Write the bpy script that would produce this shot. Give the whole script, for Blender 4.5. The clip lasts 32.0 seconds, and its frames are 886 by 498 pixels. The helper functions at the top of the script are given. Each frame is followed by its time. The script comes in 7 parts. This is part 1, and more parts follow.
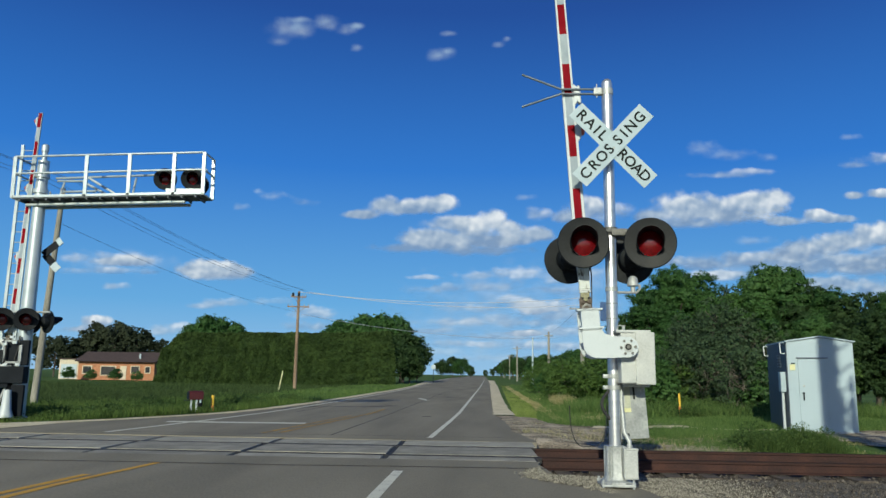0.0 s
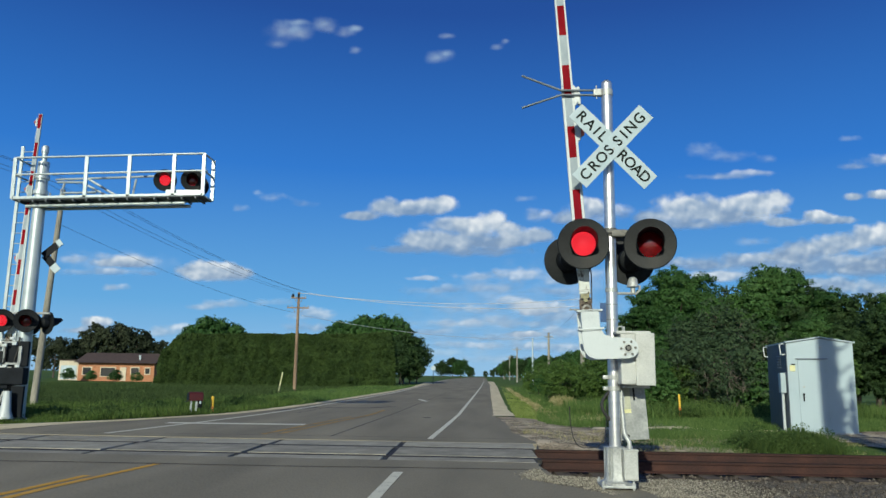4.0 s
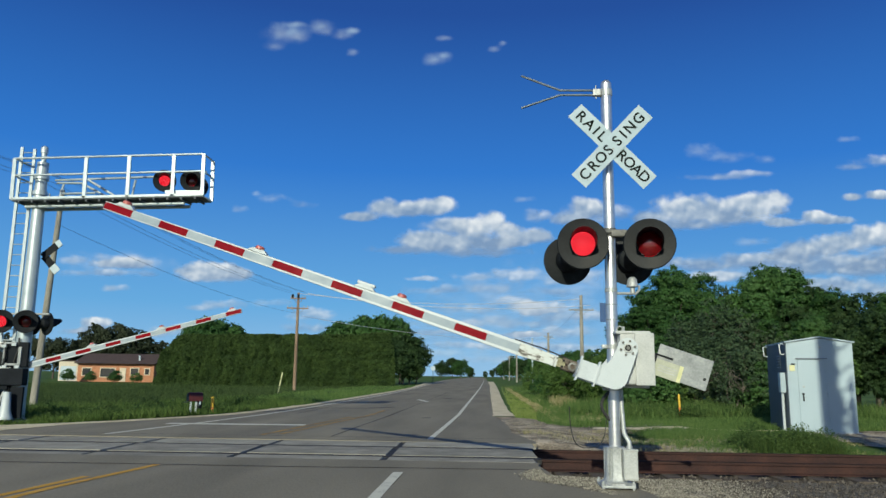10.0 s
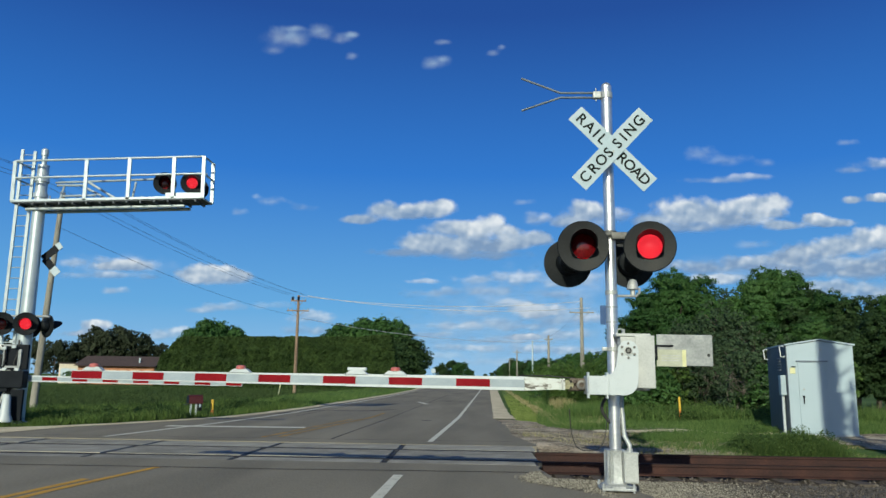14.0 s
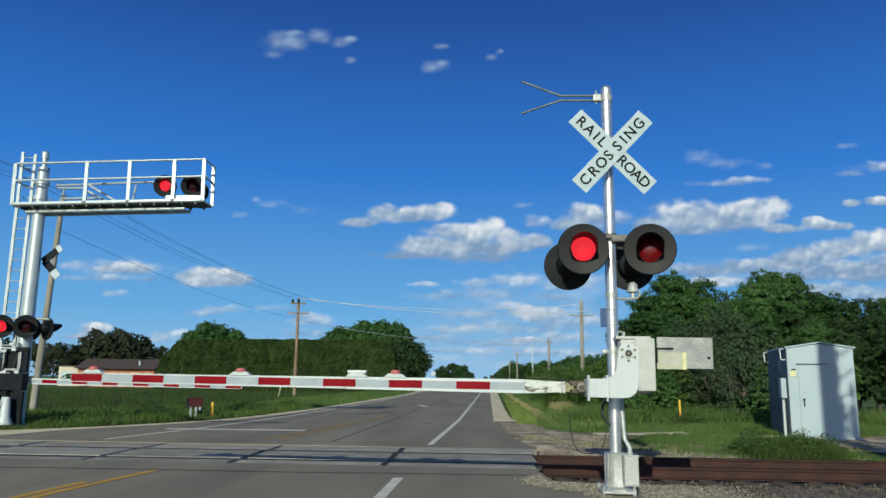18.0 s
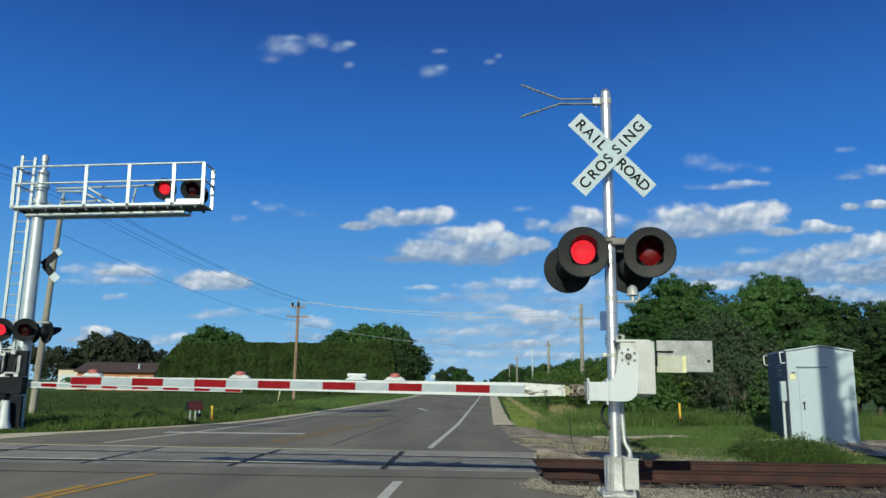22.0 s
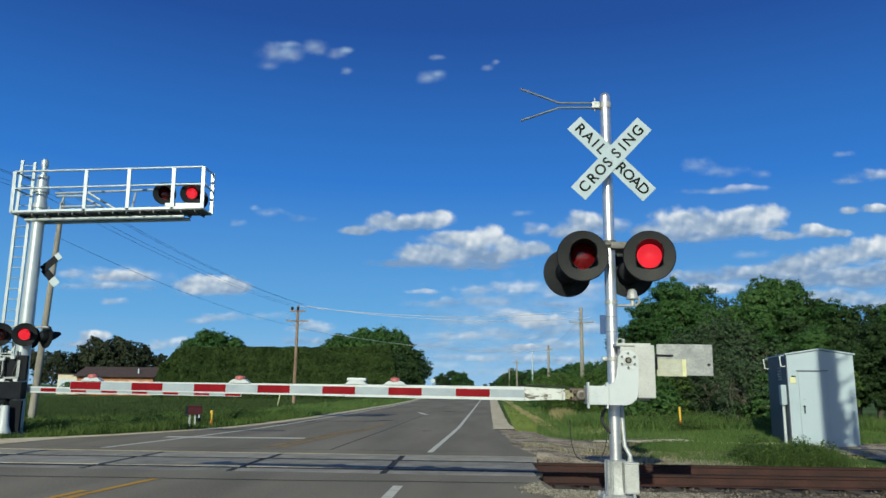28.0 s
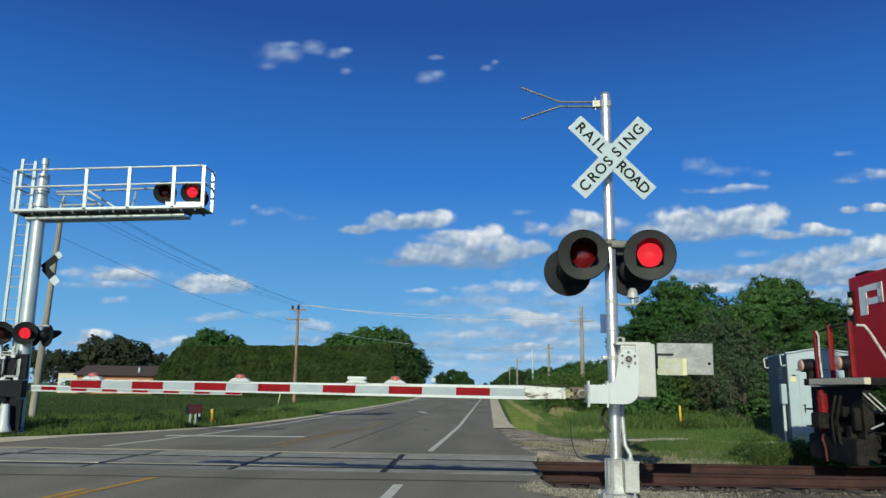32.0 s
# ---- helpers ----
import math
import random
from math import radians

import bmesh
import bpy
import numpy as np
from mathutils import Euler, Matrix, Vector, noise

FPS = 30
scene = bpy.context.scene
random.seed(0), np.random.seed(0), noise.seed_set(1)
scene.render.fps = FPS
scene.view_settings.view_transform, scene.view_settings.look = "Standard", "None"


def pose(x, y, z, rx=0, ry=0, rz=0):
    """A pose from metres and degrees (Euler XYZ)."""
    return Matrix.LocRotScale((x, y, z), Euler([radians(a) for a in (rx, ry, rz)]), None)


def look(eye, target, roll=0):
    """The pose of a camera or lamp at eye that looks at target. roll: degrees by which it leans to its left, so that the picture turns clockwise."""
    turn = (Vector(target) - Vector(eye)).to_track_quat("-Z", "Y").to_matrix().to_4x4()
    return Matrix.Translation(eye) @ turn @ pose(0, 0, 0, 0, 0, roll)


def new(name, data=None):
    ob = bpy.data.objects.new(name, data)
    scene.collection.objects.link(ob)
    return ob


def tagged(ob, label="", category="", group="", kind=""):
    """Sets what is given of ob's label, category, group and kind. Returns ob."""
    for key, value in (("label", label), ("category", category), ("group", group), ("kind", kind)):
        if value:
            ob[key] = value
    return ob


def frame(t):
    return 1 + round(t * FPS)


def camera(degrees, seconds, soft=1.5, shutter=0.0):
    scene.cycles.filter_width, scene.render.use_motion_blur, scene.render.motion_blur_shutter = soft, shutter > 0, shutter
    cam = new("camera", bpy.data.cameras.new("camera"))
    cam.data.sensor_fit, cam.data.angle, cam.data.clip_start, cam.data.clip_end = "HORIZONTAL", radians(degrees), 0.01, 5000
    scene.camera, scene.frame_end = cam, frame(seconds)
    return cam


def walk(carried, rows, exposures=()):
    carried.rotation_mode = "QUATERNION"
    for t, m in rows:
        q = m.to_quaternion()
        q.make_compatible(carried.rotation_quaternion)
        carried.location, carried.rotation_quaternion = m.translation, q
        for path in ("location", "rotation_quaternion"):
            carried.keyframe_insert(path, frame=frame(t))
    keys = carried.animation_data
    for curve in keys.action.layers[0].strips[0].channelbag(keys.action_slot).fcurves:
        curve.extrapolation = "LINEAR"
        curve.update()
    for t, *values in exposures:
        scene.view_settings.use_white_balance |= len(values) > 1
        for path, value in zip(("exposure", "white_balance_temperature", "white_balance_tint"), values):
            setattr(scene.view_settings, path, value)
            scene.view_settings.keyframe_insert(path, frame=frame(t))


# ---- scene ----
# ---- camera: held in a parked car, tilting slightly ----
cam = camera(62.0, 32.0, soft=1.5)
EYE = Vector((0.0, 0.0, 1.25))


def aim(pitch, roll, yaw):
    """A camera pose at the eye: tilt up, lean to the left, turn left of the road, in degrees."""
    p, y = radians(pitch), radians(yaw)
    way = Vector((-math.sin(y) * math.cos(p), math.cos(y) * math.cos(p), math.sin(p)))
    return look(EYE, EYE + way, roll)


TILTS = [
        (0, 9.67, 0.85, 3.04), (0.5, 9.48, 0.84, 3.02), (1, 9.67, 0.84, 3.02), (1.5, 9.67, 0.84, 3.04),
        (2, 9.65, 0.81, 3.03), (2.5, 9.68, 0.82, 3.04), (3, 9.79, 0.83, 3.03), (3.5, 9.73, 0.83, 3.03),
        (5.5, 9.87, 0.84, 3.06), (6, 9.82, 0.88, 3.05), (6.5, 9.82, 0.88, 3.05), (7, 9.93, 0.84, 3.05),
        (7.5, 9.96, 0.87, 3.04), (8, 9.89, 0.79, 3.01), (8.5, 9.90, 0.75, 3.00), (9, 9.82, 0.77, 3.00),
        (9.5, 9.75, 0.77, 3.01), (10, 9.77, 0.75, 3.00), (10.5, 9.84, 0.75, 3.00), (11, 9.96, 0.75, 3.00),
        (11.5, 9.98, 0.80, 3.01), (12, 9.90, 0.75, 3.00), (12.5, 9.90, 0.75, 3.00), (13, 9.90, 0.75, 3.00),
        (13.5, 9.90, 0.75, 3.00), (14, 9.96, 0.77, 3.02), (14.5, 9.96, 0.76, 3.01), (16.5, 10.10, 0.75, 3.01),
        (17, 10.20, 0.80, 3.00), (17.5, 10.29, 0.75, 2.99), (18, 10.17, 0.78, 3.03), (18.5, 10.28, 0.78, 3.01),
        (19, 10.31, 0.75, 2.99), (19.5, 10.32, 0.75, 2.99), (20, 10.36, 0.75, 3.00), (20.5, 10.42, 0.77, 3.01),
        (21, 10.30, 0.75, 3.03), (21.5, 10.36, 0.75, 3.03), (22, 10.42, 0.76, 3.01), (22.5, 10.50, 0.76, 3.01),
        (23, 10.50, 0.76, 3.03), (23.5, 10.50, 0.74, 3.02), (24, 10.49, 0.75, 3.03), (24.5, 10.50, 0.73, 3.01),
        (25, 10.57, 0.75, 3.03), (25.5, 10.62, 0.76, 3.03), (27.5, 10.68, 0.71, 3.01), (28, 10.73, 0.67, 2.99),
        (28.5, 10.68, 0.72, 3.01), (29, 10.74, 0.72, 3.03), (29.5, 10.66, 0.70, 3.03), (30, 10.77, 0.74, 3.03),
        (30.5, 10.75, 0.71, 3.01), (31, 10.56, 0.61, 2.93), (31.5, 10.69, 0.64, 2.99), (32, 10.64, 0.70, 3.02),
]
walk(cam, [(t, aim(p, r, y)) for t, p, r, y in TILTS], exposures=[(0.0, 0.0), (32.0, 0.0)])

# ---- sky and sun: low sun behind the camera, slightly to its left ----
SUN_AZ, SUN_EL = 11.3, 21.5          # the light travels this far right of +Y, and down at this angle
world = bpy.data.worlds.new("world")
scene.world = world
world.use_nodes = True
wn, wl = world.node_tree.nodes, world.node_tree.links
sky = wn.new("ShaderNodeTexSky")
sky.sky_type, sky.sun_disc = "NISHITA", False
sky.sun_elevation, sky.sun_rotation = radians(SUN_EL), radians(180 + SUN_AZ)
sky.air_density, sky.dust_density, sky.ozone_density = 1.0, 0.4, 2.5
# clear dry air: the physical sky, deepened towards the zenith by a blue gradient over the height
coord, part_z, deep = wn.new("ShaderNodeTexCoord"), wn.new("ShaderNodeSeparateXYZ"), wn.new("ShaderNodeValToRGB")
wl.new(coord.outputs["Generated"], part_z.inputs[0])
wl.new(part_z.outputs[2], deep.inputs[0])
ramp_ = deep.color_ramp
ramp_.elements[0].position, ramp_.elements[0].color = 0.0, (2.5, 4.7, 7.0, 1)
ramp_.elements[1].position, ramp_.elements[1].color = 1.0, (0.03, 0.20, 0.9, 1)
for at_, col_ in ((0.09, (1.05, 3.5, 6.65)), (0.27, (0.21, 1.68, 5.6)), (0.46, (0.11, 0.67, 3.0))):
    ramp_.elements.new(at_).color = (*col_, 1)
blend = wn.new("ShaderNodeMix")
blend.data_type = "RGBA"
# towards the sun, behind the camera, the sky stays pale and bright
turn_away = wn.new("ShaderNodeMapRange")
turn_away.inputs["From Min"].default_value, turn_away.inputs["From Max"].default_value = -0.35, 0.45
turn_away.inputs["To Min"].default_value, turn_away.inputs["To Max"].default_value = 0.50, 0.95
wl.new(part_z.outputs[1], turn_away.inputs[0])
wl.new(turn_away.outputs[0], blend.inputs[0])
wl.new(sky.outputs[0], blend.inputs[6])
wl.new(deep.outputs[0], blend.inputs[7])
wl.new(blend.outputs[2], wn["Background"].inputs[0])
wn["Background"].inputs[1].default_value = 0.11

sun_data = bpy.data.lights.new("sun", "SUN")
sun_data.energy, sun_data.angle, sun_data.color = 4.0, radians(0.5), (0.95, 0.94, 0.73)
sun = new("sun", sun_data)
_a, _e = radians(SUN_AZ), radians(SUN_EL)
SUN_WAY = Vector((math.sin(_a) * math.cos(_e), math.cos(_a) * math.cos(_e), -math.sin(_e)))
sun.matrix_world = look(Vector((0, 0, 60)), Vector((0, 0, 60)) + SUN_WAY)


# ---- materials ----
def material(name, colors, rough=0.7, metal=0.0, scale=8.0, fine=60.0, bump=0.15, bump_dist=0.01, per_object=0.0,
             island=0.0, spec=0.5, stretch=(1, 1, 1), spread=(0.35, 0.65), translucent=0.0):
    """A surface of two or three colours mixed by noise at two scales, with relief and small variation of gloss."""
    m = bpy.data.materials.new(name)
    m.use_nodes = True
    n, l = m.node_tree.nodes, m.node_tree.links
    b = n["Principled BSDF"]
    tc = n.new("ShaderNodeTexCoord")
    mp = n.new("ShaderNodeMapping")
    mp.inputs["Scale"].default_value = stretch
    l.new(tc.outputs["Object"], mp.inputs[0])
    big, small = n.new("ShaderNodeTexNoise"), n.new("ShaderNodeTexNoise")
    for tex, s, d in ((big, scale, 5), (small, fine, 3)):
        tex.inputs["Scale"].default_value, tex.inputs["Detail"].default_value = s, d
        l.new(mp.outputs[0], tex.inputs["Vector"])
    mix = n.new("ShaderNodeMath")
    mix.operation = "MULTIPLY_ADD"
    mix.inputs[1].default_value, mix.inputs[2].default_value = 0.6, 0.0
    l.new(big.outputs[0], mix.inputs[0])
    add = n.new("ShaderNodeMath")
    add.operation = "MULTIPLY_ADD"
    add.inputs[1].default_value = 0.4
    l.new(small.outputs[0], add.inputs[0])
    l.new(mix.outputs[0], add.inputs[2])
    value = add.outputs[0]
    for amount, source in ((per_object, "object"), (island, "island")):
        if amount:
            if source == "object":
                rnd = n.new("ShaderNodeObjectInfo").outputs["Random"]
            else:
                rnd = n.new("ShaderNodeNewGeometry").outputs["Random Per Island"]
            shift = n.new("ShaderNodeMath")
            shift.operation = "MULTIPLY_ADD"
            shift.inputs[1].default_value = amount
            l.new(rnd, shift.inputs[0])
            less = n.new("ShaderNodeMath")
            less.operation, less.inputs[1].default_value = "SUBTRACT", amount / 2
            l.new(value, less.inputs[0])
            l.new(less.outputs[0], shift.inputs[2])
            value = shift.outputs[0]
    ramp = n.new("ShaderNodeValToRGB")
    el = ramp.color_ramp.elements
    el[0].position, el[1].position = spread
    el[0].color, el[1].color = (*colors[0], 1), (*colors[-1], 1)
    if len(colors) == 3:
        e = el.new(sum(spread) / 2)
        e.color = (*colors[1], 1)
    l.new(value, ramp.inputs[0])
    l.new(ramp.outputs[0], b.inputs["Base Color"])
    b.inputs["Metallic"].default_value = metal
    b.inputs["Specular IOR Level"].default_value = spec
    rr = n.new("ShaderNodeMapRange")
    rr.inputs["To Min"].default_value, rr.inputs["To Max"].default_value = max(0.03, rough - 0.1), min(1, rough + 0.1)
    l.new(big.outputs[0], rr.inputs[0])
    l.new(rr.outputs[0], b.inputs["Roughness"])
    if bump:
        bp = n.new("ShaderNodeBump")
        bp.inputs["Strength"].default_value, bp.inputs["Distance"].default_value = bump, bump_dist
        l.new(add.outputs[0], bp.inputs["Height"])
        l.new(bp.outputs[0], b.inputs["Normal"])
    if translucent:
        tr = n.new("ShaderNodeBsdfTranslucent")
        l.new(ramp.outputs[0], tr.inputs[0])
        ms = n.new("ShaderNodeMixShader")
        ms.inputs[0].default_value = translucent
        l.new(b.outputs[0], ms.inputs[1])
        l.new(tr.outputs[0], ms.inputs[2])
        l.new(ms.outputs[0], n["Material Output"].inputs[0])
    return m


def glow(name, color, strength):
    m = bpy.data.materials.new(name)
    m.use_nodes = True
    b = m.node_tree.nodes["Principled BSDF"]
    b.inputs["Base Color"].default_value = (*color, 1)
    b.inputs["Emission Color"].default_value = (*color, 1)
    b.inputs["Emission Strength"].default_value = strength
    return m


M = {}
M["asphalt"] = material("asphalt", [(0.168, 0.151, 0.115), (0.238, 0.214, 0.164), (0.31, 0.279, 0.214)], 0.88, 0, 0.5, 55, 0.5, 0.006, spread=(0.34, 0.66), spec=0.12, stretch=(1.5, 0.22, 1))
M["asphalt_patch"] = material("asphalt_patch", [(0.03, 0.029, 0.028), (0.06, 0.057, 0.053)], 0.8, 0, 2, 60, 0.4, 0.005, spec=0.15)
M["paint_white"] = material("road_paint_white", [(0.30, 0.29, 0.24), (0.60, 0.58, 0.48), (0.68, 0.66, 0.55)], 0.7, 0, 5, 40, 0.3, 0.004, spread=(0.28, 0.5), spec=0.12)
M["paint_yellow"] = material("road_paint_yellow", [(0.22, 0.15, 0.07), (0.52, 0.29, 0.05), (0.60, 0.34, 0.06)], 0.7, 0, 3, 40, 0.3, 0.004, spread=(0.28, 0.52), spec=0.12)
M["paint_yellow_worn"] = material("road_paint_yellow_worn", [(0.14, 0.11, 0.07), (0.36, 0.23, 0.075), (0.50, 0.29, 0.07)], 0.7, 0, 3, 40, 0.3, 0.004, spread=(0.35, 0.7), spec=0.12)
M["concrete"] = material("panel_concrete", [(0.22, 0.208, 0.175), (0.31, 0.293, 0.247), (0.40, 0.38, 0.32)], 0.88, 0, 2.5, 50, 0.4, 0.004, per_object=0.15, spec=0.12)
M["rubber"] = material("black_gap_filler", [(0.012, 0.012, 0.013), (0.03, 0.03, 0.03)], 0.8, 0, 6, 60, 0.3)
M["rust"] = material("rusty_steel", [(0.018, 0.0085, 0.008), (0.043, 0.0175, 0.0145), (0.072, 0.030, 0.022)], 0.8, 0.2, 2.0, 35, 0.5, 0.004, stretch=(1, 1, 1.5))
M["rail_head"] = material("worn_rail_head", [(0.020, 0.013, 0.011), (0.045, 0.030, 0.025)], 0.85, 0.1, 5, 70, 0.1, spec=0.15)
M["ballast"] = material("ballast_ground", [(0.08, 0.073, 0.061), (0.15, 0.137, 0.116), (0.23, 0.21, 0.176)], 0.95, 0, 6, 28, 1.0, 0.03, spec=0.12)
M["stone"] = material("ballast_stone", [(0.10, 0.094, 0.078), (0.22, 0.204, 0.168), (0.36, 0.335, 0.28)], 0.92, 0, 8, 40, 0.5, 0.006, island=0.8, spread=(0.25, 0.75), spec=0.12)
M["gravel"] = material("pale_gravel", [(0.50, 0.42, 0.26), (0.69, 0.60, 0.41), (0.80, 0.71, 0.52)], 0.95, 0, 1.3, 30, 0.9, 0.02, spec=0.12)
M["dirt"] = material("dirt_ground", [(0.12, 0.096, 0.068), (0.33, 0.27, 0.195), (0.54, 0.455, 0.34)], 0.95, 0, 1.7, 16, 1.0, 0.04, spec=0.12, spread=(0.40, 0.60))
M["field"] = material("field_ground", [(0.045, 0.085, 0.018), (0.075, 0.13, 0.028), (0.12, 0.17, 0.045)], 0.95, 0, 0.12, 3.0, 0.8, 0.06, spec=0.12)
M["grass"] = material("grass_blades", [(0.045, 0.092, 0.018), (0.082, 0.145, 0.030), (0.145, 0.205, 0.055)], 0.75, 0, 0.35, 8, 0, island=0.45, spec=0.25, translucent=0.3, spread=(0.25, 0.75))
M["dry_grass"] = material("dry_grass_blades", [(0.20, 0.19, 0.075), (0.34, 0.31, 0.15), (0.46, 0.41, 0.23)], 0.8, 0, 0.6, 8, 0, island=0.45, spec=0.2, translucent=0.25)
M["crop"] = material("crop_leaves", [(0.034, 0.062, 0.018), (0.050, 0.086, 0.026), (0.070, 0.108, 0.036)], 0.8, 0, 0.15, 6, 0, island=0.4, spec=0.25, translucent=0.25)
M["leaf"] = material("tree_leaves", [(0.028, 0.080, 0.021), (0.053, 0.132, 0.033), (0.092, 0.190, 0.052)], 0.6, 0, 0.5, 5, 0, island=0.25, per_object=0.3, spec=0.3, translucent=0.35, spread=(0.25, 0.78))
M["leaf_dark"] = material("dark_and_shaded_tree_leaves", [(0.018, 0.042, 0.014), (0.032, 0.067, 0.020), (0.052, 0.094, 0.030)], 0.65, 0, 0.4, 5, 0, island=0.25, per_object=0.15, spec=0.25, translucent=0.2, spread=(0.25, 0.78))
M["leaf_dull"] = material("dull_shrub_leaves", [(0.034, 0.062, 0.030), (0.052, 0.090, 0.042), (0.076, 0.120, 0.056)], 0.7, 0, 0.4, 5, 0, island=0.25, per_object=0.15, spec=0.2, translucent=0.2, spread=(0.25, 0.78))
M["leaf_light"] = material("light_shrub_leaves", [(0.044, 0.095, 0.019), (0.080, 0.150, 0.031), (0.130, 0.212, 0.054)], 0.6, 0, 0.5, 5, 0, island=0.25, per_object=0.15, spec=0.3, translucent=0.28, spread=(0.25, 0.78))
M["leaf_pine"] = material("dark_pine_needles", [(0.025, 0.036, 0.021), (0.039, 0.052, 0.030), (0.057, 0.070, 0.041)], 0.75, 0, 0.4, 5, 0, island=0.3, per_object=0.3, spec=0.15, translucent=0.1, spread=(0.25, 0.78))
M["hedge"] = material("hedge_leaves", [(0.016, 0.036, 0.010), (0.038, 0.074, 0.018), (0.072, 0.117, 0.029)], 0.7, 0, 0.45, 5, 0, island=0.45, spec=0.25, translucent=0.2, spread=(0.25, 0.78))
M["bark"] = material("bark", [(0.05, 0.04, 0.03), (0.13, 0.105, 0.085)], 0.9, 0, 6, 30, 0.8, 0.02, stretch=(1, 1, 0.25))
M["pole_wood"] = material("weathered_pole_wood", [(0.16, 0.152, 0.128), (0.27, 0.257, 0.218), (0.37, 0.352, 0.302)], 0.9, 0, 3, 40, 0.6, 0.01, stretch=(1, 1, 0.12))
M["pole_brown"] = material("brown_pole_wood", [(0.15, 0.095, 0.062), (0.26, 0.178, 0.12), (0.35, 0.262, 0.185)], 0.9, 0, 3, 40, 0.6, 0.01, stretch=(1, 1, 0.12))
M["aluminium"] = material("brushed_aluminium", [(0.60, 0.61, 0.63), (0.74, 0.75, 0.77)], 0.38, 0.85, 3, 90, 0.08, 0.002, stretch=(1, 1, 6))
M["galv"] = material("galvanised_steel", [(0.30, 0.32, 0.32), (0.42, 0.44, 0.44), (0.52, 0.54, 0.54)], 0.5, 0.4, 6, 40, 0.08, 0.002)
M["grey_box"] = material("grey_painted_casting", [(0.36, 0.38, 0.37), (0.46, 0.48, 0.47), (0.52, 0.54, 0.52)], 0.5, 0.1, 4, 60, 0.1, 0.002)
M["white_metal"] = material("white_painted_metal", [(0.36, 0.40, 0.42), (0.46, 0.515, 0.54), (0.51, 0.565, 0.59)], 0.42, 0.0, 5, 60, 0.08, 0.002, spread=(0.25, 0.5))
M["worn_white"] = material("scuffed_white_paint", [(0.09, 0.085, 0.07), (0.42, 0.43, 0.40), (0.54, 0.58, 0.56)], 0.55, 0, 7, 26, 0.15, 0.003, spread=(0.40, 0.49), stretch=(0.8, 1, 2.2))
M["silver_paint"] = material("silver_painted_steel", [(0.38, 0.445, 0.475), (0.50, 0.565, 0.595)], 0.4, 0.35, 4, 60, 0.06, 0.002)
M["black_metal"] = material("matt_black_metal", [(0.005, 0.0064, 0.008), (0.009, 0.0115, 0.014), (0.015, 0.019, 0.023)], 0.5, 0, 5, 50, 0.1, 0.002, spec=0.17)
M["grip_black"] = material("black_cable", [(0.012, 0.012, 0.012), (0.03, 0.03, 0.03)], 0.6, 0, 8, 60, 0.1)
M["lens"] = material("dark_red_lens", [(0.085, 0.002, 0.004), (0.15, 0.004, 0.007)], 0.14, 0, 30, 90, 0.12, 0.002)
M["led"] = None
M["fork_metal"] = material("sky_toned_pipe", [(0.11, 0.14, 0.17), (0.20, 0.24, 0.28)], 0.45, 0.4, 4, 60, 0.06, 0.002)
M["arm_lens"] = material("faded_red_lens", [(0.42, 0.10, 0.09), (0.55, 0.16, 0.14)], 0.3, 0, 20, 80, 0.1)
M["bolt"] = material("weathered_bolt_steel", [(0.10, 0.10, 0.095), (0.19, 0.19, 0.18)], 0.55, 0.5, 20, 80, 0.1)
M["adapter"] = material("rusty_grimy_steel", [(0.025, 0.018, 0.014), (0.10, 0.078, 0.06), (0.20, 0.165, 0.135)], 0.7, 0.2, 14, 50, 0.3, 0.004)
M["dark_case"] = material("dark_blue_grey_steel", [(0.006, 0.008, 0.0115), (0.013, 0.0165, 0.022)], 0.5, 0, 3, 50, 0.08, 0.002, spec=0.1)
M["twig"] = material("grey_twigs", [(0.09, 0.078, 0.062), (0.18, 0.158, 0.13)], 0.9, 0, 3, 30, 0.2)
M["grass_yellow"] = material("yellowed_grass_blades", [(0.12, 0.185, 0.04), (0.21, 0.285, 0.07), (0.31, 0.36, 0.115)], 0.75, 0, 0.5, 8, 0, island=0.45, spec=0.25, translucent=0.3, spread=(0.25, 0.75))
M["grass_bright"] = material("sunny_grass_blades", [(0.060, 0.122, 0.030), (0.108, 0.190, 0.048), (0.184, 0.262, 0.080)], 0.75, 0, 0.35, 8, 0, island=0.45, spec=0.25, translucent=0.35, spread=(0.25, 0.75))
M["marking_white"] = material("white_livery_paint", [(0.72, 0.74, 0.74), (0.82, 0.84, 0.84)], 0.4, 0, 4, 50, 0.03, 0.001)
M["amber_glass"] = material("dull_amber_glass", [(0.38, 0.18, 0.13), (0.66, 0.44, 0.36)], 0.15, 0.1, 10, 60, 0.1)
M["stone_dark"] = material("dark_ballast_stone", [(0.035, 0.03, 0.026), (0.085, 0.073, 0.062), (0.16, 0.14, 0.12)], 0.92, 0, 8, 40, 0.5, 0.006, island=0.8, spread=(0.25, 0.75), spec=0.12)
M["ballast_dark"] = material("dark_ballast_ground", [(0.04, 0.034, 0.029), (0.08, 0.068, 0.058), (0.13, 0.112, 0.096)], 0.95, 0, 6, 28, 1.0, 0.03, spec=0.12)
M["plate_grey"] = material("dull_galvanised_plate", [(0.20, 0.22, 0.225), (0.28, 0.30, 0.305), (0.37, 0.39, 0.39)], 0.55, 0.25, 6, 40, 0.08, 0.002)
M["weed"] = material("verge_weeds", [(0.032, 0.066, 0.016), (0.058, 0.108, 0.026), (0.10, 0.155, 0.042)], 0.75, 0, 0.5, 8, 0, island=0.45, spec=0.25, translucent=0.3, spread=(0.25, 0.75))
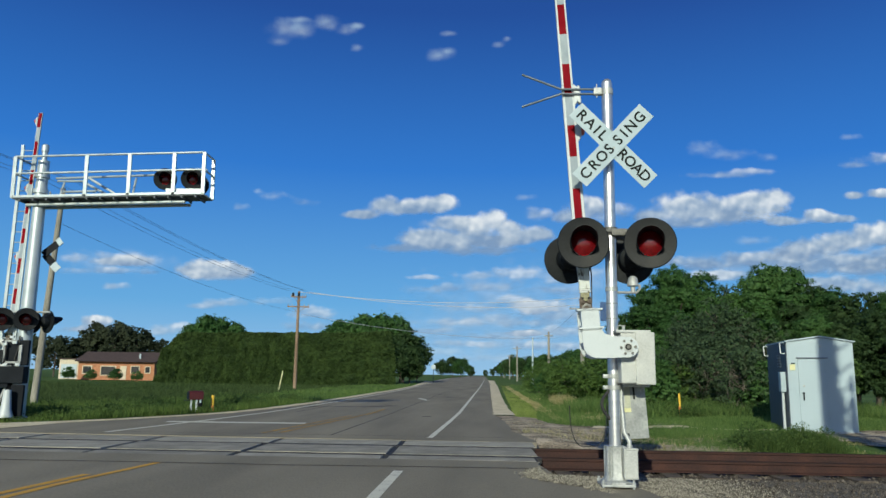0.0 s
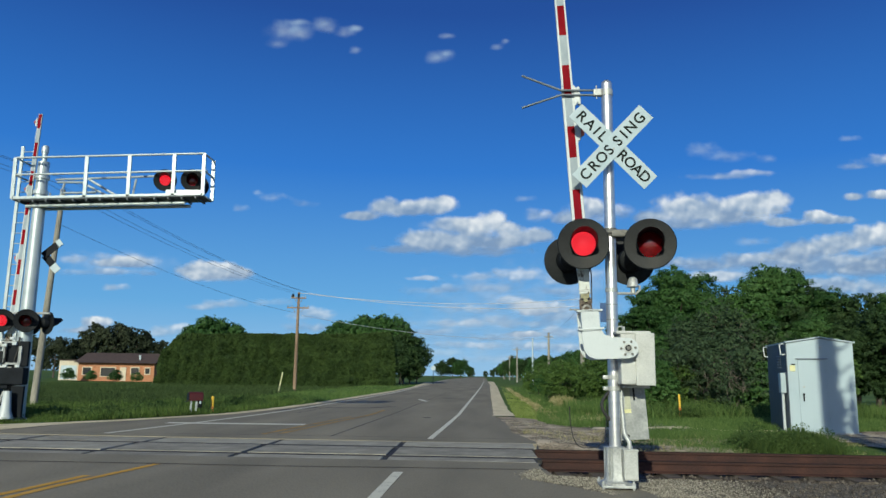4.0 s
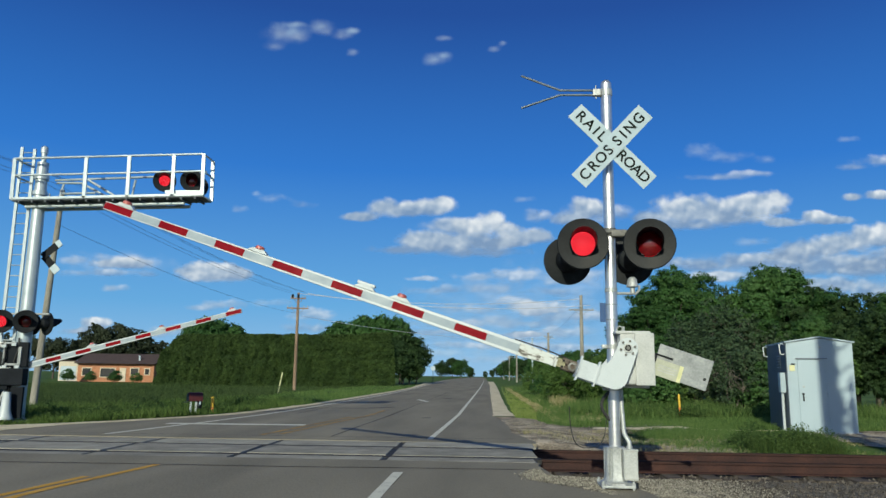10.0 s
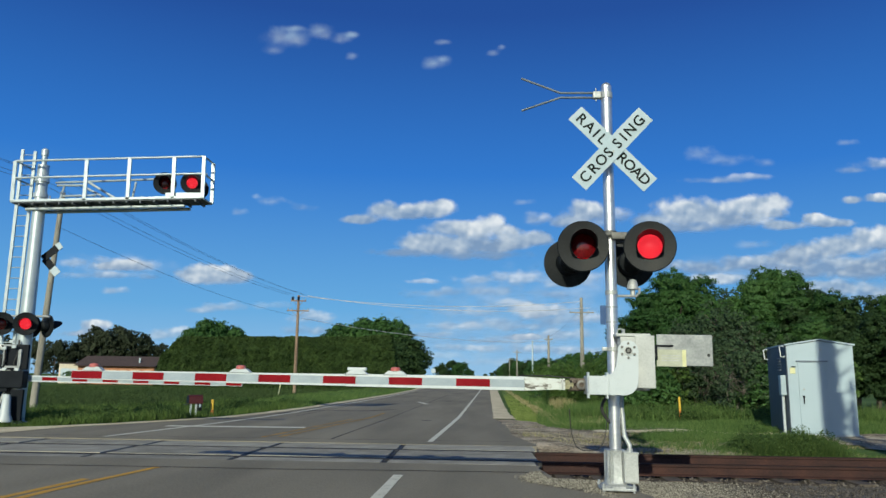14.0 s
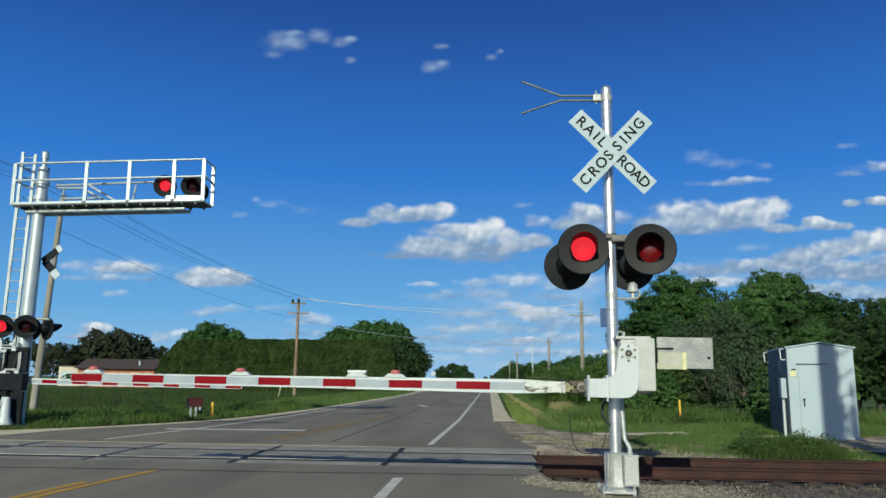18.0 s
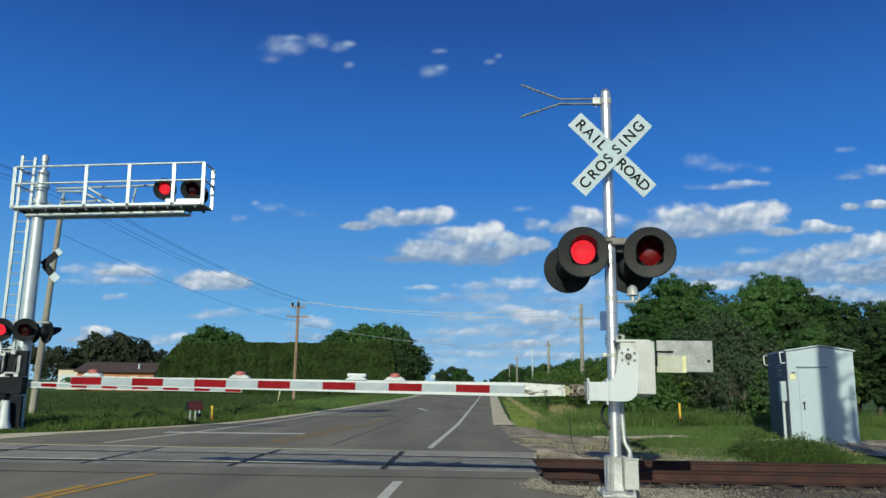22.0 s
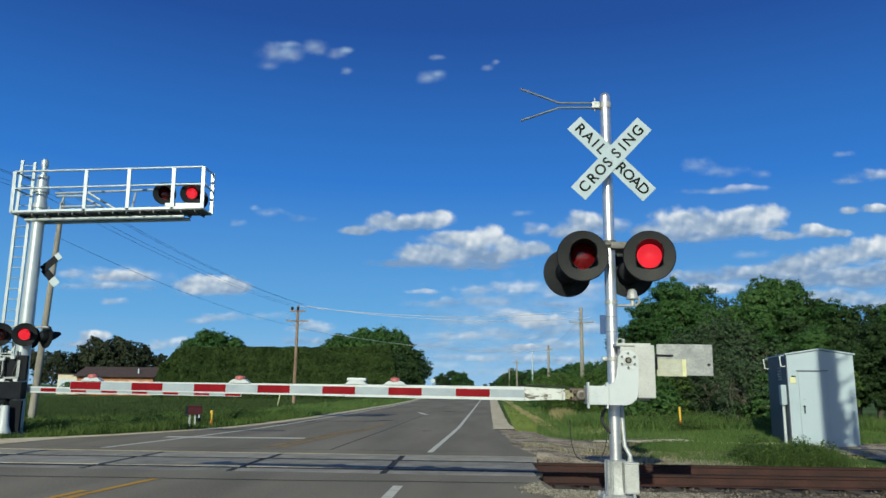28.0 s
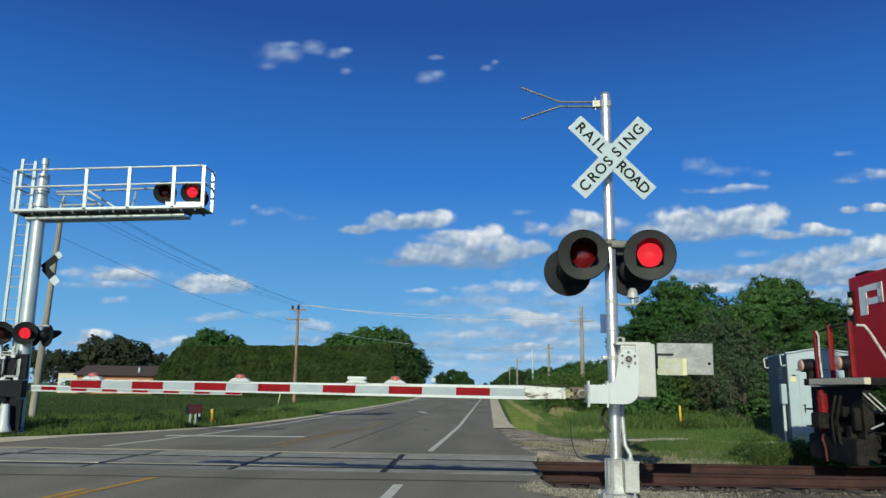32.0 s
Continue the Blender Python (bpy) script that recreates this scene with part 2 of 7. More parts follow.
M["stripe_red"] = material("red_reflective_sheet", [(0.17, 0.004, 0.008), (0.24, 0.007, 0.012)], 0.15, 0.0, 6, 80, 0.05, 0.001, spec=0.12)
M["stripe_silver"] = material("silver_reflective_sheet", [(0.27, 0.33, 0.37), (0.36, 0.42, 0.46)], 0.17, 0.0, 6, 80, 0.05, 0.001)
M["sign_white"] = material("white_reflective_sheet", [(0.36, 0.46, 0.51), (0.44, 0.54, 0.60)], 0.45, 0.0, 6, 80, 0.03, 0.001)
M["sign_black"] = material("black_sign_paint", [(0.008, 0.011, 0.010), (0.016, 0.021, 0.019)], 0.7, 0, 6, 60, 0, spec=0.05)
M["sign_blue"] = material("blue_sign_sheet", [(0.012, 0.055, 0.17), (0.02, 0.08, 0.22)], 0.4, 0, 6, 60, 0)
M["yellow_label"] = material("pale_yellow_label", [(0.55, 0.55, 0.28), (0.68, 0.68, 0.40)], 0.5, 0, 12, 60, 0)
M["cream_label"] = material("pale_cream_label", [(0.36, 0.38, 0.30), (0.48, 0.50, 0.40)], 0.55, 0, 12, 60, 0, spec=0.2)
M["sleeve"] = material("grimy_yellow_sleeve", [(0.10, 0.09, 0.06), (0.26, 0.25, 0.14), (0.44, 0.43, 0.27)], 0.6, 0, 14, 60, 0.15, 0.002)
M["yellow_post"] = material("yellow_plastic", [(0.62, 0.38, 0.03), (0.74, 0.48, 0.05)], 0.5, 0, 6, 60, 0.05)
M["orange_post"] = material("orange_plastic", [(0.55, 0.14, 0.03), (0.68, 0.20, 0.04)], 0.5, 0, 6, 60, 0.05)
M["box_red"] = material("faded_red_paint", [(0.045, 0.009, 0.009), (0.09, 0.014, 0.014)], 0.5, 0, 6, 60, 0.1)
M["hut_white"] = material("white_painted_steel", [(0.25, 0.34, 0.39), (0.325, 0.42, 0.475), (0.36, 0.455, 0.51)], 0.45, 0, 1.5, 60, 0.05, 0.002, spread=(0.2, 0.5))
# blue-grey of the walkway grating; on the hut's side wall it paints the shade
M["hut_side"] = material("grating_and_shaded_side_grey", [(0.05, 0.066, 0.085), (0.08, 0.10, 0.125)], 0.55, 0, 2, 60, 0.05, 0.002)
M["hut_grey"] = material("blue_grey_painted_steel", [(0.12, 0.15, 0.19), (0.17, 0.20, 0.25)], 0.5, 0, 2, 60, 0.05, 0.002)
M["brick"] = material("orange_brick", [(0.30, 0.12, 0.06), (0.42, 0.19, 0.10), (0.48, 0.25, 0.15)], 0.9, 0, 2, 14, 0.2, 0.005, stretch=(1, 1, 3))
M["roof"] = material("brown_shingles", [(0.045, 0.030, 0.028), (0.085, 0.058, 0.052)], 0.9, 0, 2, 12, 0.4, 0.01)
M["cream"] = material("cream_siding", [(0.50, 0.44, 0.33), (0.62, 0.56, 0.44)], 0.7, 0, 2, 20, 0.1)
M["glass_dark"] = material("dark_window_glass", [(0.02, 0.025, 0.03), (0.04, 0.045, 0.05)], 0.08, 0, 2, 5, 0)
M["loco_red"] = material("locomotive_red", [(0.30, 0.003, 0.004), (0.42, 0.005, 0.007), (0.46, 0.008, 0.010)], 0.42, 0, 1.2, 40, 0.06, 0.003, spread=(0.25, 0.5), spec=0.15)
M["red_grimy"] = material("grimy_red_paint", [(0.10, 0.006, 0.008), (0.19, 0.007, 0.010), (0.25, 0.010, 0.013)], 0.5, 0, 7, 60, 0.1, 0.003, spec=0.2)
M["hose_red"] = material("grimy_red_rubber", [(0.03, 0.012, 0.012), (0.08, 0.022, 0.022), (0.16, 0.05, 0.045)], 0.7, 0, 14, 60, 0.2, 0.003, spec=0.2)
M["rail_white"] = material("worn_white_rail_paint", [(0.30, 0.27, 0.26), (0.52, 0.50, 0.49), (0.66, 0.66, 0.65)], 0.5, 0, 9, 60, 0.1, 0.002)
M["loco_black"] = material("grimy_black_steel", [(0.004, 0.004, 0.004), (0.010, 0.0095, 0.009), (0.026, 0.023, 0.020)], 0.8, 0.0, 3, 30, 0.3, 0.006, spec=0.2)
M["glass_lamp"] = material("clear_headlight_glass", [(0.55, 0.55, 0.52), (0.75, 0.75, 0.72)], 0.08, 0.4, 10, 60, 0.1)
M["wire"] = material("dull_wire", [(0.10, 0.10, 0.10), (0.20, 0.20, 0.20)], 0.6, 0.4, 3, 20, 0)
M["wire_bright"] = material("bright_wire", [(0.65, 0.66, 0.68), (0.8, 0.8, 0.82)], 0.4, 0.3, 3, 20, 0)


def led_material():
    """A lit red lamp: a ring pattern of brighter points over an even red."""
    m = glow("lit_red_led", (1.0, 0.02, 0.03), 1.0)
    n, l = m.node_tree.nodes, m.node_tree.links
    b = n["Principled BSDF"]
    tc, sep, ramp = n.new("ShaderNodeTexCoord"), n.new("ShaderNodeSeparateXYZ"), n.new("ShaderNodeValToRGB")
    l.new(tc.outputs["Object"], sep.inputs[0])

    def calc(op, a, b=None):
        k = n.new("ShaderNodeMath")
        k.operation = op
        for i, v in enumerate((a, b)):
            if isinstance(v, (int, float)):
                k.inputs[i].default_value = v
            elif v is not None:
                l.new(v, k.inputs[i])
        return k.outputs[0]

    x, z = sep.outputs[0], sep.outputs[2]
    ring = calc("DIVIDE", calc("SQRT", calc("ADD", calc("MULTIPLY", x, x), calc("MULTIPLY", z, z))), 0.0205)
    whole = calc("FLOOR", ring)
    across = calc("SINE", calc("MULTIPLY", calc("FRACT", ring), math.pi))
    round_ = calc("ABSOLUTE", calc("SINE", calc("MULTIPLY", calc("ARCTAN2", x, z), calc("MULTIPLY", calc("ADD", whole, 0.667), 3.0))))
    l.new(calc("SUBTRACT", 1.0, calc("MULTIPLY", across, round_)), ramp.inputs[0])
    e = ramp.color_ramp.elements
    e[0].position, e[1].position = 0.08, 0.46
    e[0].color, e[1].color = (1.0, 0.15, 0.19, 1), (0.74, 0.0, 0.010, 1)
    l.new(ramp.outputs[0], b.inputs["Emission Color"])
    b.inputs["Base Color"].default_value = (0.12, 0.002, 0.004, 1)
    b.inputs["Roughness"].default_value, b.inputs["Specular IOR Level"].default_value = 0.2, 0.15
    b.inputs["Emission Strength"].default_value = 1.05
    return m


M["led"] = led_material()


# ---- building helpers ----
def mesh_of(name, bm, mat, smooth=False):
    me = bpy.data.meshes.new(name)
    bmesh.ops.recalc_face_normals(bm, faces=bm.faces)
    limit = radians(smooth if smooth else 0.0)
    for e in bm.edges:
        e.smooth = False
        if len(e.link_faces) == 2:
            bend = e.calc_face_angle(0.0)
            a, b = (f.calc_area() for f in e.link_faces)
            # rounded edges beside broad flat faces keep those faces flat
            e.smooth = bend < limit and not (bend > 0.12 and max(a, b) > 8 * min(a, b))
    for f in bm.faces:
        f.smooth = True
    bm.to_mesh(me)
    bm.free()
    me.materials.append(mat)
    return me


def part(name, bm, mat, parent, label="", at=None, smooth=35):
    """One mesh object under a thing or a part."""
    ob = new(name, bm if isinstance(bm, bpy.types.Mesh) else mesh_of(name, bm, mat, smooth))
    ob.parent = parent
    if at is not None:
        ob.matrix_basis = at
    if label:
        ob["label"] = label
    return ob


def thing(name, label, category, m=None, group="", kind=""):
    ob = new(name)
    ob.empty_display_size = 0.2
    if m is not None:
        ob.matrix_basis = m
    return tagged(ob, label, category, group, kind)


def solid(name, bm, mat, label, category, m=None, group="", kind="", smooth=35):
    ob = new(name, bm if isinstance(bm, bpy.types.Mesh) else mesh_of(name, bm, mat, smooth))
    if m is not None:
        ob.matrix_basis = m
    return tagged(ob, label, category, group, kind)


def box(bm, c, s, bevel=0.0, m=None):
    """A box about c of size s, its edges rounded, turned by m about the origin."""
    r = bmesh.ops.create_cube(bm, size=1.0, matrix=Matrix.Translation(c) @ Matrix.Diagonal((*s, 1)))
    vs = r["verts"]
    if bevel:
        es = list({e for v in vs for e in v.link_edges})
        r = bmesh.ops.bevel(bm, geom=es, offset=bevel, segments=2, affect="EDGES", profile=0.6)
        vs = list({v for f in r["faces"] for v in f.verts} | {v for v in vs if v.is_valid})
    if m is not None:
        bmesh.ops.transform(bm, matrix=m, verts=[v for v in vs if v.is_valid])
    return bm


def rod(bm, a, b, r0, r1=None, seg=12, caps=True):
    """A round bar from a to b, tapering from r0 to r1."""
    a, b = Vector(a), Vector(b)
    d = b - a
    m = Matrix.Translation((a + b) / 2) @ d.to_track_quat("Z", "Y").to_matrix().to_4x4()
    bmesh.ops.create_cone(bm, cap_ends=caps, segments=seg, radius1=r0, radius2=r0 if r1 is None else r1, depth=d.length, matrix=m)
    return bm


def pipe(bm, pts, r, seg=8):
    """One bent round bar along a line of points."""
    pts = [Vector(p) for p in pts]
    rings = []
    side = None
    for i, p in enumerate(pts):
        d = (pts[min(i + 1, len(pts) - 1)] - pts[max(i - 1, 0)]).normalized()
        if side is None:
            side = d.orthogonal().normalized()
        side = (side - d * side.dot(d)).normalized()
        up = d.cross(side)
        rings.append([bm.verts.new(p + (side * math.cos(2 * math.pi * k / seg) + up * math.sin(2 * math.pi * k / seg)) * r) for k in range(seg)])
    for a, b in zip(rings, rings[1:]):
        for k in range(seg):
            bm.faces.new((a[k], a[(k + 1) % seg], b[(k + 1) % seg], b[k]))
    bm.faces.new(rings[0][::-1])
    bm.faces.new(rings[-1])
    return bm


def prism(bm, outline, thick, m=None):
    """A plate with the outline given in x and z, thick along y about 0."""
    m = m or Matrix.Identity(4)
    front = [bm.verts.new(m @ Vector((x, -thick / 2, z))) for x, z in outline]
    back = [bm.verts.new(m @ Vector((x, thick / 2, z))) for x, z in outline]
    bm.faces.new(front)
    bm.faces.new(back[::-1])
    n = len(outline)
    for i in range(n):
        bm.faces.new((front[i], back[i], back[(i + 1) % n], front[(i + 1) % n]))
    return bm


def lathe(bm, profile, seg=32, m=None):
    """Turns a profile of (radius, height) about z."""
    m = m or Matrix.Identity(4)
    rings = []
    for r, z in profile:
        if r < 1e-5:
            rings.append([bm.verts.new(m @ Vector((0, 0, z)))])
        else:
            rings.append([bm.verts.new(m @ Vector((r * math.cos(2 * math.pi * i / seg), r * math.sin(2 * math.pi * i / seg), z))) for i in range(seg)])
    for p, q in zip(rings, rings[1:]):
        for i in range(seg):
            j = (i + 1) % seg
            if len(p) == 1 and len(q) == 1:
                continue
            if len(p) == 1:
                bm.faces.new((p[0], q[j], q[i]))
            elif len(q) == 1:
                bm.faces.new((p[i], p[j], q[0]))
            else:
                bm.faces.new((p[i], p[j], q[j], q[i]))
    return bm


def lettering(text, size, mat, parent, m, bold=0.0):
    """Raised letters of the built-in font, centred at m, readable along its x."""
    cu = bpy.data.curves.new("letters", "FONT")
    cu.body, cu.size, cu.extrude, cu.align_x, cu.align_y, cu.offset = text, size, 0.0015, "CENTER", "CENTER", bold
    cu.resolution_u = 3
    tmp = bpy.data.objects.new("letters", cu)
    scene.collection.objects.link(tmp)
    dg = bpy.context.evaluated_depsgraph_get()
    me = bpy.data.meshes.new_from_object(tmp.evaluated_get(dg))
    bpy.data.objects.remove(tmp)
    me.materials.clear()
    me.materials.append(mat)
    ob = new("lettering", me)
    ob.parent, ob.matrix_basis = parent, m
    return ob


def from_arrays(name, verts, faces, mat, smooth=False):
    """A mesh from numpy arrays of vertices and of equal-sided faces."""
    me = bpy.data.meshes.new(name)
    k = faces.shape[1]
    me.vertices.add(len(verts))
    me.vertices.foreach_set("co", np.ascontiguousarray(verts, dtype=np.float32).ravel())
    me.loops.add(faces.size)
    me.loops.foreach_set("vertex_index", np.ascontiguousarray(faces, dtype=np.int32).ravel())
    me.polygons.add(len(faces))
    me.polygons.foreach_set("loop_start", np.arange(0, faces.size, k, dtype=np.int32))
    me.update(calc_edges=True)
    me.validate()
    me.polygons.foreach_set("use_smooth", [bool(smooth)] * len(me.polygons))
    me.materials.append(mat)
    return me


rng = np.random.default_rng(7)


def smooth_noise(p, seed=0, waves=10, freq=1.0):
    """A cheap smooth field over points, about -1 to 1."""
    r = np.random.default_rng(seed)
    out = np.zeros(len(p))
    for i in range(waves):
        k = r.normal(size=p.shape[1]) * freq * (1 + i * 0.35)
        out += np.sin(p @ k + r.uniform(0, 6.28)) / (1 + i * 0.3)
    return out / 2.5


def leaf_quads(centres, normals, size, r, aspect=0.6, wild=0.8, simple=False):
    """Small pointed leaves (two triangles each, or one if simple) at centres, roughly facing along normals."""
    n = len(centres)
    nn = normals + r.normal(size=(n, 3)) * wild
    nn /= np.linalg.norm(nn, axis=1)[:, None]
    t = np.cross(nn, r.normal(size=(n, 3)))
    t /= np.linalg.norm(t, axis=1)[:, None]
    b = np.cross(nn, t)
    s = size * r.uniform(0.6, 1.35, size=(n, 1))
    if simple:
        v = np.stack([centres - t * s + b * s * aspect, centres + t * s * 1.3, centres - t * s * 0.7 - b * s * aspect], 1)
        return v.reshape(-1, 3), np.arange(n * 3).reshape(n, 3)
    v = np.stack([centres - t * s, centres + b * s * aspect + nn * s * 0.15, centres + t * s, centres - b * s * aspect + nn * s * 0.15], 1)
    f = np.arange(n * 4).reshape(n, 4)
    return v.reshape(-1, 3), f


def blades(places, height, width, r, lean=0.35):
    """Grass blades: one narrow leaning triangle each."""
    n = len(places)
    h = height * r.uniform(0.5, 1.3, size=n)
    a = r.uniform(0, 2 * np.pi, n)
    side = np.stack([np.cos(a), np.sin(a), np.zeros(n)], 1) * (width * r.uniform(0.6, 1.4, size=n))[:, None]
    tip = places + np.stack([r.normal(size=n) * lean * h, r.normal(size=n) * lean * h, h], 1)
    v = np.stack([places - side, places + side, tip], 1)
    return v.reshape(-1, 3), np.arange(n * 3).reshape(n, 3)


# ---- plan ----
def rail_y(x, far=False):
    """The line of the near or far rail across the road."""
    return 11.95 + 0.015 * x + (1.53 if far else 0.0)


def step(a, b, x):
    t = np.clip((x - a) / (b - a), 0, 1)
    return t * t * (3 - 2 * t)


def ground_z(x, y):
    """Height of the ground sheet: the road bed, the ballast, the verges and the fields."""
    x, y = np.asarray(x, float), np.asarray(y, float)
    p = np.stack([x, y], -1).reshape(-1, 2)
    bumps = (0.05 * smooth_noise(p, 3, 8, 0.35) + 0.02 * smooth_noise(p, 5, 8, 1.6)).reshape(x.shape)
    edge = np.interp(y, [16.0, 17.6, 20.7, 22.6, 31.0, 76.0, 160.0], [10.4, 10.2, 8.7, 8.0, 7.3, 7.3, 10.5])
    off = np.maximum(step(1.0, 3.0, x), step(edge, edge + 2.6, -x))
    side = np.where(x > 0, -0.13, -0.10 - 0.28 * step(12.5, 18.0, -x))
    z = -0.04 + off * (side + bumps * step(1.5, 4.0, np.abs(y - 12.7)))
    bed = step(3.0, 2.0, np.abs(y - 12.7)) * np.maximum(step(0.80, 0.96, x), step(10.8, 11.3, -x))
    z = z * (1 - bed) + bed * -0.24
    far = step(1.4, 4.0, np.abs(x + 4.6) - 5.4)
    return z + far * step(60, 300, y) * 0.4


def grid_mesh(name, xs, ys, zf, mat):
    X, Y = np.meshgrid(xs, ys)
    v = np.stack([X, Y, zf(X, Y)], -1).reshape(-1, 3)
    nx, ny = len(xs), len(ys)
    i = np.arange(nx * ny).reshape(ny, nx)
    f = np.stack([i[:-1, :-1], i[:-1, 1:], i[1:, 1:], i[1:, :-1]], -1).reshape(-1, 4)
    return from_arrays(name, v, f, mat, True)


def strip(name, ys, left, right, lift, mat, ragged=0.0, seed=0, cells=6, flat=None):
    """A thin layer between two edges x = left(y) and right(y), on the ground or at a flat height."""
    ys = np.asarray(ys, float)
    q = np.stack([ys, ys * 0], -1)
    l = np.array([left(y) for y in ys]) + ragged * smooth_noise(q, seed, 12, 2.2)
    r = np.array([right(y) for y in ys]) + ragged * smooth_noise(q, seed + 1, 12, 2.2)
    t = np.linspace(0, 1, cells + 1)
    X = l[:, None] * (1 - t) + r[:, None] * t
    Y = np.repeat(ys[:, None], cells + 1, 1)
    Z = (ground_z(X, Y) if flat is None else np.full(X.shape, flat)) + lift
    i = np.arange(X.size).reshape(X.shape)
    f = np.stack([i[:-1, :-1], i[:-1, 1:], i[1:, 1:], i[1:, :-1]], -1).reshape(-1, 4)
    return from_arrays(name, np.stack([X, Y, Z], -1).reshape(-1, 3), f, mat, flat is None)


def line(points):
    """A broken line x(y) through points (y, x)."""
    ys, xs = zip(*points)
    return lambda y: float(np.interp(y, ys, xs))


def warp(lo, hi, fine_lo, fine_hi, step_size, growth=1.25):
    out = list(np.arange(fine_lo, fine_hi + 1e-6, step_size))
    s = step_size
    while out[-1] < hi:
        s *= growth
        out.append(out[-1] + s)
    s = step_size
    while out[0] > lo:
        s *= growth
        out.insert(0, out[0] - s)
    return np.array(out)


# ---- ground, road, crossing ----
tagged(new("ground", grid_mesh("ground", warp(-2500, 2500, -22, 22, 0.45), warp(-300, 4500, -4, 40, 0.45), ground_z, M["field"])),
       "green field and verge of low grass reaching the horizon", "ground", kind="structure")

road_right = line([(-60, 1.9), (8.9, 1.9), (9.5, 1.0), (11, 0.84), (13.9, 1.0), (14.8, 1.12), (15.8, 0.93), (17.5, 0.71), (19, 0.74), (21, 0.66), (24, 0.50), (28, 0.55), (47, 0.74), (104, 1.35), (400, 3.0), (900, 8)])
road_left = line([(-60, -9.8), (11, -10.7), (15, -10.2), (17.6, -9.75), (18.9, -9.0), (20.7, -8.3), (22.6, -7.6), (26, -7.2), (31, -6.95), (40, -6.8), (55, -6.65), (76, -6.9), (107, -7.85), (160, -9.8), (300, -12.5), (900, -16)])
ROAD_YS = np.concatenate([np.arange(-60, 8, 2.0), np.arange(8, 40, 0.5), np.arange(40, 120, 4), np.arange(120, 900, 30)])


def road_mesh():
    near = [y for y in ROAD_YS if y <= 11.0] + [11.34]
    far = [14.55] + [y for y in ROAD_YS if y >= 14.6]
    a = strip("road_near", near, road_left, road_right, 0.0, M["asphalt"], 0.05, 11, flat=0.0)
    b = strip("road_far", far, road_left, road_right, 0.0, M["asphalt"], 0.05, 12, flat=0.0)
    return a, b


for me, label in zip(road_mesh(), ("grey worn asphalt road before the rails", "grey worn asphalt road beyond the rails")):
    ob = tagged(new("road", me), label, "road", kind="structure")
    so = ob.modifiers.new("thick", "SOLIDIFY")
    so.thickness, so.offset = 0.12, -1


def marking(name, pts, width, mat, label, lift=0.005):
    """A painted band on the road along points (x, y)."""
    v, f = [], []
    for i, (x, y) in enumerate(pts):
        a = Vector(pts[max(i - 1, 0)]) if i else Vector(pts[0])
        b = Vector(pts[min(i + 1, len(pts) - 1)])
        d = (b - a).normalized()
        n = Vector((d.y, -d.x)) * width / 2
        v += [(x - n.x, y - n.y, lift), (x + n.x, y + n.y, lift)]
        if i:
            k = 2 * i
            f.append((k - 2, k - 1, k + 1, k))
    return tagged(new(name, from_arrays(name, np.array(v), np.array(f), mat)), label, "road marking", kind="structure")


def along(points, y0, y1, n=12, dx=0.0):
    x = line(points)
    return [(x(y) + dx, y) for y in np.linspace(y0, y1, n)]


WHITE_X = [(-60, -1.3), (8, -1.09), (15, -1.01), (24, -0.72), (83, -0.02), (200, 0.9), (400, 1.6)]
marking("lane_line", along(WHITE_X, -20, 5.5), 0.12, M["paint_white"], "worn white lane line")
marking("lane_line", along(WHITE_X, 6.0, 9.95), 0.13, M["paint_white"], "white lane dash ending at the crossing")
marking("lane_line", along(WHITE_X, 15.1, 300, 60), 0.115, M["paint_white"], "solid white lane line running to the horizon")
YEL = [(-60, -4.9), (7.5, -4.70), (10.3, -4.42)]
marking("centre_line", along(YEL, -30, 10.25, 20), 0.11, M["paint_yellow"], "yellow centre line ending before the rails")
marking("centre_line", along(YEL, -30, 9.0, 20, -0.19), 0.11, M["paint_yellow"], "second yellow centre line ending before the rails")
YFAR = [(15.4, -4.53), (24, -3.75), (90, -3.9), (300, -3)]
marking("centre_line", along(YFAR, 15.5, 22.5, 12), 0.12, M["paint_yellow_worn"], "worn yellow centre line beyond the rails")
marking("centre_line", along(YFAR, 15.7, 27.0, 14, 0.3), 0.12, M["paint_yellow_worn"], "faint yellow centre line beyond the rails")
LEDGE = [(15, -7.6), (17.9, -7.25), (20, -6.92), (24.4, -6.62), (28, -6.5), (40, -6.3), (52, -6.2), (67, -6.4), (95, -7.1), (160, -9.0), (300, -11.5)]
marking("edge_line", along(LEDGE, 15.0, 250, 60), 0.14, M["paint_white"], "white edge line of the opposite lane")
marking("stop_line", [(-7.75, 18.35), (-4.35, 18.6)], 0.42, M["paint_white"], "white stop line of the opposite lane", 0.008)
marking("lane_mark", [(-3.25, 39.6), (-2.95, 38.2), (-2.6, 36.6)], 0.22, M["paint_white"], "worn fragment of a white road marking")
for pts, w in (([(-3.05, 15.4), (-2.85, 24), (-2.5, 60)], 0.035), ([(-5.9, 24), (-5.75, 40), (-5.7, 70)], 0.04), ([(-9, 10.15), (-5, 10.3), (-2.6, 10.32), (-1.2, 10.42), (0.9, 10.5)], 0.05), 
               ([(-6.9, 25.4), (-6.2, 28.3), (-4.9, 28.3), (-4.2, 28.6), (-3.4, 29.9)], 0.28), ([(-1.75, 22.6), (-1.5, 22.7)], 0.25), ([(-2.0, 42), (-1.6, 42.4)], 0.5), ([(-9, 15.2), (-4, 15.35), (0.7, 15.5)], 0.03)):
    marking("tar_seam", pts, w, M["asphalt_patch"], "dark tar-filled seam in the asphalt", 0.004)


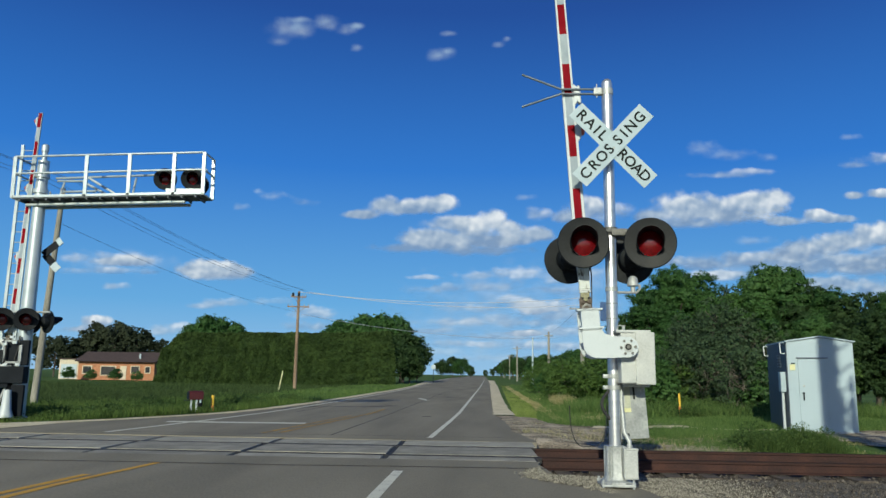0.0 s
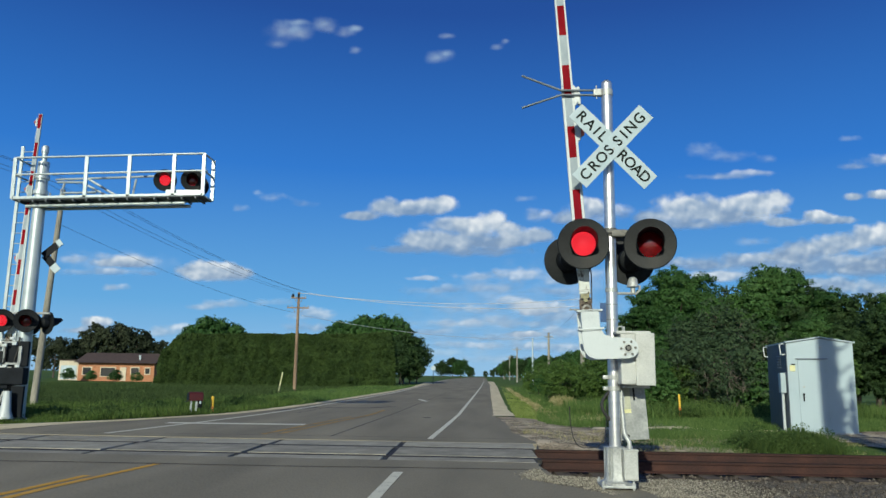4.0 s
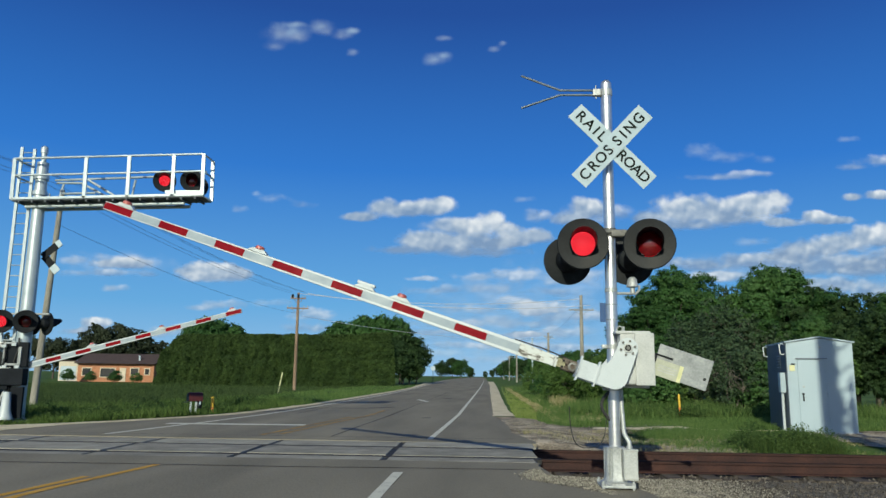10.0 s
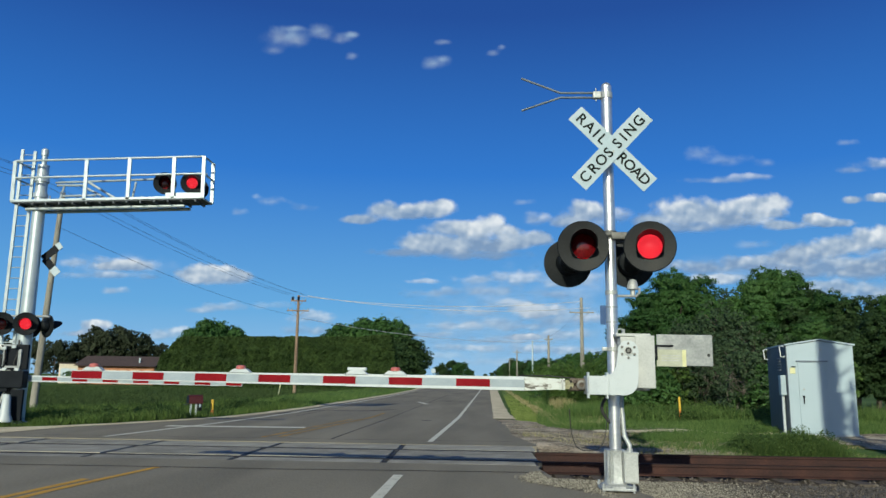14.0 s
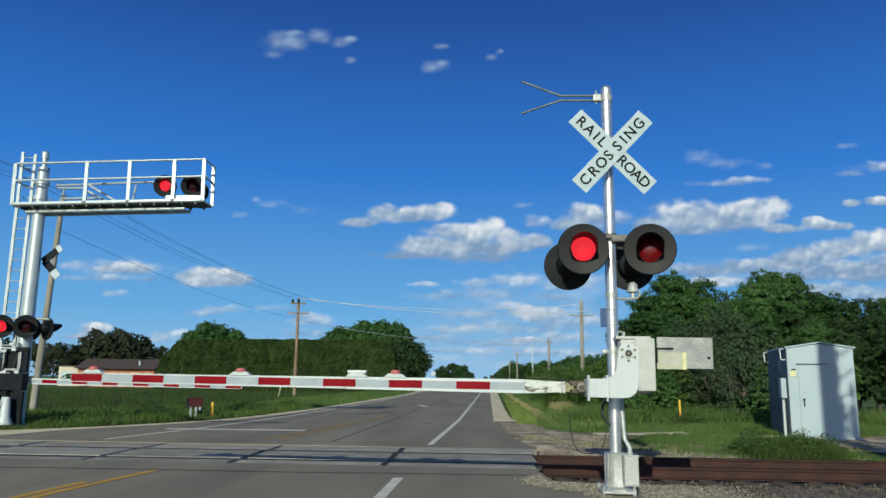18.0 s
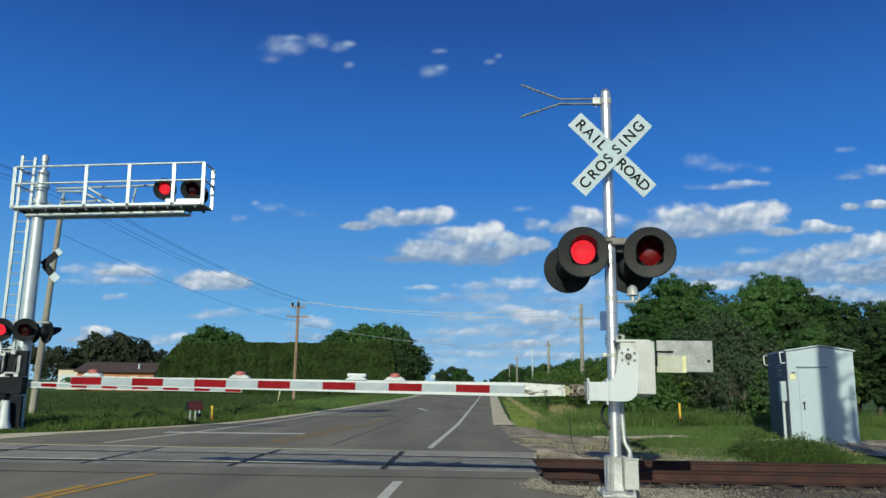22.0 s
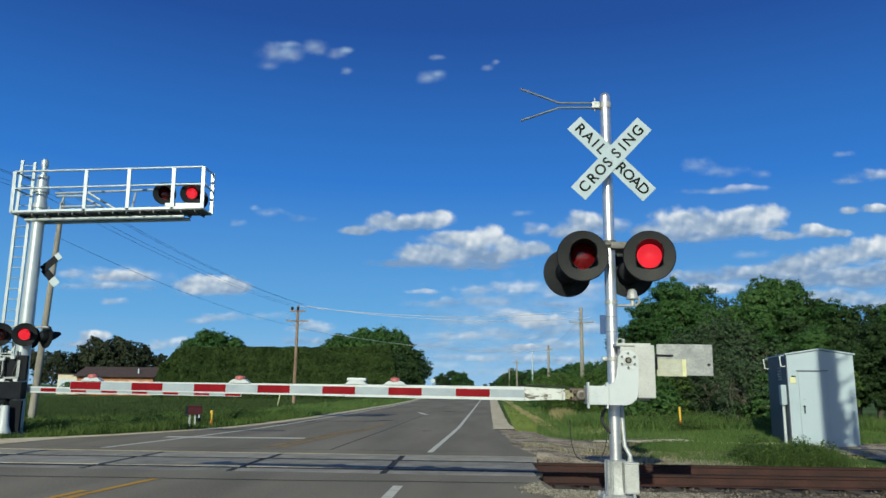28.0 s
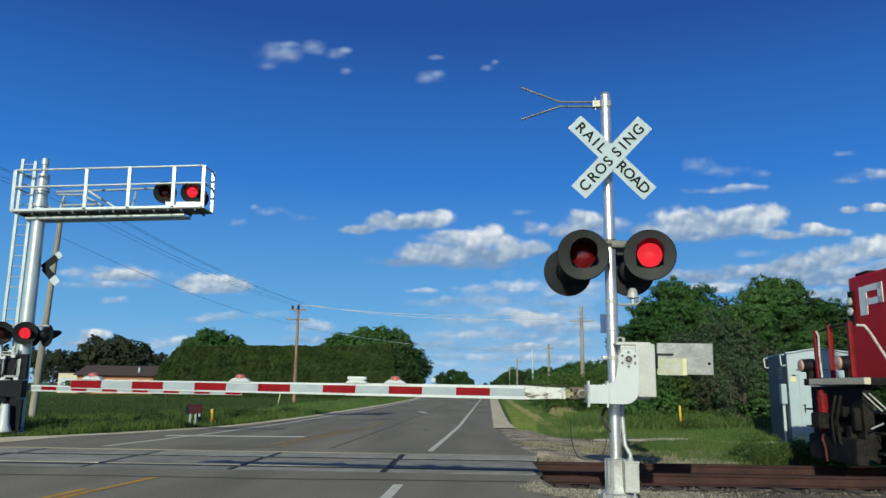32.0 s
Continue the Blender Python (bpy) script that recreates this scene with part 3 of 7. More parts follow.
def crossing():
    """Precast panels between and outside the rails, rubber fillers, and the rails themselves."""
    c = thing("crossing_surface", "grey concrete crossing panels with dark rubber gaps across the road", "level crossing", kind="structure")
    bm = bmesh.new()
    box(bm, (-4.99, 12.95, -0.086), (11.72, 3.22, 0.14))
    part("bed", bm, M["rubber"], c, "black rubber bed between panels")
    joints = [-10.75, -8.4, -6.1, -3.8, -1.46, 0.88]
    for x0, x1 in zip(joints, joints[1:]):
        xm = (x0 + x1) / 2
        y = rail_y(xm)
        for yc, w, z, end in ((y + 0.765, 1.22, 0.0, 0.07), (y - 0.345, 0.46, -0.004, 0.0), (y + 1.53 + 0.575, 0.88, -0.004, 0.16)):
            bm = bmesh.new()
            r = random.Random(int(x0 * 100 + yc * 10))
            end = end if x1 > 0 else 0.0
            box(bm, (end / 2, 0, 0), (x1 - x0 - 0.10 + end, w, 0.10), 0.012)
            part("panel", bm, M["concrete"], c, at=pose(xm, yc, z - 0.046 + r.uniform(-0.004, 0.003), r.uniform(-0.3, 0.3), 0, 0.86))


crossing()


def dark_gap_strips():
    """Added black strips on both sides of each rail in the road; their colour paints the dark of the open gaps."""
    c = thing("rail_filler", "black strips added for the dark of the open gaps along the rails", "rail filler", kind="structure")
    for far in (False, True):
        for side in (-1, 1):
            bm = bmesh.new()
            box(bm, (-4.95, rail_y(-4.95, far) + side * 0.085, -0.045), (11.8, 0.100, 0.078), 0.004, None)
            bmesh.ops.rotate(bm, cent=(-4.95, rail_y(-4.95, far), 0), matrix=Matrix.Rotation(math.atan(0.015), 3, "Z"), verts=bm.verts)
            part("strip", bm, M["rubber"], c)


dark_gap_strips()


def rail(far, x0, x1):
    y = rail_y(0, far)
    t = thing("rail", "rusty steel rail on ballast, worn bright on top", "rail", pose(0, y, -0.014, 0, 0, math.degrees(math.atan(0.015))), kind="structure")
    bm = bmesh.new()
    prof = [(-0.07, -0.172), (0.07, -0.172), (0.07, -0.16), (0.012, -0.142), (0.010, -0.045), (0.034, -0.034), (0.036, -0.004), (-0.036, -0.004), (-0.034, -0.034), (-0.010, -0.045), (-0.012, -0.142), (-0.07, -0.16)]
    a = [bm.verts.new((x0, p, q)) for p, q in prof]
    b = [bm.verts.new((x1, p, q)) for p, q in prof]
    for i in range(len(prof)):
        j = (i + 1) % len(prof)
        bm.faces.new((a[i], a[j], b[j], b[i]))
    bm.faces.new(a[::-1])
    bm.faces.new(b)
    part("web", bm, M["rust"], t)
    bm = bmesh.new()
    box(bm, ((x0 + x1) / 2, 0, 0.0), (x1 - x0, 0.066, 0.012), 0.003)
    part("head", bm, M["rail_head"], t, "worn rail head")
    return t


rail(False, -90, 120)
rail(True, -90, 120)
SLEEPER = mesh_of("sleeper", box(bmesh.new(), (0, 0, 0), (0.23, 2.6, 0.16), 0.01), M["bark"])
track = thing("sleepers", "dark timber sleepers half buried in ballast", "railway sleepers", kind="structure")
for i in range(60):
    x = 1.25 + 0.55 * i if i < 40 else -11.2 - 0.55 * (i - 40)
    part("sleeper", SLEEPER, None, track, at=pose(x, rail_y(x) + 0.765, -0.272, 0, 0, random.uniform(-1, 1)))

# ---- gravel, dirt and ballast layers ----
tagged(new("gravel_shoulder", strip("gravel_shoulder", np.arange(4.0, 11.3, 0.2), line([(4, 3.5), (8.0, 2.0), (8.5, 1.55), (8.9, 1.25), (9.2, 0.95), (9.5, 0.72), (9.9, 0.66), (10.3, 0.80), (10.8, 1.05), (11.3, 1.1)]), lambda y: 26.0, 0.05, M["ballast"], 0.12, 21, cells=60)),
       "grey ballast and gravel beside the track", "gravel", kind="structure")
for x0, x1, s in ((0.93, 60, 22), (-90, -10.9, 24)):
    n = int((x1 - x0) / 0.6)
    tagged(new("ballast", grid_mesh("ballast", np.linspace(x0, x1, n), np.arange(10.9, 14.7, 0.2),
           lambda X, Y: -0.215 - 0.015 * np.abs(Y - 12.75) + 0.012 * smooth_noise(np.stack([X, Y], -1).reshape(-1, 2), 9, 8, 5).reshape(X.shape), M["ballast_dark"])),
           "dark stone ballast under the rails", "ballast", kind="structure")
tagged(new("dirt_track", strip("dirt_track", np.arange(14.5, 24.4, 0.25), lambda y: 0.45, line([(14.5, 7.5), (17, 6.2), (19, 5.2), (21, 3.8), (23.4, 2.4), (24.4, 1.0)]), 0.02, M["dirt"], 0.3, 26, cells=30)),
       "bare brown dirt beside the road", "dirt", kind="structure")
tagged(new("gravel_path", strip("gravel_path", np.arange(21.2, 22.2, 0.2), lambda y: 3.4, lambda y: 8.4, 0.03, M["gravel"], 0.4, 28, cells=24)),
       "pale gravel path through the grass", "gravel", kind="structure")
# pale gravel pad; the darker dirt material paints the shade lying on it
tagged(new("gravel_pad", strip("gravel_pad", np.arange(16.6, 21.5, 0.25), lambda y: 8.5, lambda y: 18, 0.03, M["dirt"], 0.3, 29, cells=30)),
       "gravel pad round the equipment hut, coloured brown for its shade", "gravel", kind="structure")
tagged(new("gravel_verge", strip("gravel_verge", np.concatenate([np.arange(24.2, 40, 0.5), np.arange(40, 200, 5)]), lambda y: road_right(y) - 0.1, line([(21, 1.25), (24, 1.12), (29, 1.05), (41, 1.2), (101, 2.2), (200, 3.4)]), 0.048, M["gravel"], 0.03, 30)),
       "pale gravel strip along the road edge", "gravel", kind="structure")
tagged(new("gravel_verge", strip("gravel_verge", np.concatenate([np.arange(14.6, 60, 0.4), np.arange(60, 140, 4)]), line([(14.6, -14.5), (16.6, -13.6), (17.6, -10.3), (19, -9.45), (20.7, -8.7), (22.6, -7.98), (26, -7.58), (31, -7.28), (60, -7.0), (80, -7.4), (107, -8.6), (140, -10.5)]), lambda y: road_left(y) + 0.1, 0.05, M["gravel"], 0.04, 31)),
       "pale gravel verge on the far side of the road", "gravel", kind="structure")


def stones(name, n, place, size, label, seed, mat="stone"):
    r = np.random.default_rng(seed)
    bm = bmesh.new()
    bmesh.ops.create_cone(bm, cap_ends=False, segments=4, radius1=1.0, radius2=0.0, depth=1.0, matrix=Matrix.Translation((0, 0, 0.5)))
    bmesh.ops.create_cone(bm, cap_ends=False, segments=4, radius1=0.0, radius2=1.0, depth=1.0, matrix=Matrix.Translation((0, 0, -0.5)))
    bmesh.ops.remove_doubles(bm, verts=bm.verts, dist=0.01)
    bm.verts.index_update()
    base = np.array([v.co[:] for v in bm.verts])
    tri = np.array([[v.index for v in f.verts] for f in bm.faces])
    bm.free()
    p = place(r, n)
    s = size * r.uniform(0.5, 1.5, (n, 1, 1)) * r.uniform(0.6, 1.2, (n, 1, 3))
    v = base[None] * (1 + 0.22 * r.normal(size=(n, len(base), 1))) * s
    a = r.uniform(0, 6.28, n)
    c, sn = np.cos(a)[:, None], np.sin(a)[:, None]
    v = np.stack([v[..., 0] * c - v[..., 1] * sn, v[..., 0] * sn + v[..., 1] * c, v[..., 2]], -1) + p[:, None, :]
    f = (tri[None] + (np.arange(n) * len(base))[:, None, None]).reshape(-1, 3)
    tagged(new(name, from_arrays(name, v.reshape(-1, 3), f, M[mat])), label, "gravel", kind="stuff")


def near_stones(r, n):
    x = 0.40 + 9.8 * r.power(1, n) ** 1.3
    y = r.uniform(8.1, 11.25, n)
    keep = x > np.interp(y, [8.0, 8.5, 8.9, 9.2, 9.5, 9.9, 10.3, 10.8, 11.3], [1.9, 1.45, 1.15, 0.85, 0.62, 0.56, 0.70, 0.95, 1.05]) + 0.06 * r.normal(size=n)
    x, y = x[keep], y[keep]
    return np.stack([x, y, ground_z(x, y) + 0.055], 1)


def fill(f):
    def g(r, n):
        p = f(r, n * 2)
        while len(p) < n:
            p = np.concatenate([p, f(r, n)])
        return p[:n]
    return g


stones("stones", 24000, fill(lambda r, n: (p := near_stones(r, 3 * n))[p[:, 0] < 3.3 + 0.4 * r.normal(size=len(p))]), 0.0082, "loose grey and tan stones on the shoulder", 41)
stones("stones", 15000, fill(lambda r, n: (p := near_stones(r, 2 * n))[p[:, 0] > 3.0 + 0.4 * r.normal(size=len(p))]), 0.0095, "dark loose ballast stones beside the track", 44, "stone_dark")
stones("stones", 6000, lambda r, n: np.stack([r.uniform(1.0, 14, n), (y := r.uniform(10.95, 14.5, n)), -0.215 - 0.015 * np.abs(y - 12.75)], 1), 0.03, "dark track ballast stones", 42, "stone_dark")
stones("stones", 6000, lambda r, n: np.stack([(x := r.uniform(0.7, 6.0, n)), (y := r.uniform(14.6, 23, n)), ground_z(x, y) + 0.015], 1), 0.015, "small stones scattered on bare dirt", 43)


# ---- crossing signals ----
FACE = pose(0, 0, 0, 90)      # turns a lathe's axis from +z to -y


def lamp_head(parent, at, lit=False, small=False):
    """A flashing lamp: round black background, tunnel visor, lens, housing behind. Its own -y is the way it faces. Returns the lit disc, if any."""
    bm = bmesh.new()
    lathe(bm, [(0.150, -0.012), (0.16, 0.004), (0.295, 0.018), (0.305, 0.010), (0.305, -0.004), (0.16, -0.016), (0.150, -0.012)], 40, FACE)
    head = part("lamp_head", bm, M["black_metal"], parent, "round black lamp background", at)
    bm = bmesh.new()
    lathe(bm, [(0.155, -0.02), (0.16, -0.08), (0.14, -0.16), (0.07, -0.20), (0.0, -0.20)], 28, FACE)
    part("housing", bm, M["black_metal"], head)
    # visor: the upper part of a tube, longer at the top
    bm = bmesh.new()
    n = 28
    ring = []
    for i in range(n + 1):
        a = radians(-62 + 304 * i / n)
        reach = 0.05 + 0.29 * max(0.0, min(1.0, (math.sin(a) + 0.75) / 1.3)) ** 0.8
        c, s = math.cos(a), math.sin(a)
        ring.append([bm.verts.new((r * c, -d, r * s)) for r, d in ((0.158, 0.0), (0.158, reach), (0.150, reach), (0.150, 0.0))])
    for p, q in zip(ring, ring[1:]):
        for k in range(4):
            bm.faces.new((p[k], q[k], q[(k + 1) % 4], p[(k + 1) % 4]))
    bm.faces.new(ring[0])
    bm.faces.new(ring[-1][::-1])
    part("visor", bm, M["black_metal"], head)
    bm = bmesh.new()
    lathe(bm, [(0.148, -0.012), (0.147, 0.0), (0.12, 0.016), (0.07, 0.028), (0.0, 0.033)], 32, FACE)
    part("lens", bm, M["lens"], head, "dark red lens")
    if not lit:
        return None
    bm = bmesh.new()
    lathe(bm, [(0.145, -0.010), (0.145, 0.0), (0.12, 0.016), (0.07, 0.028), (0.0, 0.033)], 32, FACE)
    led = part("led_insert", bm, M["led"], head, "glowing red lamp insert")
    led.matrix_basis = pose(0, 0.05, 0)
    return led


def clamp(bm, p, r, h=0.05):
    rod(bm, (p[0], p[1], p[2] - h / 2), (p[0], p[1], p[2] + h / 2), r, seg=20)
    box(bm, (p[0] + r, p[1], p[2]), (0.05, 0.06, h), 0.005)
    return bm


MAST = Vector((1.57, 8.95, 0.0))
LEDS = {}


def near_signal():
    s = thing("crossing_signal", "aluminium crossing signal mast with crossbuck and two pairs of red lamps", "crossing signal", Matrix.Translation(MAST))
    bm = bmesh.new()
    rod(bm, (0, 0, 0.30), (0, 0, 4.92), 0.068, 0.068, 28)
    lathe(bm, [(0.068, 4.92), (0.055, 4.95), (0.03, 4.97), (0.0, 4.975)], 28)
    part("mast", bm, M["aluminium"], s, "bright aluminium pipe mast")
    # base: split casting with ribs, flange and anchor bolts
    bm = bmesh.new()
    lathe(bm, [(0.19, 0.03), (0.19, 0.07), (0.15, 0.09), (0.125, 0.14), (0.115, 0.40), (0.12, 0.46), (0.07, 0.47)], 8, pose(0, 0, 0, 0, 0, 22.5))
    for k in range(4):
        box(bm, (0.13, 0, 0.27), (0.05, 0.03, 0.38), 0.006, pose(0, 0, 0, 0, 0, 45 + 90 * k))
    base = part("base", bm, M["galv"], s, "cast aluminium mast base")
    bm = bmesh.new()
    box(bm, (0, 0, 0.035), (0.38, 0.38, 0.03), 0.006)
    part("flange", bm, M["galv"], base)
    for x in (-0.17, 0.17):
        for y in (-0.17, 0.17):
            bm = bmesh.new()
            rod(bm, (x, y, 0.0), (x, y, 0.10), 0.014, seg=8)
            rod(bm, (x, y, 0.05), (x, y, 0.075), 0.026, seg=6)
            part("anchor_bolt", bm, M["galv"], base)
    bm = bmesh.new()
    box(bm, (0.145, -0.13, 0.27), (0.16, 0.10, 0.33), 0.012)
    box(bm, (0.145, -0.185, 0.27), (0.14, 0.015, 0.30), 0.005)
    box(bm, (0.145, -0.13, 0.44), (0.17, 0.12, 0.02), 0.005)
    part("junction_box", bm, M["grey_box"], s, "pale grey junction box")
    bm = bmesh.new()
    pipe(bm, [(0.15, -0.08, 0.44), (0.15, -0.08, 0.52), (0.10, -0.04, 0.62), (0.085, 0.0, 0.95), (0.085, 0.02, 1.25)], 0.026, 12)
    rod(bm, (0.15, -0.08, 0.44), (0.15, -0.08, 0.48), 0.036, seg=12)
    part("conduit", bm, M["galv"], s)
    # crossbuck
    cb = Matrix.Translation((0.022, -0.21, 4.038)) @ pose(0, 0, 0, 0, 0, 4)
    for ang, dy, length in ((47, -0.012, 1.235), (-45, 0.0, 1.275)):
        bm = bmesh.new()
        box(bm, (0, 0, 0), (length, 0.006, 0.235), 0.002)
        blade = part("crossbuck_blade", bm, M["sign_white"], s, "white crossbuck blade with black letters", cb @ pose(0, dy, 0, 0, -ang, 0))
        if ang > 0:
            word, xs = "CROSSING", [-0.50, -0.35, -0.205, -0.075, 0.085, 0.20, 0.325, 0.485]
        else:
            word, xs = "RAILROAD", [-0.525, -0.385, -0.272, -0.170, 0.165, 0.288, 0.412, 0.535]
        for ch, x in zip(word, xs):
            lettering(ch, 0.184, M["sign_black"], blade, pose(x, -0.0045, -0.004, 90), 0.0030)
    bm = bmesh.new()
    rod(bm, (0.0, 0, 4.02), (0.0, 0, 4.09), 0.075, seg=20)
    box(bm, (0.02, -0.13, 4.04), (0.05, 0.14, 0.10), 0.006)
    rod(bm, (0.03, -0.19, 4.0), (0.03, -0.235, 4.0), 0.013, seg=8)
    part("crossbuck_bracket", bm, M["galv"], s)
    # lamp arm and lamps
    bm = bmesh.new()
    pipe(bm, [(-0.36, -0.09, 2.995), (0.42, -0.09, 2.995)], 0.028, 12)
    rod(bm, (0, 0, 2.95), (0, 0, 3.05), 0.085, seg=20)
    box(bm, (0.10, -0.05, 2.98), (0.20, 0.14, 0.09), 0.02)
    for x in (-0.36, 0.42):
        pipe(bm, [(x, -0.09, 2.995), (x, -0.12, 2.90)], 0.03, 10)
    pipe(bm, [(-0.46, 0.14, 2.95), (0.30, 0.14, 2.95)], 0.028, 12)
    for x in (-0.46, 0.30):
        pipe(bm, [(x, 0.14, 2.95), (x, 0.17, 2.82)], 0.03, 10)
    part("lamp_arm", bm, M["bolt"], s, "weathered steel lamp cross arm")
    LEDS["near_l"] = lamp_head(s, pose(-0.365, -0.28, 2.815, 1.0, 0, -5), True)
    LEDS["near_r"] = lamp_head(s, pose(0.415, -0.28, 2.815, 1.0, 0, -11), True)
    lamp_head(s, pose(-0.48, 0.30, 2.70, 0, 0, 188))
    lamp_head(s, pose(0.29, 0.30, 2.70, 0, 0, 176))
    # bell
    bm = bmesh.new()
    lathe(bm, [(0.0, 0.12), (0.03, 0.12), (0.055, 0.09), (0.065, 0.03), (0.075, 0.0), (0.0, 0.0)], 24, Matrix.Translation((0.26, 0.02, 2.34)))
    bell = part("bell", bm, M["galv"], s, "small silver bell")
    bm = bmesh.new()
    pipe(bm, [(0.05, 0.02, 2.26), (0.30, 0.02, 2.26), (0.34, 0.02, 2.30), (0.34, 0.02, 2.36)], 0.016, 8)
    rod(bm, (0.26, 0.02, 2.26), (0.26, 0.02, 2.345), 0.03, seg=12)
    rod(bm, (0, 0, 2.27), (0, 0, 2.32), 0.075, seg=20)
    part("bell_bracket", bm, M["galv"], s)
    # blue notice seen edge on
    bm = bmesh.new()
    box(bm, (-0.10, 0.03, 2.03), (0.07, 0.012, 0.23), 0.002, None)
    part("notice_plate", bm, M["sign_blue"], s, "small blue notice plate")
    for z in (2.12, 1.94):
        bm = bmesh.new()
        rod(bm, (0, 0, z - 0.008), (0, 0, z + 0.008), 0.071, seg=20)
        part("mast_band", bm, M["galv"], s)
    for z in (1.62, 1.26, 1.13):
        bm = bmesh.new()
        rod(bm, (0, 0, z - 0.025), (0, 0, z + 0.025), 0.08, seg=20)
        box(bm, (-0.10, -0.02, z), (0.06, 0.06, 0.045), 0.008)
        part("mast_band", bm, M["galv"], s)
    # fork that catches the raised arm
    # the fork's blue-grey colour paints sky reflection and shade on aluminium pipe
    bm = bmesh.new()
    for sg in (1, -1):
        pipe(bm, [(-0.06, -0.02, 4.80 + 0.031 * sg), (-0.58, -0.03, 4.80 + 0.031 * sg), (-1.07, -0.04, 4.81 + 0.215 * sg)], 0.014, 10)
    part("arm_catcher", bm, M["fork_metal"], s, "forked pipe that steadies the raised arm")
    bm = bmesh.new()
    rod(bm, (0, 0, 4.76), (0, 0, 4.84), 0.076, seg=20)
    box(bm, (-0.12, -0.02, 4.80), (0.10, 0.07, 0.09), 0.01)
    rod(bm, (-0.13, -0.02, 4.72), (-0.13, -0.02, 4.90), 0.008, seg=8)
    part("catcher_clamp", bm, M["galv"], s)
    # gate mechanism
    bm = bmesh.new()
    box(bm, (0.225, -0.10, 1.47), (0.37, 0.34, 0.58), 0.02)
    mech = part("gate_mechanism", bm, M["grey_box"], s, "grey cast gate mechanism case")
    bm = bmesh.new()
    box(bm, (0.315, -0.29, 1.47), (0.22, 0.03, 0.60), 0.012)
    part("case_cover", bm, M["grey_box"], mech)
    bm = bmesh.new()
    box(bm, (0.19, -0.10, 1.775), (0.40, 0.37, 0.035), 0.012)
    rod(bm, (0.10, -0.15, 1.80), (0.10, -0.15, 1.85), 0.02, seg=10)
    part("case_lid", bm, M["grey_box"], mech)
    bm = bmesh.new()
    pipe(bm, [(0.055 + 0.035 * math.cos(a), -0.20, 1.815 + 0.035 * math.sin(a)) for a in np.linspace(-0.5, 3.7, 12)], 0.008, 6)
    part("lifting_ring", bm, M["galv"], mech, "small steel lifting ring")
    bm = bmesh.new()
    box(bm, (0.24, -0.05, 1.165), (0.30, 0.2, 0.05), 0.01)
    part("case_foot", bm, M["galv"], mech)
    bm = bmesh.new()
    pts = [(0.05, -0.05, 1.16)]
    for i in range(9):
        a = i / 8
        pts.append((-0.02 - 0.12 * math.sin(a * 3.14) - 0.02 * a, -0.02, 1.13 - 0.38 * a))
    pipe(bm, pts, 0.018, 8)
    part("cable", bm, M["grip_black"], s, "drooping black cable")
    return s


near_signal()


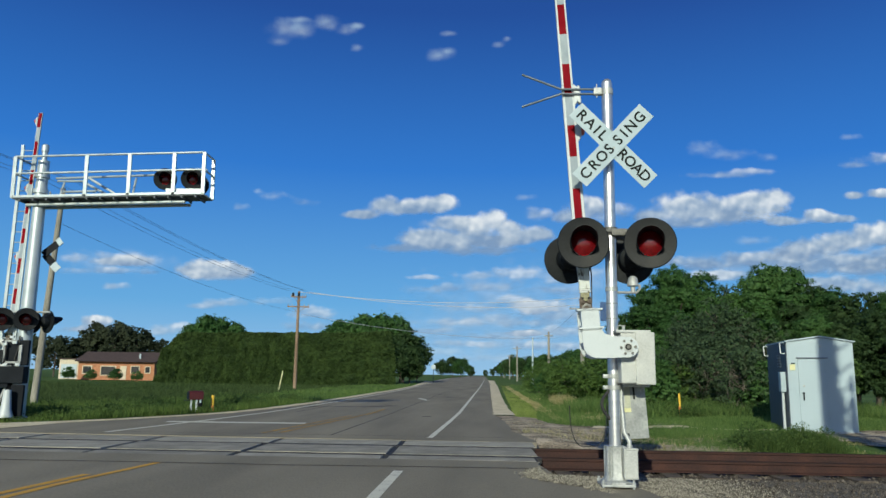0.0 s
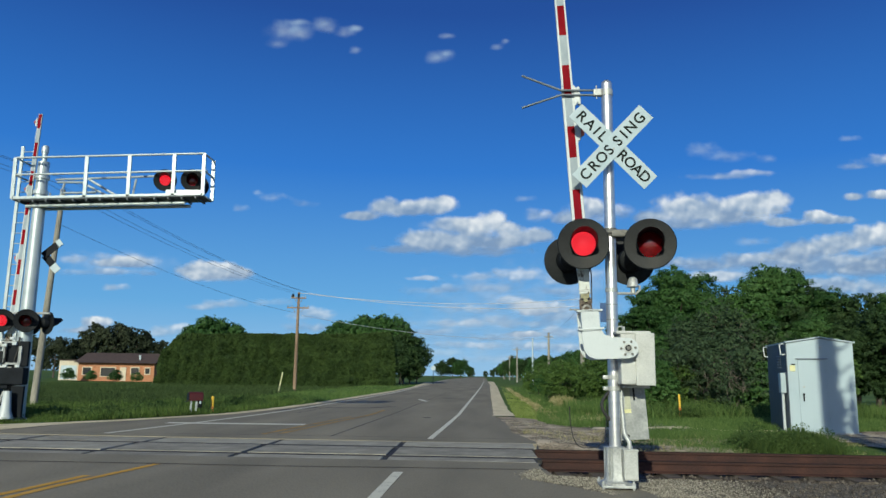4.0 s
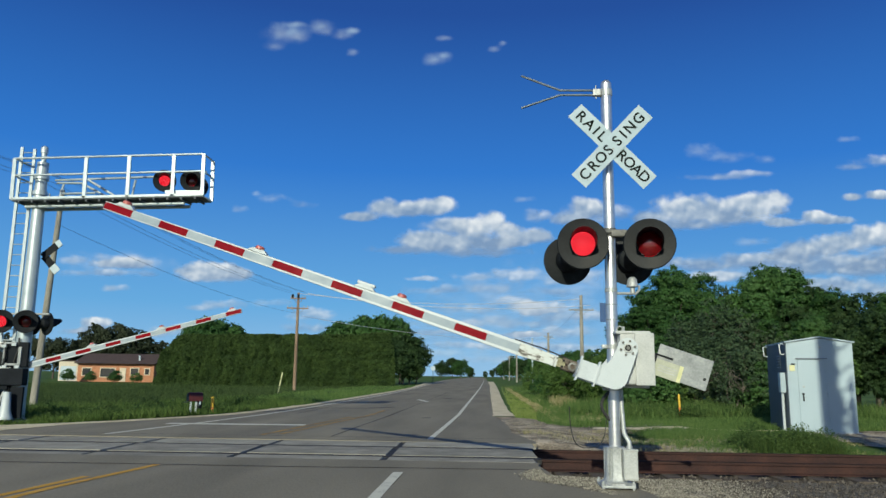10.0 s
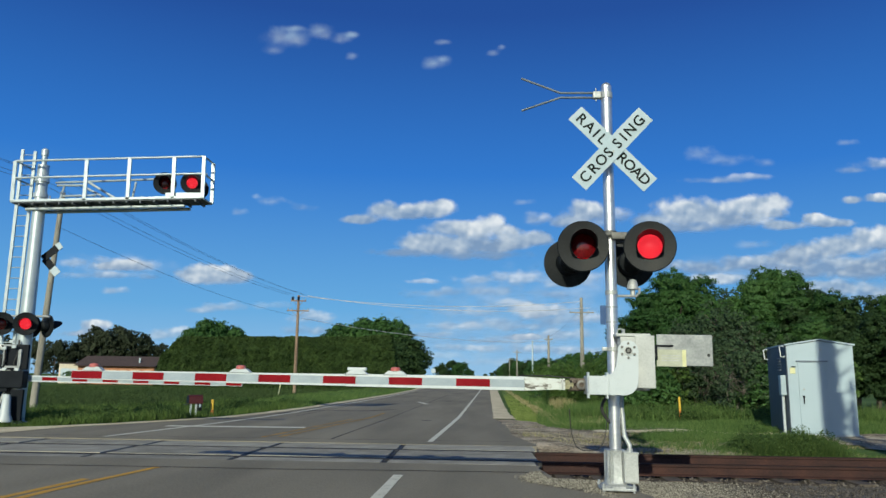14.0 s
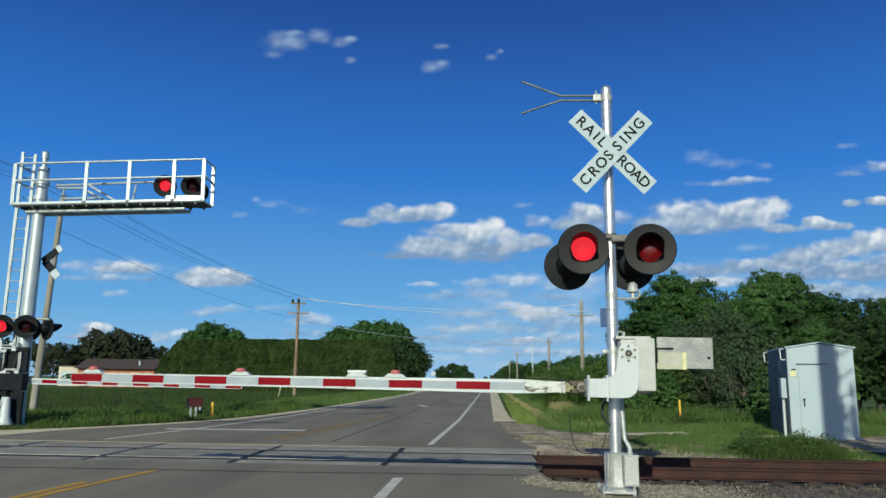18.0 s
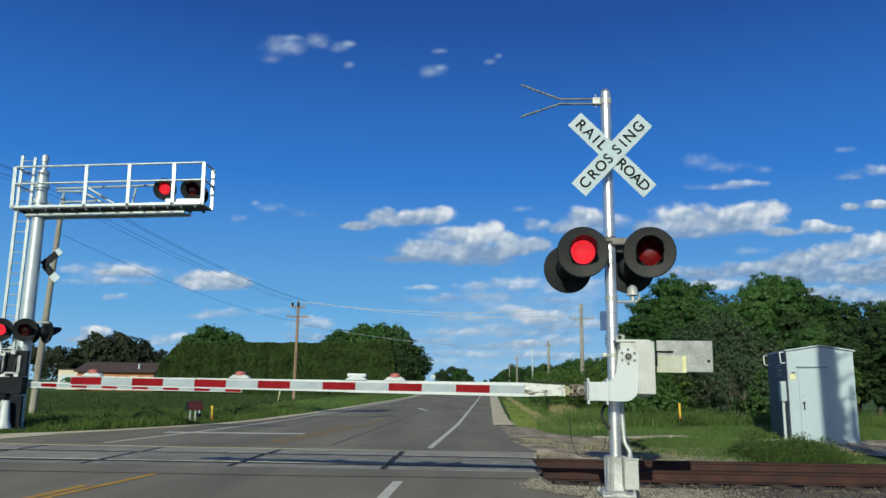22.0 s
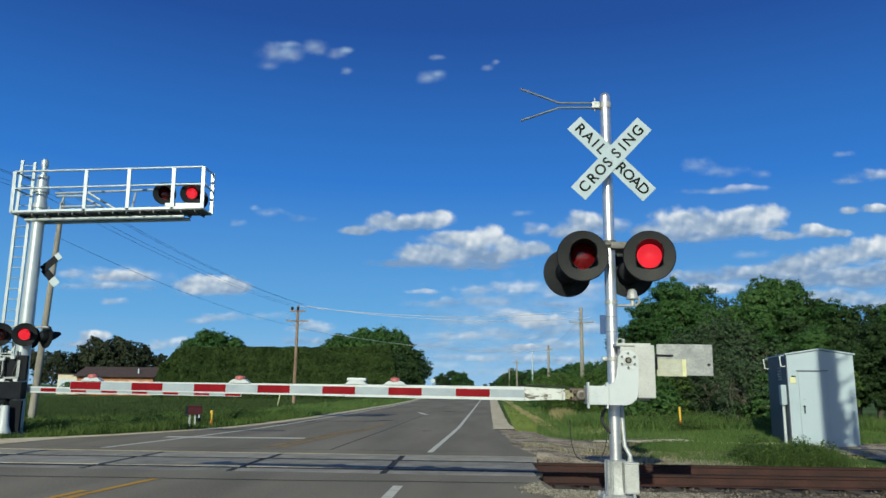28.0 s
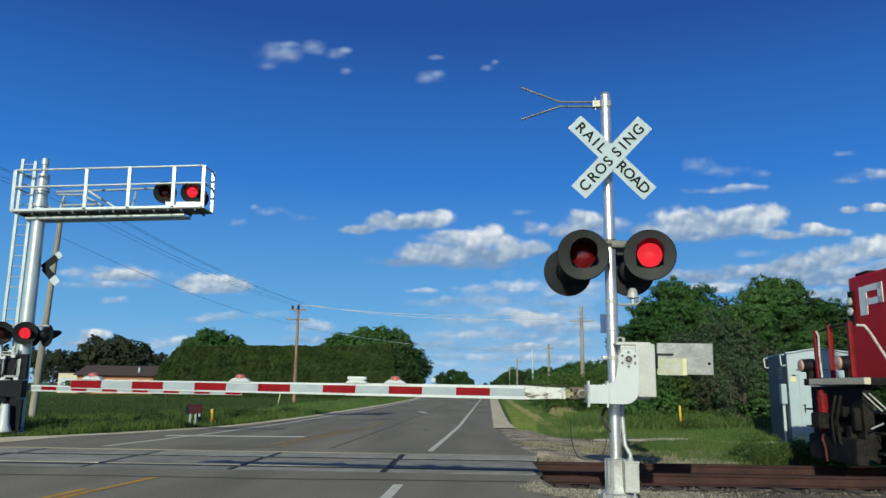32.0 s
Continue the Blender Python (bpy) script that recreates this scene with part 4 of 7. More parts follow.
def gate_arm(m, mirror, length, lamps, twist=0.0, start=1.17, w=0.41, split=3.345, back=0.0):
    """A gate arm about its pivot: x along the arm, z up when lowered, y towards the side where its bracket is. mirror: 1, or -1 to show the stripes on the other side."""
    g = thing("crossing_gate", "lowered crossing gate arm with red and silver stripes", "crossing gate", m)
    k = mirror
    mid = pose(0, -back * k, 0)      # the beam lies this far behind the bracket
    lay = mid @ Matrix.Translation((0, 0, -0.395)) @ pose(0, 0, 0, twist) @ Matrix.Translation((0, 0, 0.395))
    bm = bmesh.new()
    outline = [(-0.115, 0.0)] + [(0.115 * math.cos(radians(a)), 0.115 * math.sin(radians(a))) for a in range(160, -11, -17)] + [(0.125, -0.09), (0.135, -0.17), (0.17, -0.25), (0.25, -0.29), (0.455, -0.29), (0.455, -0.50), (0.05, -0.50)]
    outline += [(0.05 - 0.155 * math.sin(radians(a)), -0.345 - 0.155 * math.cos(radians(a))) for a in range(15, 91, 15)] + [(-0.11, -0.22)]
    prism(bm, outline, 0.035)
    bracket = part("arm_bracket", bm, M["white_metal"], g, "white curved arm bracket", pose(0, 0.06 * k, 0))
    if back:
        bm = bmesh.new()
        prism(bm, outline, 0.03)
        part("arm_bracket", bm, M["white_metal"], g, "rear arm bracket", pose(0, (0.0 - back - 0.13) * k, 0))
        bm = bmesh.new()
        box(bm, (0.452, (0.06 - 0.5 * back) * k - 0.06 * k, -0.395), (0.016, back + 0.2, 0.20), 0.003)
        part("bracket_tie", bm, M["galv"], g, "steel plate tying both brackets")
    for i in range(6):
        a = radians(30 + 60 * i)
        bm = bmesh.new()
        rod(bm, (0.080 * math.cos(a), 0.075 * k, 0.080 * math.sin(a)), (0.080 * math.cos(a), 0.098 * k, 0.080 * math.sin(a)), 0.015, seg=6)
        part("bolt", bm, M["bolt"], g)
    bm = bmesh.new()
    rod(bm, (0, -0.25 * k, 0), (0, 0.10 * k, 0), 0.036, seg=16)
    part("pivot_shaft", bm, M["black_metal"], g, "dark pivot shaft")
    bm = bmesh.new()
    rod(bm, (0, 0.09 * k, 0), (0, 0.115 * k, 0), 0.022, seg=10)
    part("shaft_end", bm, M["bolt"], g)
    bm = bmesh.new()
    lathe(bm, [(0.05, 0.0), (0.05, 0.02), (0.036, 0.02), (0.036, 0.0)], 20, pose(0, 0.078 * k, 0, -90 * k))
    part("hub_ring", bm, M["grey_box"], g)
    bm = bmesh.new()
    box(bm, (0.34, 0.02 * k, -0.395), (0.25, 0.14, 0.21), 0.01)
    for x in (0.24, 0.45):
        box(bm, (x, 0.02 * k, -0.395), (0.02, 0.16, 0.29), 0.003)
    part("bracket_flange", bm, M["white_metal"], g)
    bm = bmesh.new()
    box(bm, (0.525, -0.02 * k, -0.395), (0.20, 0.02, 0.15), 0.006)
    box(bm, (0.54, 0.02 * k, -0.345), (0.20, 0.05, 0.022), 0.004)
    box(bm, (0.54, 0.02 * k, -0.445), (0.20, 0.05, 0.022), 0.004)
    rod(bm, (0.50, 0.06 * k, -0.395), (0.50, -0.05 * k, -0.395), 0.045, seg=12)
    rod(bm, (0.56, 0.05 * k, -0.46), (0.56, 0.05 * k, -0.33), 0.012, seg=8)
    rod(bm, (0.58, 0.07 * k, -0.36), (0.58, -0.05 * k, -0.36), 0.022, seg=8)
    rod(bm, (0.58, 0.07 * k, -0.43), (0.58, -0.05 * k, -0.43), 0.022, seg=8)
    part("arm_adapter", bm, M["adapter"], g, "weathered steel arm adapter", mid)
    bm = bmesh.new()
    box(bm, (0.66, 0.0, -0.395), (0.14, 0.06, 0.105), 0.006)
    part("adapter_sleeve", bm, M["sleeve"], g, "dull yellow sleeve", mid)
    for x in (0.70, 0.745):
        bm = bmesh.new()
        box(bm, (x, 0.005 * k, -0.395), (0.022, 0.068, 0.135), 0.004)
        part("adapter_band", bm, M["worn_white"], g, "scuffed steel band", mid)
    bm = bmesh.new()
    lathe(bm, [(0.055, 0.0), (0.055, 0.012), (0.03, 0.016), (0.03, 0.0)], 18, pose(0.50, 0.062 * k, -0.395, -90 * k))
    part("adapter_ring", bm, M["bolt"], g, "", mid)
    for z in (-0.43, -0.36):
        bm = bmesh.new()
        rod(bm, (0.62, 0.035 * k, z), (0.62, 0.05 * k, z), 0.016, seg=6)
        part("bolt", bm, M["black_metal"], g, "", mid)
    bm = bmesh.new()
    box(bm, (0.72, 0.034 * k, -0.395), (0.02, 0.012, 0.125), 0.003)
    part("sleeve_strap", bm, M["galv"], g, "", mid)
    # beam in two lengths
    x1 = length
    bm = bmesh.new()
    prism(bm, [(0.69, -0.452), (start - 0.005, -0.476), (start - 0.005, -0.314), (0.69, -0.335)], 0.05)
    part("arm_root", bm, M["worn_white"], g, "scuffed white arm root", lay)
    for a, b, h0, h1 in ((start - 0.003, split, 0.166, 0.150), (split + 0.004, x1, 0.144, 0.112)):
        bm = bmesh.new()
        prism(bm, [(a, -0.395 - h0 / 2), (b, -0.395 - h1 / 2), (b, -0.395 + h1 / 2), (a, -0.395 + h0 / 2)], 0.05)
        bmesh.ops.bevel(bm, geom=list(bm.edges), offset=0.004, segments=1, affect="EDGES")
        part("arm_beam", bm, M["white_metal"], g, "white arm beam", lay)
    x = start
    red = False
    while x < x1 - 0.02:
        e = min(x + w, x1)
        bm = bmesh.new()
        box(bm, ((x + e) / 2, 0.0265 * k, -0.395), (e - x - 0.002, 0.003, 0.092), 0.0)
        part("stripe", bm, M["stripe_red"] if red else M["stripe_silver"], g, "red reflective stripe" if red else "silver reflective stripe", lay)
        x, red = e, not red
    for x, kind in lamps:
        bm = bmesh.new()
        drop = float(np.interp(x, [start, split, x1], [0, 0.010, 0.028]))
        prism(bm, [(x - 0.14, -0.311), (x + 0.14, -0.311), (x + 0.10, -0.28), (x + 0.075, -0.265), (x - 0.075, -0.265), (x - 0.10, -0.28)], 0.085)
        lamp = part("arm_lamp", bm, M["white_metal"], g, "white arm lamp base", mid @ pose(0, 0, -drop))
        bm = bmesh.new()
        if kind == "red":
            lathe(bm, [(0.062, 0), (0.060, 0.03), (0.045, 0.044), (0, 0.048)], 16, Matrix.Translation((x, 0, -0.268)))
            part("lamp_lens", bm, M["arm_lens"], lamp, "faded red arm lamp lens")
        else:
            box(bm, (x, 0, -0.25), (0.24, 0.07, 0.04), 0.015)
            part("lamp_cap", bm, M["white_metal"], lamp)
    # wire along the top
    bm = bmesh.new()
    pts = [(0.50, -0.02 * k, -0.46), (0.57, -0.03 * k, -0.32), (0.9, -0.02 * k, -0.297), (1.25, -0.02 * k, -0.303)]
    pipe(bm, pts, 0.008, 6)
    part("wire", bm, M["grip_black"], g, "", mid)
    # balance plate
    bm = bmesh.new()
    box(bm, (-0.735, 0, 0.035), (0.65, 0.022, 0.37), 0.006)
    bal = part("counterweight", bm, M["plate_grey"], g, "flat grey counterweight plate", pose(0, -(0.20 + 0.75 * back) * k, 0))
    bm = bmesh.new()
    box(bm, (-0.575, 0.014 * k, -0.06), (0.34, 0.004, 0.20), 0.0)
    part("label_plate", bm, M["cream_label"], bal, "pale cream label plate")
    bm = bmesh.new()
    box(bm, (-0.725, 0.0165 * k, -0.06), (0.045, 0.003, 0.20), 0.0)
    part("label_edge", bm, M["yellow_label"], bal, "pale yellow label edge")
    bm = bmesh.new()
    for z in (-0.01, -0.04, -0.07):
        box(bm, (-0.57, 0.0175 * k, z - 0.02), (0.22, 0.002, 0.012), 0.0)
    part("label_print", bm, M["galv"], bal)
    bm = bmesh.new()
    box(bm, (-0.49, 0.02 * k, 0.085), (0.22, 0.03, 0.02), 0.004)
    part("fastener", bm, M["black_metal"], bal)
    bm = bmesh.new()
    rod(bm, (-1.01, -0.02, -0.02), (-1.01, 0.02, -0.02), 0.018, seg=10)
    part("bolt", bm, M["black_metal"], bal)
    # the shadow on the counterweight arm is painted by its near-black colour
    bm = bmesh.new()
    box(bm, (-0.20, (0.016 - 0.20 - 0.75 * back) * k, 0.0), (0.43, 0.03, 0.17), 0.01)
    part("counterweight_arm", bm, M["dark_case"], g, "counterweight arm coloured dark for its shadow")
    return g


NEAR_BASE = Matrix.Translation((1.675, 8.62, 1.59)) @ pose(0, 0, 0, 0, 0, 177.0)
near_gate = gate_arm(NEAR_BASE, 1, 6.915, [(6.63, "red"), (4.69, "red"), (3.21, "white"), (2.735, "red")], 2.3, back=0.33)
near_gate["label"] = "crossing gate arm with red and silver stripes on the near mast"
FAR_BASE = Matrix.Translation((-13.05, 19.3, 1.515)) @ pose(0, 0, 0, 0, 0, -1)
far_gate = gate_arm(FAR_BASE, -1, 6.87, [(6.62, "red"), (4.68, "red"), (2.75, "red")], start=1.05, w=0.415)
far_gate["label"] = "crossing gate arm with red and silver stripes across the road"


def cable_loop():
    bm = bmesh.new()
    pts = []
    for i in range(21):
        a = i / 20
        pts.append((1.22 - 0.20 * math.copysign(abs(math.cos(math.pi * a)) ** 0.6, 0.5 - a) + 0.04 * a, 8.72 + 0.1 * a, 1.14 - 0.68 * math.sin(math.pi * (0.04 + 0.93 * a)) ** 0.55))
    pipe(bm, pts, 0.0055, 6)
    solid("hanging_cable", bm, M["grip_black"], "thin black cable hanging from the gate arm to the mast", "cable")


def cantilever():
    """The far signal: a tall mast with a railed walkway over the road, ladder and lamps."""
    bx, by = -12.25, 19.35
    s = thing("cantilever_signal", "silver cantilever signal with railed walkway over the far lane", "crossing signal", pose(bx, by, 0))
    bm = bmesh.new()
    rod(bm, (0, 0, -0.1), (0, 0, 6.95), 0.205, 0.15, 24)
    lathe(bm, [(0.155, 6.95), (0.155, 6.98), (0.065, 7.0), (0.075, 7.25), (0.095, 7.26), (0.095, 7.42), (0.06, 7.46), (0, 7.47)], 20)
    part("mast", bm, M["silver_paint"], s, "silver tapered mast")
    bm = bmesh.new()
    lathe(bm, [(0.30, -0.1), (0.30, -0.03), (0.22, 0.0), (0.18, 0.12), (0.16, 0.12)], 12)
    part("base", bm, M["galv"], s)
    tilt = Matrix.Translation((0.125, 0, -0.155)) @ Matrix.Translation((-0.66, 0, 6.5)) @ pose(0, 0, 0, 0, -1.3, 0) @ Matrix.Translation((0.66, 0, -6.5))      # the walkway rises a little to its tip
    X0, X1 = -0.66, 4.62
    Y0, Y1 = -0.42, 0.28
    Z0, Z1 = 5.98, 7.14
    posts = [X0, 1.36, 2.56, 3.80, X1]
    for y in (Y0, Y1):
        for z, r in ((Z1, 0.030), (6.66, 0.028), (Z0 + 0.03, 0.05)):
            if y > 0 and z > 6.1:
                continue
            bm = bmesh.new()
            if z < 6.1:
                box(bm, ((X0 + X1) / 2, y, z), (X1 - X0, 0.05, 0.07), 0.008)
            else:
                pipe(bm, [(X0, y, z), (X1, y, z)], r, 10)
            part("rail", bm, M["silver_paint"], s, "", tilt)
        for x in (posts if y < 0 else posts[-1:]):
            bm = bmesh.new()
            box(bm, (x, y, (Z0 + Z1) / 2), (0.10, 0.05, Z1 - Z0), 0.006)
            part("post", bm, M["silver_paint"], s, "", tilt)
    for x in (X0, X1):
        for z in (Z1, 6.66, Z0):
            bm = bmesh.new()
            pipe(bm, [(x, Y0, z), (x, Y1, z)], 0.026, 10)
            part("end_rail", bm, M["silver_paint"], s, "", tilt)
    bm = bmesh.new()
    box(bm, ((X0 + X1) / 2, (Y0 + Y1) / 2, Z0 - 0.02), (X1 - X0, Y1 - Y0, 0.025))
    for i in range(14):
        x = X0 + 0.2 + (X1 - X0 - 0.4) * i / 13
        box(bm, (x, (Y0 + Y1) / 2, Z0 - 0.06), (0.04, Y1 - Y0, 0.06))
    part("walkway", bm, M["hut_side"], s, "dark grated walkway", tilt)
    bm = bmesh.new()
    for y in (-0.18, 0.22):
        pipe(bm, [(-0.4, y, Z0 - 0.15), (4.05, y, Z0 - 0.15)], 0.045, 12)
    part("boom", bm, M["silver_paint"], s, "twin tube boom under the walkway", tilt)
    bm = bmesh.new()
    for a, b in (((0.15, 0.3, 6.62), (1.0, 0.3, 6.60)), ((0.9, 0.3, 6.58), (2.0, 0.3, Z0)), ((0.35, 0.3, 6.58), (0.2, 0.3, Z0)), ((2.30, 0.3, Z0), (2.42, 0.3, 6.66)), ((2.30, 0.3, Z0 + 0.02), (2.62, 0.3, Z0 + 0.25)), ((0.1, 0.3, 6.70), (3.4, 0.3, 6.74)), ((1.0, 0.28, 6.72), (2.15, 0.28, Z0 + 0.05)), ((0.35, 0.28, 6.3), (1.3, 0.28, 6.3))):
        pipe(bm, [a, b], 0.032, 8)
    part("brace", bm, M["silver_paint"], s, "diagonal brace", tilt)
    bm = bmesh.new()
    box(bm, (0, 0.1, 5.85), (0.5, 0.5, 0.10), 0.01)
    part("mast_clamp", bm, M["silver_paint"], s)
    for z in (6.1, 6.55):
        bm = bmesh.new()
        rod(bm, (0, 0, z - 0.06), (0, 0, z + 0.06), 0.19, seg=20)
        part("mast_clamp", bm, M["silver_paint"], s)
    # ladder
    for x in (-0.62, -0.25):
        bm = bmesh.new()
        box(bm, (x, -0.05, 3.82), (0.085, 0.05, 7.1 + 0.12 * (x < -0.4)), 0.006)
        part("ladder_rail", bm, M["silver_paint"], s)
    for i in range(24):
        bm = bmesh.new()
        rod(bm, (-0.62, -0.05, 0.6 + 0.29 * i), (-0.25, -0.05, 0.6 + 0.29 * i), 0.014, seg=8)
        part("ladder_rung", bm, M["silver_paint"], s)
    # lamps over the road and on the mast
    bm = bmesh.new()
    pipe(bm, [(3.2, 0.0, 6.72), (4.68, 0.0, 6.72)], 0.03, 8)
    for x in (3.58, 4.34):
        pipe(bm, [(x, 0.0, 6.72), (x, -0.02, 6.5)], 0.028, 8)
    box(bm, (4.20, -0.30, 6.06), (1.0, 0.12, 0.10), 0.01)
    part("lamp_arm", bm, M["silver_paint"], s)
    LEDS["boom_l"] = lamp_head(s, pose(3.58, -0.16, 6.42, 3, 0, 22), True)
    LEDS["boom_r"] = lamp_head(s, pose(4.34, -0.16, 6.42, 3, 0, 22), True)
    lamp_head(s, pose(4.30, 0.36, 6.38, 0, 0, 185))
    bm = bmesh.new()
    pipe(bm, [(-0.7, -0.2, 2.74), (0.75, -0.2, 2.74)], 0.03, 8)
    rod(bm, (0, 0, 2.68), (0, 0, 2.80), 0.215, seg=18)
    part("lamp_arm", bm, M["galv"], s)
    LEDS["far_l"] = lamp_head(s, pose(-0.46, -0.36, 2.53, 2, 0, 27), True)
    LEDS["far_r"] = lamp_head(s, pose(0.21, -0.36, 2.53, 2, 0, 27), True)
    lamp_head(s, pose(0.56, 0.05, 2.50, 0, 0, 150))
    lamp_head(s, pose(-0.10, 0.42, 2.50, 0, 0, 170))
    bm = bmesh.new()
    box(bm, (0, 0, 0), (0.62, 0.02, 0.20), 0.003)
    blade = part("sign_back", bm, M["dark_case"], s, "dark back of a sign blade", pose(0.36, 0.22, 4.56, 0, -40, 0))
    # white end plates on both blades paint the part the sun reaches
    bm = bmesh.new()
    box(bm, (0.26, -0.014, 0.0), (0.14, 0.012, 0.20), 0.003)
    part("blade_tip", bm, M["sign_white"], blade, "white blade tip painted as sunlit")
    bm = bmesh.new()
    box(bm, (0, 0, 0), (0.60, 0.02, 0.20), 0.003)
    blade = part("sign_back", bm, M["dark_case"], s, "dark back of a sign blade", pose(0.36, 0.25, 4.17, 0, 46, 0))
    bm = bmesh.new()
    box(bm, (0.20, -0.014, 0.0), (0.24, 0.012, 0.21), 0.003)
    part("blade_tip", bm, M["sign_white"], blade, "white blade tip painted as sunlit")


cantilever()


def far_pedestal():
    """The stand of the far gate: mechanism case, dark channel and raking legs beside the cantilever mast."""
    s = thing("gate_pedestal", "gate pedestal with dark mechanism case at the far mast", "gate mechanism", pose(-12.85, 19.40, -0.1))
    bm = bmesh.new()
    rod(bm, (-0.15, 0.05, 0), (-0.15, 0.05, 2.3), 0.09, seg=18)
    part("mast", bm, M["silver_paint"], s)
    bm = bmesh.new()
    box(bm, (0.0, -0.05, 1.25), (0.62, 0.36, 0.42), 0.03)
    case = part("case", bm, M["black_metal"], s, "dark mechanism case")
    bm = bmesh.new()
    box(bm, (0.06, -0.25, 1.40), (0.80, 0.05, 0.10), 0.012)
    part("channel", bm, M["grey_box"], case, "grey steel channel")
    bm = bmesh.new()
    box(bm, (-0.02, -0.26, 1.76), (0.10, 0.06, 0.50), 0.01)
    box(bm, (-0.14, -0.26, 1.98), (0.30, 0.06, 0.10), 0.01)
    part("frame", bm, M["white_metal"], s, "white steel frame")
    bm = bmesh.new()
    prism(bm, [(0.30, 1.46), (0.44, 1.46), (0.50, 1.72), (0.46, 1.98), (0.36, 2.06), (0.34, 1.98), (0.38, 1.72)], 0.10)
    part("guard", bm, M["white_metal"], s, "white curved guard", pose(0.04, -0.2, 0))
    bm = bmesh.new()
    box(bm, (0.22, -0.1, 2.02), (0.5, 0.2, 0.16), 0.03)
    part("bracket", bm, M["galv"], s)
    bm = bmesh.new()
    box(bm, (0.18, -0.22, 1.66), (0.30, 0.12, 0.34), 0.02)
    part("motor_cover", bm, M["black_metal"], s, "dark motor cover")
    for a, b in (((0.12, -0.35, 0.0), (0.34, -0.2, 0.95)), ((-0.45, -0.3, 0.0), (-0.2, -0.1, 1.05)), ((0.3, 0.3, 0.0), (0.1, 0.1, 1.05))):
        bm = bmesh.new()
        pipe(bm, [a, b], 0.035, 8)
        part("leg", bm, M["galv"], s)
    bm = bmesh.new()
    lathe(bm, [(0.20, 0.1), (0.19, 0.14), (0.13, 0.30), (0.09, 0.80), (0.08, 0.80)], 14, Matrix.Translation((0.62, -0.56, 0)))
    part("base_cone", bm, M["white_metal"], s, "white base cone")
    bm = bmesh.new()
    pipe(bm, [(-0.25, -0.4, 0.35), (0.06, -0.4, 0.35), (0.06, -0.4, 0.85), (-0.25, -0.4, 0.85)], 0.03, 8)
    part("guard_hoop", bm, M["white_metal"], s, "white guard hoop")
    bm = bmesh.new()
    box(bm, (0.0, -0.15, 0.62), (0.34, 0.2, 0.44), 0.02)
    part("junction_box", bm, M["black_metal"], s, "dark junction box")
    bm = bmesh.new()
    box(bm, (0.55, -0.34, 1.18), (0.74, 0.26, 0.44), 0.03)
    part("relay_case", bm, M["dark_case"], s, "dark blue-grey relay case on the mast")
    for x, w in ((0.46, 0.10), (0.72, 0.34)):
        bm = bmesh.new()
        box(bm, (x, -0.30, 0.52), (w, 0.08, 0.80), 0.01)
        part("stand_channel", bm, M["dark_case"], s, "dark blue-grey upright channel")
    bm = bmesh.new()
    box(bm, (0.56, -0.28, 1.76), (0.70, 0.10, 0.66), 0.03)
    part("back_panel", bm, M["dark_case"], s, "dark back panel of the gate stand")
    for c, size in (((0.30, -0.36, 1.78), (0.07, 0.05, 0.56)), ((0.72, -0.36, 1.74), (0.09, 0.05, 0.44)), ((0.52, -0.36, 1.50), (0.46, 0.05, 0.06)), ((0.44, -0.36, 2.06), (0.34, 0.05, 0.05))):
        bm = bmesh.new()
        box(bm, c, size, 0.015)
        part("guard_bar", bm, M["plate_grey"], s, "weathered grey guard bar")
    for pts in ([(0.20, -0.36, 2.05), (0.34, -0.42, 1.95), (0.36, -0.42, 1.70), (0.30, -0.40, 1.45)], [(0.62, -0.30, 2.2), (0.66, -0.36, 1.9), (0.58, -0.36, 1.6), (0.62, -0.34, 1.4)]):
        bm = bmesh.new()
        pipe(bm, pts, 0.022, 8)
        part("cable", bm, M["grip_black"], s, "drooping black cable")
    for x, z in ((0.34, 1.98), (0.52, 2.16), (0.60, 2.02), (0.74, 1.44), (0.40, 1.44)):
        bm = bmesh.new()
        box(bm, (x, -0.46, z), (0.12, 0.05, 0.07), 0.012)
        part("clip", bm, M["white_metal"], s, "small white clip")
    bm = bmesh.new()
    box(bm, (0.28, -0.30, 1.0), (0.42, 0.2, 0.30), 0.02)
    part("relay_box", bm, M["dark_case"], s, "dark relay box")


far_pedestal()
cable_loop()


